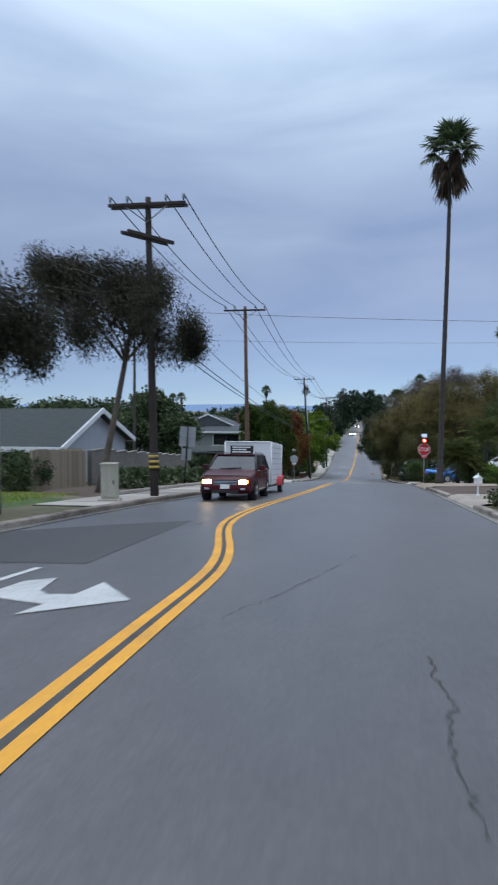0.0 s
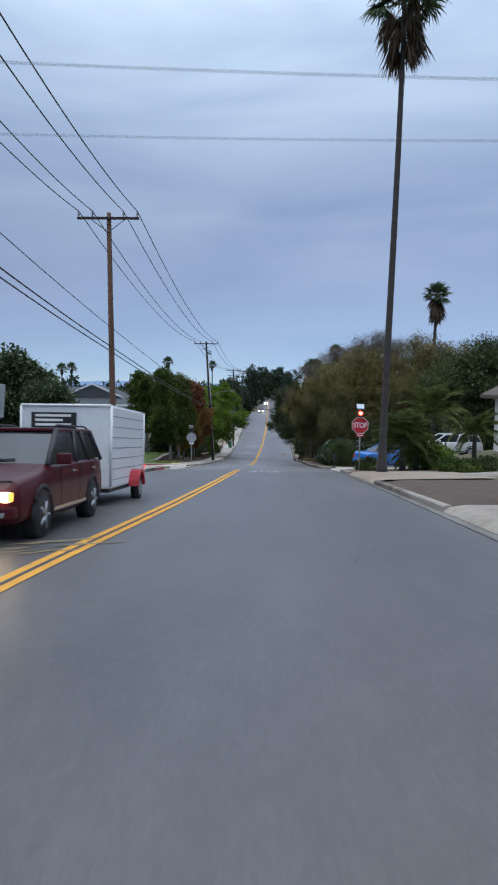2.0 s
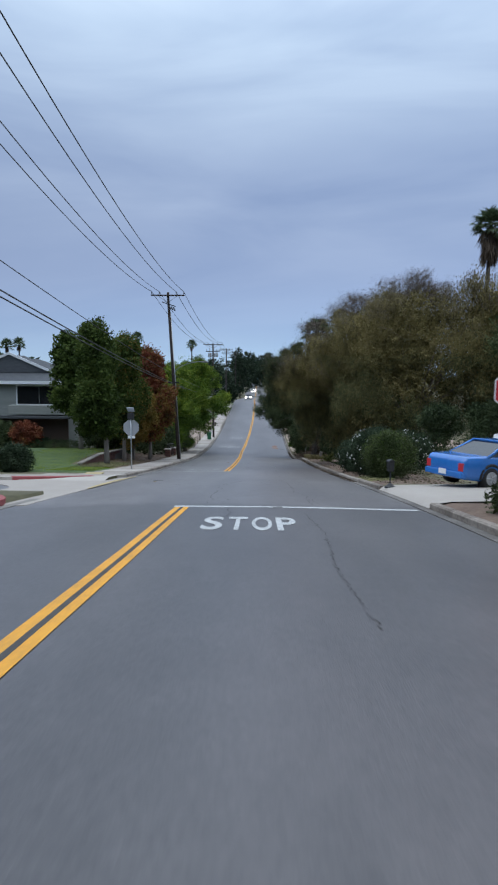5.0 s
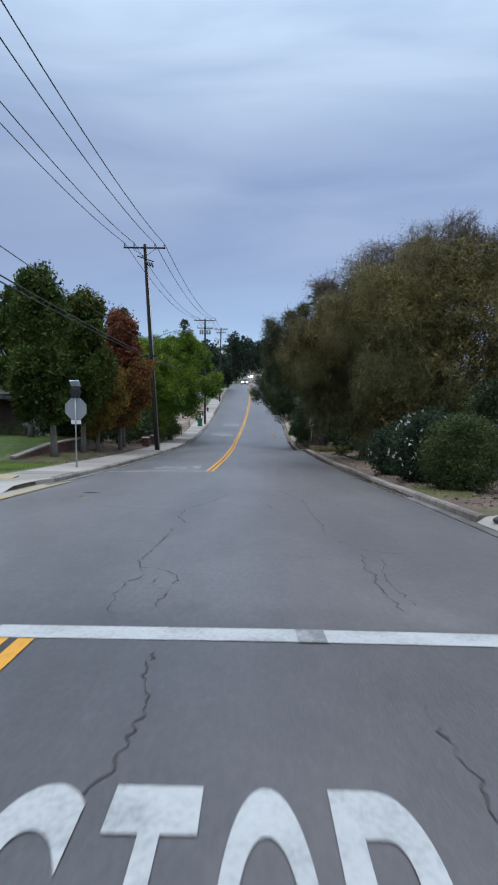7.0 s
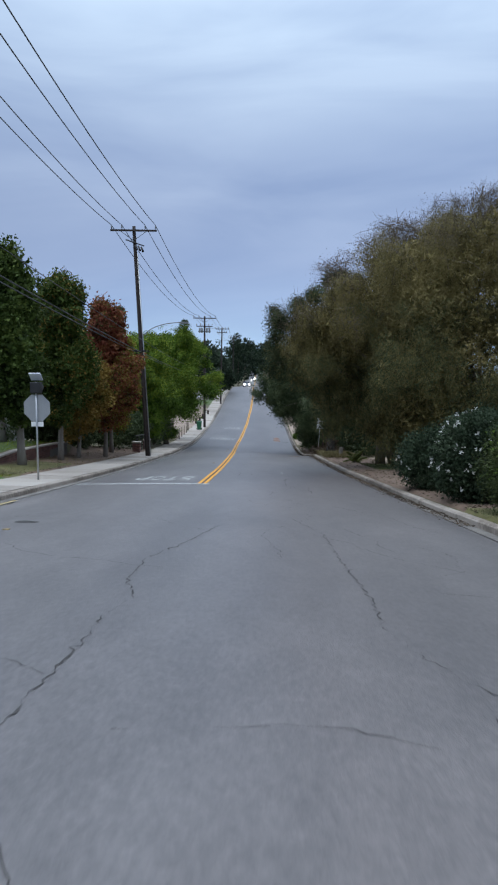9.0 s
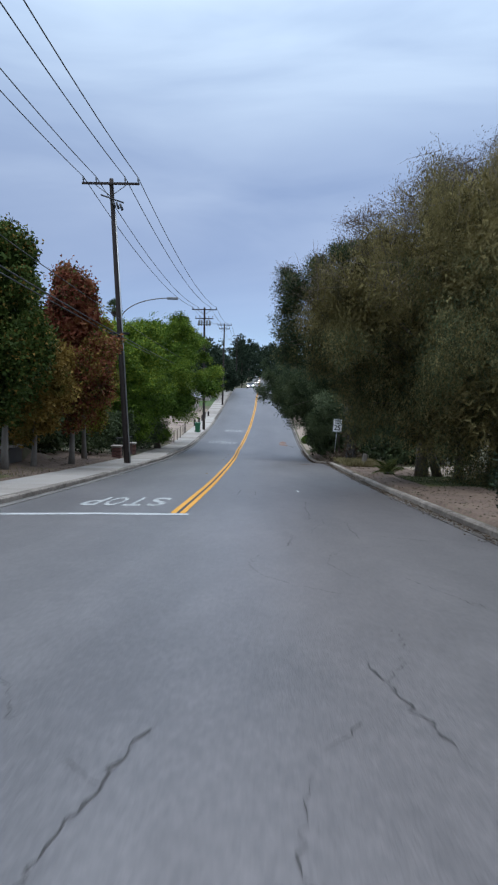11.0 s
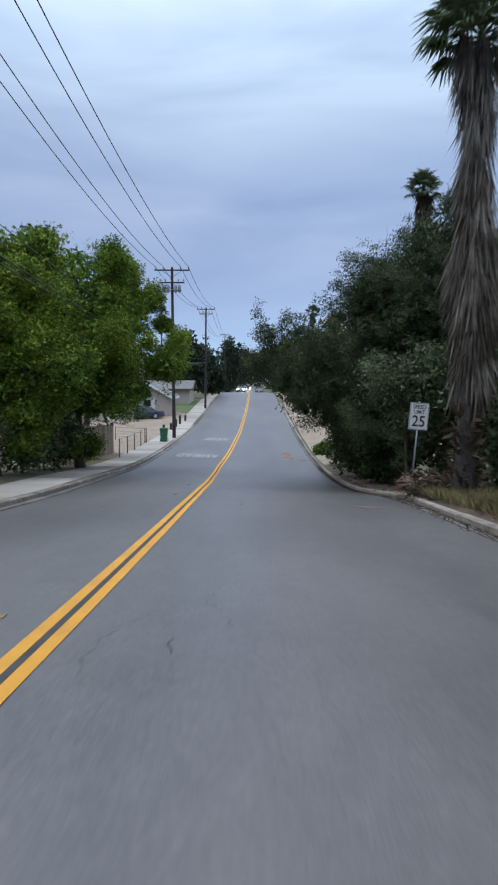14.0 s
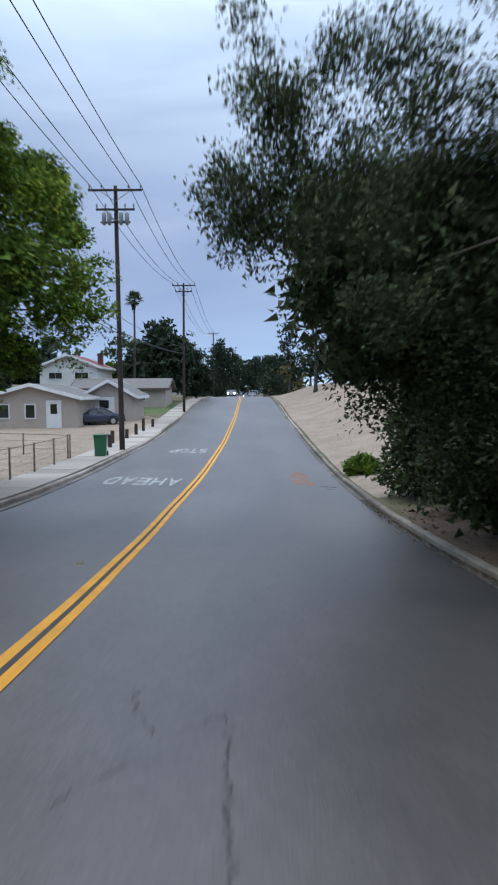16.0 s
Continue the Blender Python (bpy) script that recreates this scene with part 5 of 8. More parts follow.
tree("grey_tree", 4.7, 103.2, "small tree with pale grey-green leaves at the kerb", [(0, 0, 3.6, 1.4, 1.6, 1.2), (0.4, 0.2, 2.4, 1.3, 1.5, 1.5)], "leaf_grey", 26000, 0.085, 0.09, seed=40, clump=0.17, per=50, lumps=22, core=0.2, core_leaf=2.2, limbs=10, gap=-0.3)
for i, (x, y, r) in enumerate(((5.2, 109.2, 1.3), (5.3, 118.2, 1.7), (5.1, 121.6, 1.4), (7.6, 96.4, 1.5), (4.9, 113.5, 1.3), (13.5, 95.5, 2.0), (6.9, 97.6, 1.5), (8.7, 99.6, 1.8), (10.5, 98.0, 2.0), (7.3, 101.0, 2.2), (9.2, 102.5, 2.4), (6.2, 102.6, 1.8))):
    tree("shrub", x, y, "dense dark shrub under the trees", [(0, 0, r * 0.95, r, r * 1.2, r), (0.4, 0, r * 1.7, r * 0.9, r, r * 0.8)], "leaf_dark", 6500, 0.19, 0.06, seed=210 + i, clump=0.22, category="shrub", limbs=6)
for i, (x, y) in enumerate(((9.4, 74.6), (11.6, 74.0), (13.6, 74.6))):
    tree("shrub", x, y, "tall dark shrub under the pepper trees", [(0, 0, 1.3, 1.4, 1.3, 1.4), (0.3, 0, 2.5, 1.1, 1.1, 1.0)], "leaf_dark", 16000, 0.1, 0.06, seed=260 + i, clump=0.2, category="shrub", limbs=6, lumps=12)
tree("round_tree", 17.0, 73.5, "dark rounded evergreen tree behind the gardens", [(-0.4, 0, 6.8, 3.8, 3.6, 2.9), (0.8, 0, 5.2, 4.4, 3.6, 2.8)], "leaf_hedge", 46000, 0.14, 0.3, seed=38, clump=0.36, lumps=16, core=0.2, core_leaf=2.2)


# ---- kerbs, gutters, pavements ----
def kerb_run(side, y0, y1, name, step=3.0):
    """A kerb of cast sections with open joints, beside its gutter."""
    ob = tagged(new(name), "pale concrete kerb with open joints" + (" and leaf litter" if side > 0 else ""), "kerb", kind="structure")
    edge = kerb_right if side > 0 else kerb_left
    y = y0
    while y < y1 - 0.3:
        e = min(y1, y + step) - 0.012
        bm = bmesh.new()
        rows = []
        tilt = random.uniform(-0.008, 0.008)
        for k in range(3):
            v = y + (e - y) * k / 2
            x, z = edge(v), G(v) + cross(edge(v), v) - 0.02
            prof = ((0, -0.1), (0, 0.12), (0.03, 0.15), (0.15, 0.155), (0.15, -0.1))
            rows.append([bm.verts.new((x + side * (a + tilt), v, z + b + tilt)) for a, b in prof])
        for r, s in zip(rows, rows[1:]):
            for k in range(5):
                bm.faces.new((r[k], r[(k + 1) % 5], s[(k + 1) % 5], s[k]))
        bm.faces.new(rows[0])
        bm.faces.new(rows[-1][::-1])
        bmesh.ops.recalc_face_normals(bm, faces=bm.faces)
        part("kerb_stone", bm, M["kerb_concrete"], ob)
        y += step
    return ob


def gutter_run(side, y0, y1, name):
    edge = kerb_right if side > 0 else kerb_left
    bm = bmesh.new()
    a, b = (lambda y: edge(y) - 0.2, lambda y: edge(y) - 0.002) if side > 0 else (lambda y: edge(y) + 0.002, lambda y: edge(y) + 0.22)
    strip(bm, y0, y1, a, b, lambda y: G(y) + cross(edge(y), y) + 0.004, 0.05, 1.5)
    tagged(part(name, bm, M["gutter"]), "stained concrete gutter along the kerb", "gutter", kind="structure")


gutter_run(1, -40, 200, "gutter")
gutter_run(-1, -40, SIDE0 - 1.5, "gutter")
gutter_run(-1, SIDE1 + 2.0, 200, "gutter")
kerb_run(1, -30, 21.0, "kerb")
kerb_run(1, 27.4, 37.5, "kerb")
kerb_run(1, 46.0, 50.6, "kerb")
kerb_run(1, 57.2, 200, "kerb")
kerb_run(-1, -30, 45.0, "kerb")
kerb_run(-1, 47.6, SIDE0 - 4.0, "kerb")
kerb_run(-1, SIDE1 + 3.0, 230, "kerb")


def corner(name, cy, sign, label):
    """A rounded kerb return at the side street, with its pavement."""
    r = 3.6
    x0 = kerb_left(cy) - r
    pts = [(x0 + r * math.cos(a), cy + sign * r * math.sin(a)) for a in np.linspace(0, math.pi / 2, 10)] + [(x0 - 14, cy + sign * r)]
    bm = bmesh.new()
    outer, inner = [], []
    for i, (x, y) in enumerate(pts):
        n = Vector((math.cos(min(i, 9) / 9 * math.pi / 2), sign * math.sin(min(i, 9) / 9 * math.pi / 2)))
        outer.append([bm.verts.new((x, y, G(y) - 0.1)), bm.verts.new((x, y, G(y) + 0.12)), bm.verts.new((x - n.x * 0.15, y - n.y * 0.15, G(y) + 0.135)), bm.verts.new((x - n.x * 0.15, y - n.y * 0.15, G(y) - 0.1))])
    for r0, r1 in zip(outer, outer[1:]):
        for k in range(4):
            bm.faces.new((r0[k], r0[(k + 1) % 4], r1[(k + 1) % 4], r1[k]))
    bm.faces.new(outer[0])
    bm.faces.new(outer[-1][::-1])
    bmesh.ops.recalc_face_normals(bm, faces=bm.faces)
    ob = tagged(part(name, bm, M["concrete"]), label, "kerb", kind="structure")
    bm = bmesh.new()
    a, b = [], []
    for i, (x, y) in enumerate(pts):
        n = Vector((math.cos(min(i, 9) / 9 * math.pi / 2), sign * math.sin(min(i, 9) / 9 * math.pi / 2)))
        a.append(bm.verts.new((x - n.x * 0.15, y - n.y * 0.15, G(y) + 0.13)))
        q = (x - n.x * 1.8, y - n.y * 1.8)
        b.append(bm.verts.new((*q, G(q[1]) + 0.15)))
    for i in range(len(pts) - 1):
        bm.faces.new((a[i], a[i + 1], b[i + 1], b[i]))
    bmesh.ops.recalc_face_normals(bm, faces=bm.faces)
    tagged(part("corner_pavement", bm, M["concrete"]), "concrete pavement rounding the street corner", "pavement", kind="structure")
    return pts


pts0 = corner("corner_kerb", SIDE0 - 4.0, 1, "rounded concrete kerb at the side street")
pts1 = corner("corner_kerb", SIDE1 + 3.0, -1, "rounded concrete kerb at the side street")


def painted_kerb(pts, i0, i1, mat, label, oy=0.006):
    bm = bmesh.new()
    prev = None
    for x, y in pts[i0:i1]:
        a, b, c = [bm.verts.new(q) for q in ((x + 0.006, y + oy, G(y) - 0.02), (x + 0.004, y + oy, G(y) + 0.128), (x - 0.10, y - 17 * oy * 0.5, G(y) + 0.145))]
        if prev:
            bm.faces.new((prev[0], prev[1], b, a))
            bm.faces.new((prev[1], prev[2], c, b))
        prev = (a, b, c)
    bmesh.ops.recalc_face_normals(bm, faces=bm.faces)
    tagged(part("kerb_paint", bm, mat), label, "kerb paint", kind="structure")


painted_kerb([(kerb_left(y), y) for y in (47.7, 48.8, 49.9)] + pts0, 0, 8, M["red_kerb"], "faded red paint on the corner kerb")
painted_kerb(pts1, 4, 10, M["red_kerb"], "faded red paint on the corner kerb", -0.008)


def pavement_run(y0, y1, name, step=1.5):
    """Concrete slabs with sunk joints."""
    bm = bmesh.new()
    strip(bm, y0, y1, lambda y: kerb_left(y) - 1.85, lambda y: kerb_left(y) - 0.152, lambda y: G(y) + cross(kerb_left(y) - 1, y) + 0.118, 0.2, 1.5)
    ob = tagged(part(name, bm, M["gutter"]), "concrete pavement of square slabs with dark joints", "pavement", kind="structure")
    y = y0
    while y < y1 - 0.2:
        e = min(y1, y + step) - 0.014
        bm = bmesh.new()
        lift = random.uniform(0.0, 0.008)
        strip(bm, y, e, lambda v: kerb_left(v) - 1.84, lambda v: kerb_left(v) - 0.165, lambda v: G(v) + cross(kerb_left(v) - 1, v) + 0.135 + lift, 0.06, 1.0)
        part("paving_slab", bm, M["concrete"], ob)
        y += step
    return ob


pavement_run(17.0, SIDE0 - 4.0, "pavement")
pavement_run(SIDE1 + 3.0, 215, "pavement")


def apron(y0, y1, name, mat, label, wide=2.2, slant=0.0):
    """A driveway mouth that dips to the gutter."""
    bm = bmesh.new()
    n = 6
    rows = []
    for i in range(n + 1):
        y = y0 + (y1 - y0) * i / n
        x = kerb_right(y)
        rows.append([bm.verts.new(c) for c in ((x - 0.01, y, G(y) + 0.012), (x + 0.13, y, G(y) + 0.11), (x + 0.45, y, G(y) + 0.16), (x + wide, y + slant, H(x + wide, y + slant) + 0.05), (x + wide * 2.4, y + slant * 3, H(x + wide * 2.4, y + slant * 3) + 0.06))])
    for r, s in zip(rows, rows[1:]):
        for k in range(4):
            bm.faces.new((r[k], r[k + 1], s[k + 1], s[k]))
    return tagged(part(name, bm, mat, smooth_shade=True), label, "driveway", kind="structure")


apron(21.0, 27.4, "driveway", M["tan_concrete"], "tan concrete driveway mouth at the kerb", 2.6)
apron(37.5, 46.0, "driveway", M["tan_dirt"], "sandy driveway mouth at the kerb", 2.0, 0.6)
apron(50.6, 57.2, "driveway", M["concrete"], "pale concrete driveway mouth at the kerb", 2.8, 0.5)

# ---- beds, lawns and verges ----
quad = lambda a, b, c, d: (lambda u, v: tuple((np.array(a) * (1 - u) + np.array(b) * u) * (1 - v) + (np.array(d) * (1 - u) + np.array(c) * u) * v))
patch("flower_bed", quad((3.33, 27.5), (12, 30), (14, 41), (3.45, 37.4)), M["dark_soil"], "bare brown mulch bed behind the kerb", "flower bed", 0.04)
patch("verge", quad((3.4, 46.1), (3.45, 50.5), (9, 50.5), (9, 46.1)), M["dirt"], "brown earth at the foot of the palms", "verge", 0.03)
patch("garden_path", quad((5.0, 43.2), (20, 40.0), (20, 41.6), (5.0, 45.0)), M["concrete"], "curved pale concrete path edging the bed", "path", 0.06)
patch("flower_bed", quad((-7.9, 20.5), (-7.75, 44.5), (-11.3, 44.5), (-11.3, 23)), M["dark_soil"], "dark soil bed between pavement and wall", "flower bed", 0.05)
patch("front_lawn", quad((-8.8, 4.0), (-8.4, 20.0), (-12, 22.5), (-15, 5)), M["lawn"], "rough patchy lawn under the street trees", "lawn", 0.04)
patch("front_lawn", quad((-7.72, 66.6), (-7.72, 71.3), (-10.0, 74.6), (-26, 66.6)), M["lawn"], "short green lawn at the street corner", "lawn", 0.05, (14, 14))
patch("front_lawn", quad((-10.3, 72.5), (-10.3, 87.0), (-24, 87.5), (-24, 72.5)), M["lawn"], "short green lawn held up by a brick wall", "lawn", 0.05, (12, 14))
patch("verge", quad((-7.72, 71.2), (-7.72, 81.0), (-9.95, 81.0), (-9.95, 74.6)), M["lawn_dry"], "thin yellowing grass under the street trees", "verge", 0.06, (6, 8))
patch("flower_bed", quad((-7.71, 71.6), (-7.71, 100), (-12, 100), (-10.02, 75.2)), M["dirt"], "earth and fallen leaves under the street trees", "flower bed", 0.04)
patch("flower_bed", quad((-7.95, 45.6), (-8.6, 51.6), (-24, 52.0), (-24, 45.6)), M["dirt"], "reddish mulch bed at the street corner", "flower bed", 0.05)
for run in ([(-8.0, 45.8), (-8.1, 48.5), (-8.5, 50.6), (-9.6, 51.7), (-12, 51.9), (-16, 52.0)], [(-7.85, 22.0), (-7.8, 30.0), (-7.8, 38.0), (-7.85, 44.4)]):
    bm = bmesh.new()
    tube(bm, [(x, y, H(x, y) + 0.05) for x, y in run], 0.085, 6)
    tagged(part("edging", bm, M["concrete"]), "low pale concrete edging of the bed", "edging", kind="structure")
bm = bmesh.new()
strip(bm, 50.6, 64.6, lambda y: -7.3 - 0.6 * math.sin(math.pi * (y - 50.6) / 14) - 2.2 * smooth(56.5, 61.0, y), lambda y: kerb_left(y) + 0.42, lambda y: G(y) + 0.003, 0.05, 1.0)
tagged(part("cross_gutter", bm, M["concrete"]), "pale concrete gutter across the mouth of the side street", "gutter", kind="structure")
patch("verge", quad((3.75, 57.4), (3.75, 100), (6.5, 100), (6.5, 57.4)), M["dirt"], "reddish earth verge with fallen leaves", "verge", 0.03, (6, 30))
patch("verge", quad((3.8, 100), (3.8, 120), (8.5, 120), (8.5, 100)), M["dirt"], "reddish earth verge with fallen leaves", "verge", 0.03, (6, 20))
patch("grass_patch", quad((4.6, 79), (4.8, 84.2), (6.6, 85.6), (8.5, 81)), M["lawn_dry"], "small patch of yellowing grass on the verge", "grass", 0.05)
patch("grass_patch", quad((3.64, 60.6), (3.64, 63.6), (5.0, 63.8), (4.7, 60.9)), M["lawn_dry"], "small patch of yellowing grass on the verge", "grass", 0.05)
patch("gravel_path", quad((5.8, 91.0), (7.2, 86.4), (17, 89.0), (13.5, 98.0)), M["tan_dirt"], "pale sandy track leading off the verge", "path", 0.06)
patch("dirt_bank", quad((3.85, 121), (3.85, 225), (26, 225), (26, 126)), M["tan_dirt"], "bare tan dirt bank beside the road", "bank", 0.05, (14, 40))
patch("dirt_yard", quad((-7.75, 118), (-7.75, 168), (-34, 168), (-34, 122)), M["tan_dirt"], "bare fenced yard of pale dirt", "yard", 0.04, (12, 16))
patch("front_lawn", quad((-8.0, 170), (-8.0, 186), (-24, 186), (-24, 170)), M["lawn"], "distant strip of lawn", "lawn", 0.05)


# ---- marks, cracks and stains on the road ----
def crack(pts, w, seed):
    rng = random.Random(seed)
    line = []
    for (x0, y0), (x1, y1) in zip(pts, pts[1:]):
        n = max(2, int(math.hypot(x1 - x0, y1 - y0) / 0.06))
        for k in range(n):
            u = k / n
            line.append((x0 + (x1 - x0) * u + rng.gauss(0, 0.017), y0 + (y1 - y0) * u + rng.gauss(0, 0.01)))
    line.append(pts[-1])
    ws = []
    for x, y in line:
        gone = noise.noise(Vector((x * 1.7, y * 1.7, seed * 3.1))) < -0.27
        ws.append(0.8 * w * (0.06 if gone else rng.choice((0.15, 0.3, 0.45, 0.6, 0.9))))
    painted("crack", line, ws, M["crack_line"], "dark jagged crack in the asphalt", 0.004)


crack([(-0.88, 61.18), (-1.27, 59.09), (-1.53, 58.14), (-1.54, 56.9), (-1.34, 56.15), (-1.47, 55.5), (-1.46, 54.71), (-1.51, 53.96), (-1.51, 53.41), (-1.54, 53.17), (-1.51, 52.72), (-1.43, 52.42)], 0.028, 1)
crack([(-1.41, 52.37), (-1.38, 52.12), (-1.46, 51.87), (-1.48, 51.57), (-1.47, 51.2), (-1.4, 50.7)], 0.018, 3)
crack([(-1.47, 52.57), (-1.29, 52.52), (-1.15, 52.37), (-1.05, 52.12), (-1.02, 51.83), (-1.05, 51.63), (-1.07, 51.3)], 0.02, 13)
crack([(-1.22, 52.07), (-1.23, 51.77), (-1.15, 51.58), (-1.07, 51.58), (-1.06, 51.38), (-1.1, 50.8)], 0.018, 14)
crack([(0.35, 62.5), (0.72, 60.5), (0.71, 58.11), (0.76, 56.47), (0.70, 55.32), (0.81, 54.68), (0.93, 54.33), (1.05, 53.98), (1.22, 53.89), (1.38, 53.79), (1.76, 53.94), (2.3, 53.9)], 0.022, 2)
crack([(0.97, 53.64), (0.90, 53.09), (0.89, 52.64), (0.93, 52.44), (0.88, 52.14), (0.87, 51.89), (0.87, 51.59), (0.9, 51.0)], 0.02, 15)
crack([(1.17, 53.59), (1.13, 53.04), (1.03, 52.59), (0.98, 52.14), (1.01, 51.84), (1.05, 51.2)], 0.016, 16)
crack([(-0.94, 53.37), (-0.5, 53.37), (-0.16, 53.48), (0.19, 53.43), (0.59, 53.23)], 0.011, 17)
crack([(-2.19, 54.4), (-1.83, 54.41), (-1.52, 54.11)], 0.009, 18)
crack([(0.52, 37.6), (0.68, 33.0), (0.52, 30.4), (0.59, 29.0), (0.54, 28.0), (0.49, 27.4)], 0.02, 4)
crack([(-0.86, 31.9), (-0.86, 30.05), (-0.94, 28.7)], 0.018, 12)
crack([(1.26, 70.75), (1.17, 69.5), (1.2, 69.1), (1.17, 68.4)], 0.02, 19)
crack([(0.24, 69.3), (0.31, 68.8), (0.16, 68.1), (0.06, 67.5)], 0.02, 20)
crack([(0.76, 74.55), (0.65, 73.25), (0.65, 72.2), (0.6, 70.9)], 0.022, 21)
crack([(-1.01, 104.4), (-0.73, 103.5), (-0.32, 104.0), (-0.26, 101.65)], 0.025, 22)
crack([(-0.88, 77.95), (-0.89, 77.17), (-0.89, 76.80), (-0.90, 76.05)], 0.022, 25)
crack([(-0.47, 77.56), (-0.45, 76.28)], 0.014, 26)
crack([(-1.08, 74.90), (-1.05, 74.58)], 0.02, 27)
crack([(-0.69, 96.94), (-0.62, 95.81), (-0.68, 95.23)], 0.018, 28)
crack([(0.18, 68.66), (0.15, 68.20), (0.06, 67.48)], 0.02, 29)
crack([(-0.97, 84.9), (-0.85, 84.05)], 0.025, 23)
crack([(-1.01, 84.0), (-0.8, 83.97)], 0.025, 24)
crack([(0.47, 4.9), (0.45, 4.5), (0.50, 4.15), (0.5, 3.9), (0.42, 3.4), (0.46, 2.6)], 0.03, 5)
crack([(-0.94, 49.8), (-0.92, 49.3), (-0.85, 48.87), (-0.9, 48.2), (-1.2, 47.4)], 0.025, 6)
crack([(0.62, 40.5), (0.55, 43.0), (0.7, 46.0), (0.6, 49.0)], 0.026, 7)


# a net of hairline cracks, wandering along and across the lanes
hair = random.Random(41)
for i in range(64):
    x, y = hair.uniform(-5.0, 2.8), hair.choice((hair.uniform(2, 46), hair.uniform(50, 70), hair.uniform(50, 70), hair.uniform(60, 112)))
    a = hair.choice((math.pi / 2, math.pi / 2, 0.2, 2.6)) + hair.uniform(-0.4, 0.4)
    run = [(x, y)]
    for k in range(hair.randint(3, 8)):
        a += hair.gauss(0, 0.35)
        x, y = min(2.9, max(-5.6, x + 0.45 * math.cos(a))), y + 0.45 * math.sin(a)
        run.append((x, y))
    if any(50 < q[1] < 55.5 and q[0] > -2.6 for q in run):
        continue
    if abs(run[0][0] - centre(run[0][1])) > 0.6 and abs(run[-1][0] - centre(run[-1][1])) > 0.6:
        crack(run, hair.uniform(0.008, 0.015), 400 + i)


def stain(name, x, y, rx, ry, mat, label, seed=1, lift=0.003):
    rng = random.Random(seed)
    bm = bmesh.new()
    ring = []
    n = 26
    c = bm.verts.new((x, y, road_z(x, y) + lift))
    ph = [rng.uniform(0, 6.3) for _ in range(4)]
    for k in range(n):
        a = 2 * math.pi * k / n
        r = 1 + 0.18 * math.sin(2 * a + ph[0]) + 0.14 * math.sin(3 * a + ph[1]) + 0.08 * math.sin(7 * a + ph[2])
        px, py = x + rx * r * math.cos(a), y + ry * r * math.sin(a)
        ring.append(bm.verts.new((px, py, road_z(px, py) + lift)))
    for k in range(n):
        bm.faces.new((c, ring[k], ring[(k + 1) % n]))
    return tagged(part(name, bm, mat), label, "road stain", kind="structure")


stain("mud_stain", 1.95, 127.6, 0.36, 2.6, M["mud"], "reddish mud smeared on the road", 3)
stain("mud_stain", 2.2, 95.6, 0.4, 0.16, M["mud"], "faint reddish smear on the road", 5)
stain("mud_stain", 2.75, 125.0, 0.3, 0.6, M["crack"], "dark wet mark on the road", 4)
bm = bmesh.new()
f = bm.faces.new([bm.verts.new((x, y, road_z(x, y))) for x, y in ((-6.35, 8.0), (-3.3, 8.2), (-3.42, 11.0), (-3.5, 14.6), (-4.9, 13.4), (-6.35, 12.0))])
bmesh.ops.triangulate(bm, faces=[f])
bmesh.ops.subdivide_edges(bm, edges=list(bm.edges), cuts=7, use_grid_fill=True)
for v in bm.verts:
    v.co.z = road_z(v.co.x, v.co.y) + 0.004
for f in bm.faces:
    if f.normal.z < 0:
        f.normal_flip()
tagged(part("asphalt_patch", bm, M["asphalt_patch"]), "darker repaired patch of asphalt in the oncoming lane", "road patch", kind="structure")
crack([(-1.3, 5.2), (-1.05, 5.9), (-0.8, 6.7), (-0.45, 8.0), (-0.05, 9.8)], 0.022, 11)
rag = random.Random(5)
for k in range(9):
    y0 = 21.0 + rag.uniform(0, 1.1)
    x0 = -4.7 + 0.2 * k + rag.uniform(-0.15, 0.15)
    run = [(x0 + 0.16 * j, y0 + 0.09 * j + rag.gauss(0, 0.03)) for j in range(6)]
    painted("yellow_remnant", run, [0.02] + [rag.uniform(0.05, 0.16) for _ in range(4)] + [0.02], M["yellow_worn"], "worn remains of yellow paint", 0.004 + 0.0006 * k)
painted("yellow_remnant", [(-5.42, 56.4), (-5.5, 58.5), (-5.55, 60.4), (-5.55, 62.6), (-5.48, 65.3)], [0.1, 0.2, 0.22, 0.2, 0.1], M["yellow_faded"], "worn yellow line along the gutter", 0.03)
bm = bmesh.new()
box(bm, -0.03, 0.03, -0.05, 0.05, 0.0, 0.025, 0.008, pose(0.73, 77.68, road_z(0.73, 77.68) + 0.002, 8, 0, 25))
tagged(part("paper_scrap", bm, M["white_paint"]), "crumpled scrap of white paper on the road", "litter")
bm = bmesh.new()
ramp_rows = [[bm.verts.new((x, y, G(y) + z)) for x in (-9.2, -8.0, -7.0, -5.98)] for y, z in ((61.3, 0.006), (62.05, 0.112), (63.5, 0.118), (65.0, 0.12))]
for r0, r1 in zip(ramp_rows, ramp_rows[1:]):
    for k in range(3):
        bm.faces.new((r0[k], r0[k + 1], r1[k + 1], r1[k]))
tagged(part("kerb_ramp", bm, M["concrete"]), "pale concrete kerb ramp at the street corner", "pavement", kind="structure")
stain("valve_cover", -4.02, 61.45, 0.19, 0.15, M["crack"], "small dark iron valve cover in the road", 9, 0.006)
bm = bmesh.new()
box(bm, -7.45, -6.75, 63.75, 64.75, G(64.2) + 0.1, G(64.2) + 0.15, 0.008)
tagged(part("ramp_pad", bm, M["yellow_faded"]), "worn yellow pad on the kerb ramp", "kerb paint", kind="structure")
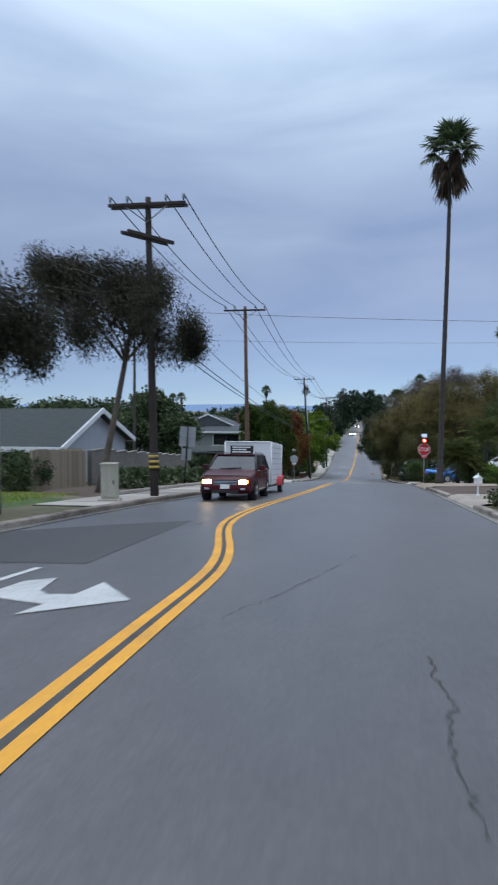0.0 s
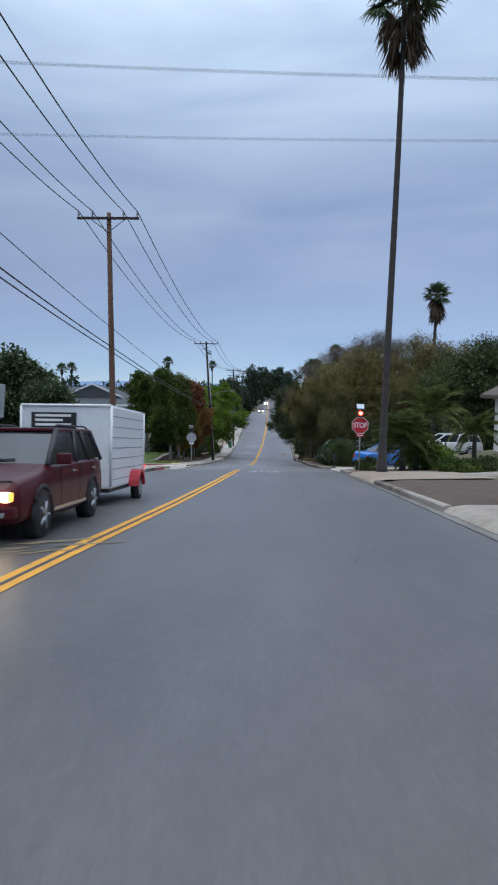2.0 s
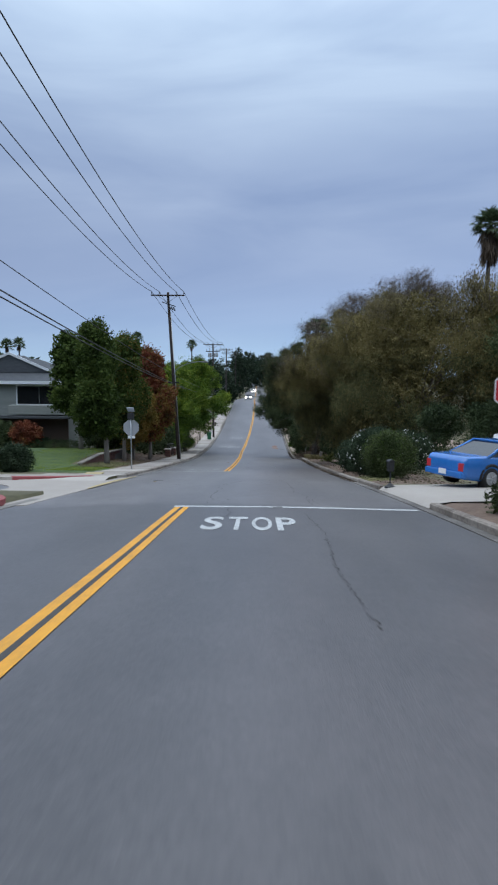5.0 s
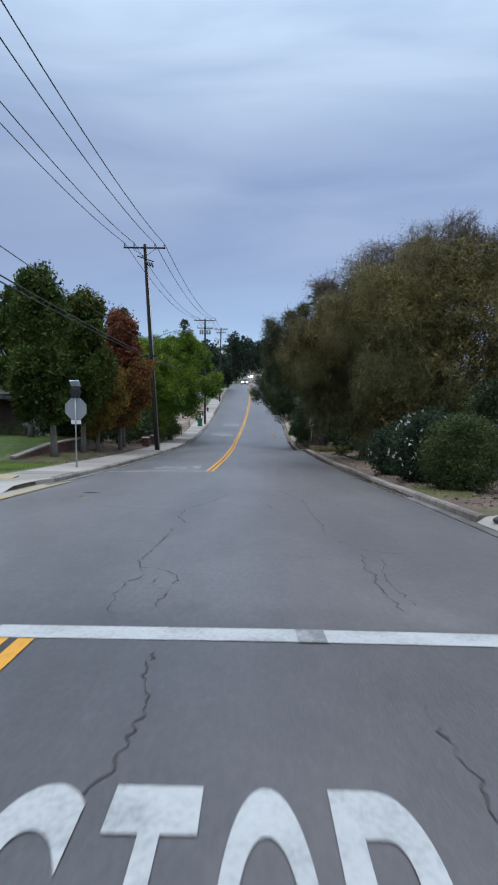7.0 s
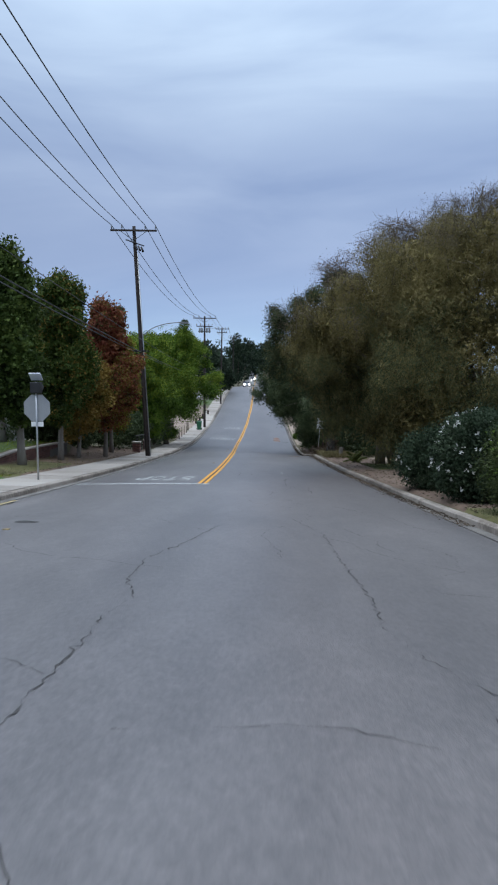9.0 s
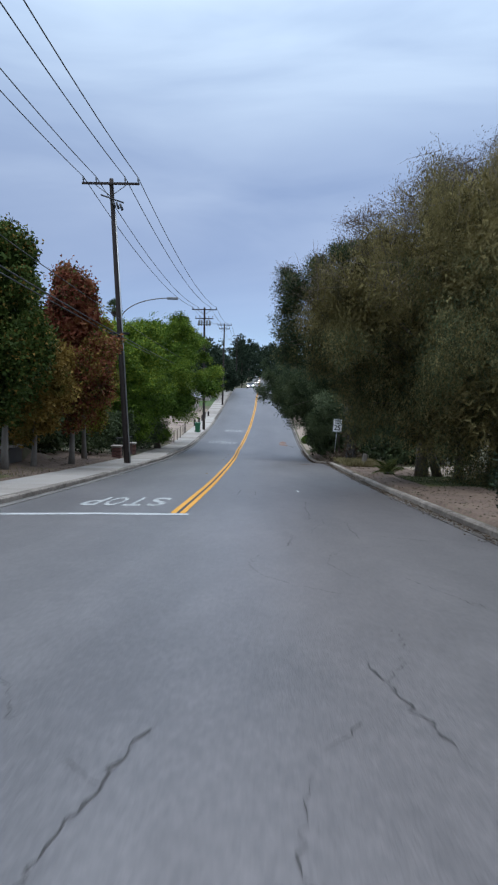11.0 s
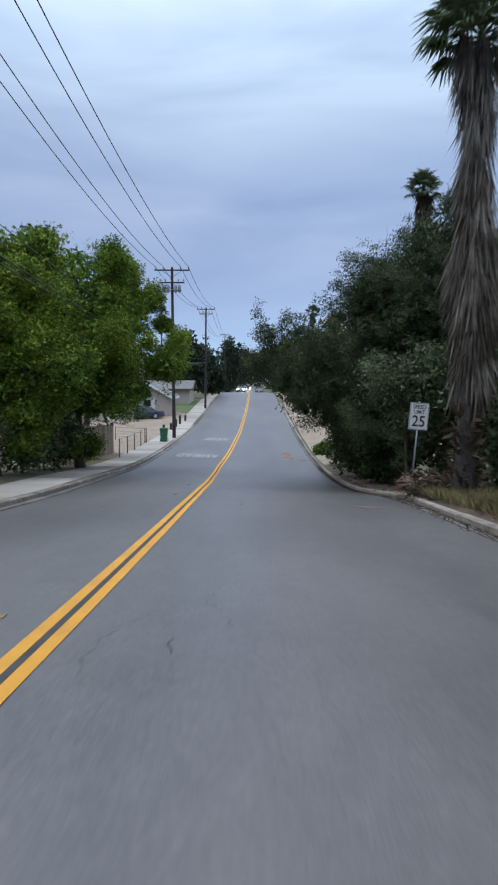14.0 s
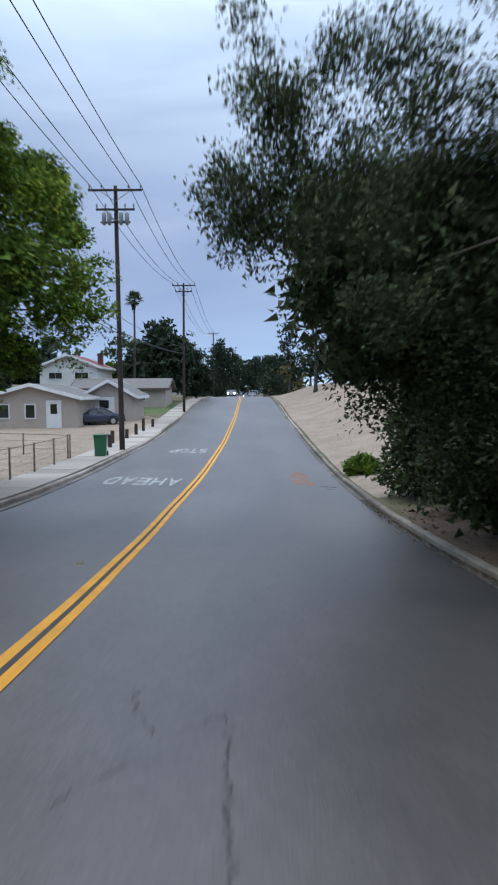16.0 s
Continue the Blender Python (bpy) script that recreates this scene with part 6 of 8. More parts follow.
painted("old_marking", [(0.0, 50.215), (0.2, 50.22)], 0.31, M["worn_paint"], "worn gap in the stop line", 0.009)
bm = bmesh.new()
ARROW = [(-3.55, 6.24), (-3.5, 6.45), (-3.47, 6.91), (-3.21, 7.15), (-3.08, 6.46), (-2.93, 6.29), (-2.67, 6.33), (-2.63, 6.99), (-2.07, 6.17), (-2.83, 5.44), (-2.77, 5.86), (-3.27, 6.03)]
vs = [bm.verts.new((x, y, road_z(x, y) + 0.007)) for x, y in ARROW]
f = bm.faces.new(vs)
bmesh.ops.triangulate(bm, faces=[f])
bmesh.ops.recalc_face_normals(bm, faces=bm.faces)
for f in bm.faces:
    if f.normal.z < 0:
        f.normal_flip()
tagged(part("turn_arrow", bm, M["white_paint"]), "white turn arrow painted in the oncoming lane", "road marking", kind="structure")
painted("turn_line", [(-3.73, 7.8), (-3.77, 6.96), (-3.82, 6.4)], 0.1, M["white_paint"], "short white line beside the arrow")
for i, y in enumerate((14.0, 60.5, 85.5, 99.0, 104.2, 110.0)):
    x = centre(y) - 0.55 if y != 60.5 else -4.0
    bm = bmesh.new()
    box(bm, -0.05, 0.05, -0.05, 0.05, 0, 0.018, 0.012)
    ob = part("road_stud", bm, M["yellow_worn"])
    ob.matrix_basis = pose(x, y, road_z(x, y))
    tagged(ob, "small raised reflector on the road", "road stud", "reflectors along the centre line")


# ---- houses ----
def gable_house(name, m, w, d, eave, rise, wall, roof, trim, label, openings=(), over=0.45, slope_trim=True, hip=0.0, category="house"):
    """A house in its own frame: x along the ridge (width w), y across (depth d), ridge along x. Openings: face, u, z, width, height, kind."""
    h = thing(name, m, label, category)
    bm = bmesh.new()
    prof = [(-d / 2, -0.4), (d / 2, -0.4), (d / 2, eave)] + ([] if hip else [(0, eave + rise)]) + [(-d / 2, eave)]
    ends = [[bm.verts.new((sx * w / 2, y, z)) for y, z in prof] for sx in (-1, 1)]
    bm.faces.new(ends[0][::-1])
    bm.faces.new(ends[1])
    for k in range(len(prof)):
        q = (k + 1) % len(prof)
        bm.faces.new((ends[0][k], ends[0][q], ends[1][q], ends[1][k]))
    bmesh.ops.recalc_face_normals(bm, faces=bm.faces)
    part("wall", bm, wall, h)
    bm = bmesh.new()
    k = rise / (d / 2)
    e = over
    low = eave - k * e
    hx = w / 2 + e
    ridge = w / 2 + e - hip
    t = 0.16
    for z in (0,):
        c = {}
        for key, (x, y, zz) in dict(a=(-hx, -d / 2 - e, low), b=(hx, -d / 2 - e, low), c=(hx, d / 2 + e, low), d=(-hx, d / 2 + e, low), r=(-ridge, 0, eave + rise), s=(ridge, 0, eave + rise)).items():
            c[key] = bm.verts.new((x, y, zz + 0.02))
            c[key + "t"] = bm.verts.new((x, y, zz + 0.02 + t))
        for q in (("at", "bt", "st", "rt"), ("ct", "dt", "rt", "st"), ("bt", "ct", "st"), ("dt", "at", "rt"), ("b", "a", "r", "s"), ("d", "c", "s", "r"), ("c", "b", "s"), ("a", "d", "r"),
                  ("a", "b", "bt", "at"), ("b", "c", "ct", "bt"), ("c", "d", "dt", "ct"), ("d", "a", "at", "dt")):
            if not hip and q in (("bt", "ct", "st"), ("dt", "at", "rt"), ("c", "b", "s"), ("a", "d", "r"), ("b", "c", "ct", "bt"), ("d", "a", "at", "dt")):
                continue
            bm.faces.new([c[v] for v in q])
        if not hip:
            for q in (("b", "s", "st", "bt"), ("s", "c", "ct", "st"), ("d", "r", "rt", "dt"), ("r", "a", "at", "rt")):
                bm.faces.new([c[v] for v in q])
    bmesh.ops.recalc_face_normals(bm, faces=bm.faces)
    part("roof", bm, roof, h)
    if slope_trim:
        for s in (-1, 1):
            boxed("fascia", (-hx, hx, s * (d / 2 + e) - 0.03, s * (d / 2 + e) + 0.03, low - 0.04, low + 0.20), trim, h, 0.01)
        if not hip:
            for sx in (-1, 1):
                for sy in (-1, 1):
                    bm = bmesh.new()
                    y0, z0, y1, z1 = sy * (d / 2 + e), low, 0.0, eave + rise
                    x0, x1 = sx * hx - 0.035, sx * hx + 0.035
                    vs = [bm.verts.new(q) for q in ((x0, y0, z0 - 0.05), (x1, y0, z0 - 0.05), (x1, y0, z0 + 0.22), (x0, y0, z0 + 0.22), (x0, y1, z1 - 0.05), (x1, y1, z1 - 0.05), (x1, y1, z1 + 0.22), (x0, y1, z1 + 0.22))]
                    for q in ((0, 1, 2, 3), (7, 6, 5, 4), (0, 4, 5, 1), (1, 5, 6, 2), (2, 6, 7, 3), (3, 7, 4, 0)):
                        bm.faces.new([vs[i] for i in q])
                    bmesh.ops.recalc_face_normals(bm, faces=bm.faces)
                    part("barge_board", bm, trim, h)
    for face, u, z, ww, hh, kind in openings:
        turn = {"s": pose(u, -d / 2 - (0.05 if w == 15.0 else 0), z), "n": pose(u, d / 2, z, 0, 0, 180), "e": pose(w / 2, u, z, 0, 0, 90), "w": pose(-w / 2, u, z, 0, 0, -90)}[face]
        bm = bmesh.new()
        for bx in ((-ww / 2 - 0.08, ww / 2 + 0.08, -0.06, 0.03, -hh / 2 - 0.08, -hh / 2), (-ww / 2 - 0.08, ww / 2 + 0.08, -0.06, 0.03, hh / 2, hh / 2 + 0.08), (-ww / 2 - 0.08, -ww / 2, -0.06, 0.03, -hh / 2, hh / 2), (ww / 2, ww / 2 + 0.08, -0.06, 0.03, -hh / 2, hh / 2)):
            box(bm, *bx)
        wob = part("door_frame" if kind == "door" else "window", bm, M["white_trim"], h)
        wob.matrix_basis = turn
        if kind == "garage":
            for i in range(4):
                z0 = -hh / 2 + i * hh / 4
                boxed("door_panel", (-ww / 2, ww / 2, -0.03, 0.02, z0 + 0.01, z0 + hh / 4 - 0.01), M["white_trim"], wob, 0.008)
        elif kind == "door":
            boxed("door_leaf", (-ww / 2, ww / 2, -0.035, 0.02, -hh / 2, hh / 2), M["white_trim"], wob, 0.01)
            boxed("pane", (-ww / 4, ww / 4, -0.045, 0.0, 0.1, hh / 2 - 0.2), M["window_dark"], wob)
        else:
            n = 2 if ww > 1.0 else 1
            for i in range(n):
                boxed("pane", (-ww / 2 + i * ww / n + 0.02, -ww / 2 + (i + 1) * ww / n - 0.02, -0.025, 0.01, -hh / 2 + 0.02, hh / 2 - 0.02), M["window_dark"], wob)
    return h


def chimney(parent, x, y, z0, z1, mat, w=0.7):
    bm = bmesh.new()
    box(bm, x - w / 2, x + w / 2, y - w / 2, y + w / 2, z0, z1)
    box(bm, x - w / 2 - 0.06, x + w / 2 + 0.06, y - w / 2 - 0.06, y + w / 2 + 0.06, z1 - 0.25, z1 - 0.1)
    part("chimney", bm, mat, parent)


# grey house behind the leaning tree; its gable end looks at the road
h1 = gable_house("house", pose(-20.0, 35.6, H(-13, 33) - 0.25), 12.4, 9.6, 2.1, 1.6, M["stucco_grey"], M["roof_dark"], M["white_trim"], "pale grey house with dark shingle roof and white gable trim",
                 [("e", -2.0, 1.0, 0.9, 0.5, "window"), ("e", -3.2, 1.1, 0.5, 1.0, "window"), ("s", 3.6, 1.4, 1.6, 1.0, "window"), ("s", -1.5, 1.15, 4.4, 2.1, "garage")])
# two-storey house at the corner
UPRIGHT = pose(0, 0, 0, 90, 0, 0)
h2 = gable_house("house", pose(-22.6, 95.0, H(-22, 90) - 0.3), 15.0, 9.0, 5.3, 1.6, M["siding"], M["roof_grey"], M["white_trim"], "two-storey house with pale siding and a grey hipped roof",
                 [("s", 5.3, 4.2, 3.4, 1.4, "window"), ("s", -3.0, 4.3, 1.6, 1.1, "window"), ("e", 0.0, 4.2, 1.6, 1.1, "window"), ("s", -1.0, 1.2, 4.6, 2.1, "garage")], over=0.6, hip=4.2)
for k in range(13):
    bm = bmesh.new()
    box(bm, -7.5, 7.5, -4.53, -4.5, 2.62 + 0.205 * k, 2.62 + 0.205 * k + 0.2)
    for v in bm.verts:
        v.co.y -= 0.03 * (v.co.z < 2.72 + 0.205 * k)
    part("siding_board", bm, M["siding"], h2)
boxed("balcony", (3.2, 7.6, -5.6, -4.55, 2.75, 3.45), M["siding"], h2, 0.03)
boxed("lower_roof", (-8.0, 8.0, -5.9, -4.45, 2.45, 2.66), M["roof_grey"], h2, 0.03)
boxed("brick_base", (2.4, 7.54, -4.62, -4.48, 0.0, 2.4), M["brown_trim"], h2, 0.02)
chimney(h2, 6.2, 1.0, 4.8, 7.6, M["brick"], 0.9)
bm = bmesh.new()
gx = 2.6
prism(bm, [(gx - 3.3, 5.95), (gx + 3.3, 5.95), (gx, 7.35)], -0.4, 3.3, UPRIGHT)
part("gable_roof", bm, M["roof_grey"], h2, "dark shingled gable on the hipped roof")
for s in (-1, 1):
    bm = bmesh.new()
    prism(bm, [(gx, 7.35), (gx, 7.55), (gx + s * 3.5, 6.06), (gx + s * 3.5, 5.86)][::-s], 3.3, 3.42, UPRIGHT)
    bmesh.ops.recalc_face_normals(bm, faces=bm.faces)
    part("barge_board", bm, M["white_trim"], h2)
# beige house and its white two-storey neighbour beyond the yard
h3 = gable_house("house", pose(-16.6, 158.5, H(-16, 156) - 0.1, 0, 0, 90), 8.6, 7.0, 2.35, 0.95, M["stucco_beige"], M["roof_brown"], M["white_trim"], "low beige stucco house with white window trim",
                 [("w", 2.1, 1.35, 0.7, 1.0, "window"), ("w", 0.1, 1.35, 0.7, 1.0, "window"), ("w", -1.7, 1.05, 1.0, 2.1, "door")])
chimney(h3, -3.6, 1.1, 2.0, 3.4, M["stucco_beige"], 0.8)
garage = gable_house("garage", pose(-11.9, 163.5, H(-12, 162) - 0.1, 0, 0, 90), 6.0, 4.2, 2.3, 1.15, M["stucco_beige"], M["roof_brown"], M["white_trim"], "beige garage with a steep white-edged gable", [("w", 0.4, 1.1, 1.6, 2.0, "door")], category="garage")
h4 = gable_house("house", pose(-20.6, 186.5, H(-20, 184) - 0.2, 0, 0, 90), 9.0, 6.6, 4.6, 1.3, M["stucco_white"], M["roof_red"], M["white_trim"], "white two-storey house with a red roof",
                 [("w", 1.5, 3.6, 1.5, 0.7, "window"), ("w", -1.5, 3.6, 1.5, 0.7, "window")])
chimney(h4, 1.0, -2.6, 4.5, 6.4, M["brick"], 0.6)
h5 = gable_house("house", pose(-14.0, 181.0, H(-14, 180) - 0.1), 10.0, 7.0, 2.1, 1.0, M["stucco_beige"], M["roof_brown"], M["brown_trim"], "low house with a wide brown roof", [("s", 2.0, 1.3, 1.6, 0.9, "window")])
# white stucco house on the other side of the road
h6 = gable_house("house", pose(21.0, 61.2, H(16, 60) - 0.2, 0, 0, 90), 5.4, 11.0, 4.1, 2.9, M["stucco_white"], M["brown_trim"], M["brown_trim"], "white stucco house with a steep brown-edged gable",
                 [("w", 3.6, 1.5, 1.2, 1.2, "window"), ("w", 0.8, 1.5, 1.2, 1.2, "window"), ("w", -2.6, 1.6, 1.4, 1.2, "window")], over=0.8)


# ---- walls and fences ----
def block_wall(name, x0, y0, x1, y1, height, mat, label, bx=0.40, bz=0.2, thick=0.2, cap=True, cap_mat=None, level=None):
    """A wall of blocks laid in courses that step with the ground."""
    L = math.hypot(x1 - x0, y1 - y0)
    z0 = min(H(x0, y0), H(x1, y1))
    ang = math.degrees(math.atan2(y1 - y0, x1 - x0))
    ob = tagged(new(name), label, "wall", kind="structure")
    ob.matrix_basis = pose(x0, y0, 0, 0, 0, ang)
    tops = lambda u: H(x0 + (x1 - x0) * u / L, y0 + (y1 - y0) * u / L) + height
    if level:
        tops = lambda u: level(y0 + (y1 - y0) * u / L)
    core = bmesh.new()
    n = int(L / 1.6) + 1
    for i in range(n):
        a, b = i * L / n, (i + 1) * L / n
        t = tops((a + b) / 2)
        box(core, a, b, -thick / 2 + 0.012, thick / 2 - 0.012, t - height - 0.4, t - 0.01)
    part("mortar", core, M["mortar"], ob)
    bm = bmesh.new()
    box(bm, 0.006, bx - 0.006, -thick / 2, thick / 2, 0.006, bz - 0.006)
    me = bpy.data.meshes.new("block")
    bm.to_mesh(me)
    bm.free()
    me.materials.append(mat)
    count = 0
    for i in range(n):
        a, b = i * L / n, (i + 1) * L / n
        t = tops((a + b) / 2)
        for r in range(int(height / bz)):
            off = (r % 2) * bx / 2
            k = max(1, int((b - a) / bx))
            for c in range(k):
                if count >= 300:
                    break
                blk = new("block", me)
                blk.parent = ob
                blk.matrix_basis = pose(a + c * (b - a) / k + random.uniform(-0.004, 0.004), random.uniform(-0.004, 0.004), t - (r + 1) * bz)
                blk.scale.x = (b - a) / k / bx
                count += 1
        if cap and level:
            bm = bmesh.new()
            box(bm, a + 0.004, b - 0.004, -thick / 2 - 0.04, thick / 2 + 0.04, -0.004, 0.07, 0.012)
            for v in bm.verts:
                v.co.z += tops(a if v.co.x < (a + b) / 2 else b)
            part("cap_stone", bm, cap_mat or mat, ob)
        elif cap:
            boxed("cap_stone", (a, b - 0.01, -thick / 2 - 0.03, thick / 2 + 0.03, t - 0.004, t + 0.06), cap_mat or mat, ob, 0.01)
    return ob


block_wall("garden_wall", -11.5, 29.0, -11.5, 46.0, 1.55, M["block_wall"], "tan block garden wall behind the planting")
block_wall("brick_wall", -10.15, 74.3, -10.15, 86.6, 0.72, M["brick"], "low dark red brick retaining wall with a pale sloping cap", 0.22, 0.09, cap_mat=M["concrete"], level=lambda y: terrace(y) - 0.02)


def board_fence(name, x0, y0, x1, y1, height, label):
    L = math.hypot(x1 - x0, y1 - y0)
    f = thing(name, pose(x0, y0, 0, 0, 0, math.degrees(math.atan2(y1 - y0, x1 - x0))), label, "fence")
    z = lambda u: H(x0 + (x1 - x0) * u / L, y0 + (y1 - y0) * u / L)
    n = int(L / 0.15)
    for i in range(n):
        u = (i + 0.5) * L / n
        boxed("board", (u - 0.068, u + 0.068, -0.012, 0.012, z(u) - 0.05, z(u) + height + random.uniform(-0.02, 0.02)), M["fence_wood"], f)
    for i in range(int(L / 2.4) + 1):
        u = min(L, i * 2.4)
        boxed("post", (u - 0.05, u + 0.05, 0.02, 0.12, z(u) - 0.1, z(u) + height - 0.05), M["fence_wood"], f)
    return f


board_fence("wooden_fence", -13.0, 29.3, -11.7, 28.9, 1.6, "tan wooden board fence beside the house")
board_fence("wooden_fence", -11.62, 24.0, -11.6, 28.8, 1.5, "tan wooden board fence beside the house")


board_fence("panel_fence", -10.0, 113.5, -8.75, 122.6, 1.75, "grey weathered board fence under the street trees")


def wire_fence(x0, y0, x1, y1, label):
    L = math.hypot(x1 - x0, y1 - y0)
    f = thing("wire_fence", pose(0, 0, 0), label, "fence")
    pts = [(x0 + (x1 - x0) * i / int(L / 2.5), y0 + (y1 - y0) * i / int(L / 2.5)) for i in range(int(L / 2.5) + 1)]
    for x, y in pts:
        tubed("post", [(x, y, H(x, y) - 0.1), (x, y, H(x, y) + 1.05)], 0.035, M["bark"], f, 6)
    for h in (0.35, 0.7, 1.0):
        tubed("rail", [(x, y, H(x, y) + h) for x, y in pts], 0.006 if h < 1 else 0.012, M["bark"], f, 5)
    return f


wire_fence(-7.9, 120.0, -8.1, 131.5, "thin wire fence with wooden posts")
wire_fence(-8.2, 131.5, -20.0, 137.5, "thin wire fence with wooden posts")
for x, y, h in ((-8.1, 141.6, 0.75), (-7.95, 145.8, 0.6), (-7.8, 148.7, 0.75), (-7.7, 151.5, 0.9), (-7.5, 155.2, 0.6), (-7.6, 138.2, 0.7)):
    bm = bmesh.new()
    box(bm, -0.11, 0.11, -0.11, 0.11, -0.1, h, 0.02)
    ob = part("bollard", bm, M["pole_dark"])
    ob.matrix_basis = pose(x, y, H(x, y), 2, 1, 8)
    tagged(ob, "short dark wooden post beside the pavement", "post", "posts beside the pavement")


def brick_pillar(x, y, h):
    p = thing("brick_pillar", pose(x, y, H(x, y)), "small red brick gate pillar with a concrete cap", "pillar", "gate pillars")
    boxed("core", (-0.2, 0.2, -0.2, 0.2, -0.1, h), M["mortar"], p)
    bm = bmesh.new()
    box(bm, 0.005, 0.215, -0.01, 0.04, 0.005, 0.066)
    me = bpy.data.meshes.new("brick")
    bm.to_mesh(me)
    bm.free()
    me.materials.append(M["brick"])
    for r in range(int(h / 0.072)):
        for side in range(4):
            for c in range(2):
                b = new("brick", me)
                b.parent = p
                b.matrix_basis = pose(0, 0, r * 0.072, 0, 0, side * 90) @ pose(-0.215 + c * 0.215 + (0.05 if r % 2 else 0), -0.215, 0)
    boxed("cap", (-0.27, 0.27, -0.27, 0.27, h, h + 0.08), M["concrete"], p, 0.015)


brick_pillar(-7.95, 95.4, 0.62)
brick_pillar(-8.1, 100.6, 0.62)
bm = bmesh.new()
for k in range(9):
    box(bm, -0.015, 0.015, 95.8 + k * 0.55, 95.83 + k * 0.55, -0.9, 0.35)
for z in (-0.75, 0.3):
    box(bm, -0.02, 0.02, 95.7, 100.4, z, z + 0.05)
for v in bm.verts:
    v.co.z += H(-8, v.co.y) + 0.75
    v.co.x += -8.05
tagged(part("iron_gate", bm, M["dark_metal"]), "dark metal gate between brick pillars", "gate")


# ---- signs and street furniture ----
OCT = [(math.cos(radians(22.5 + 45 * k)), math.sin(radians(22.5 + 45 * k))) for k in range(8)]
UP = pose(0, 0, 0, 90, 0, 0)   # a flat shape in x, y stands up and looks along -y


def stop_sign(x, y, turn, centre_h, lit, label, lean=0.0):
    """An octagonal sign on a steel post, with a beacon and a solar panel on top."""
    s = thing("stop_sign", pose(x, y, H(x, y), 0, lean, turn), label, "stop sign", "stop signs at the crossing")
    tubed("post", [(0, 0.03, -0.2), (0, 0.03, centre_h + 0.75)], 0.03, M["steel"], s, 8)
    R = 0.385 / math.cos(radians(22.5))
    bm = bmesh.new()
    prism(bm, [(a * R, b * R) for a, b in OCT], -0.006, 0.0, pose(0, -0.012, centre_h) @ UP)
    plate = part("plate", bm, M["sign_back"], s, "plain grey metal back")
    bm = bmesh.new()
    prism(bm, [(a * R, b * R) for a, b in OCT], 0.001, 0.003, pose(0, -0.012, centre_h) @ UP)
    part("border", bm, M["sign_white"], plate, "white border")
    bm = bmesh.new()
    prism(bm, [(a * R * 0.945, b * R * 0.945) for a, b in OCT], 0.004, 0.006, pose(0, -0.012, centre_h) @ UP)
    part("face", bm, M["sign_red"], plate, "red reflective face")
    lettering("lettering", "STOP", M["sign_white"], plate, pose(0, -0.020, centre_h) @ UP @ Matrix.Diagonal((0.86, 1.12, 1, 1)), 0.305, 0.002, "white letters")
    boxed("small_plate", (-0.18, 0.18, -0.02, -0.012, centre_h - 0.54, centre_h - 0.40), M["sign_red"] if lit else M["sign_white"], s, 0.0)
    boxed("plate_text", (-0.13, 0.13, -0.024, -0.021, centre_h - 0.49, centre_h - 0.45), M["sign_white"] if lit else M["black"], s)
    boxed("beacon_box", (-0.15, 0.15, -0.10, 0.12, centre_h + 0.42, centre_h + 0.74), M["black"], s, 0.03, "black signal housing")
    bm = bmesh.new()
    tube(bm, [(0, -0.10, centre_h + 0.58), (0, -0.125, centre_h + 0.58), (0, -0.14, centre_h + 0.58)], [0.115, 0.105, 0.06], 16)
    part("lens", bm, M["red_lens"] if lit else M["red_plastic"], s, "round red signal lens")
    bm = bmesh.new()
    tube(bm, [(0, -0.10, centre_h + 0.58), (0, -0.24, centre_h + 0.59)], [0.135, 0.13], 16, False)
    part("visor", bm, M["black"], s)
    if lit:
        bm = bmesh.new()
        bmesh.ops.create_icosphere(bm, subdivisions=2, radius=0.06)
        for v in bm.verts:
            v.co = Vector((v.co.x, v.co.y * 0.4 - 0.14, v.co.z + centre_h + 0.58))
        part("bulb", bm, M["red_bulb"], s, "bright lit signal bulb", True)
    panel = boxed("solar_panel", (-0.17, 0.17, -0.15, 0.15, -0.015, 0.015), M["solar"], s, 0.005, "pale tilted solar panel")
    panel.matrix_basis = pose(0, 0.02, centre_h + 0.90, 42, 0, 0)
    for k in (-0.08, 0.0, 0.08):
        boxed("cell_line", (k - 0.004, k + 0.004, -0.14, 0.14, 0.016, 0.018), M["grey_metal"], panel)
    return s


stop_sign(3.98, 47.2, 0, 2.2, True, "red octagonal stop sign with a lit red beacon")
stop_sign(-6.62, 70.6, 176, 2.1, False, "stop sign seen from its grey back, solar panel on top", 0.6)


def speed_sign(x, y, turn):
    s = thing("speed_sign", pose(x, y, H(x, y), 0, 4.5, turn), "white speed limit 25 sign on a leaning post", "road sign")
    tubed("post", [(0, 0.03, -0.2), (0, 0.03, 2.65)], 0.028, M["steel"], s, 8)
    p = boxed("plate", (-0.305, 0.305, -0.006, 0.0, 1.85, 2.62), M["sign_white"], s, 0.0)
    for bx in ((-0.29, 0.29, 2.597, 2.607), (-0.29, 0.29, 1.863, 1.873), (-0.29, -0.28, 1.873, 2.597), (0.28, 0.29, 1.873, 2.597)):
        boxed("border", (bx[0], bx[1], -0.009, -0.006, bx[2], bx[3]), M["black"], p)
    lettering("lettering", "SPEED", M["black"], p, pose(0, -0.009, 2.50) @ UP, 0.155, 0.001)
    lettering("lettering", "LIMIT", M["black"], p, pose(0, -0.009, 2.355) @ UP, 0.155, 0.001)
    lettering("lettering", "25", M["black"], p, pose(0, -0.009, 2.08) @ UP, 0.44, 0.001)
    return s


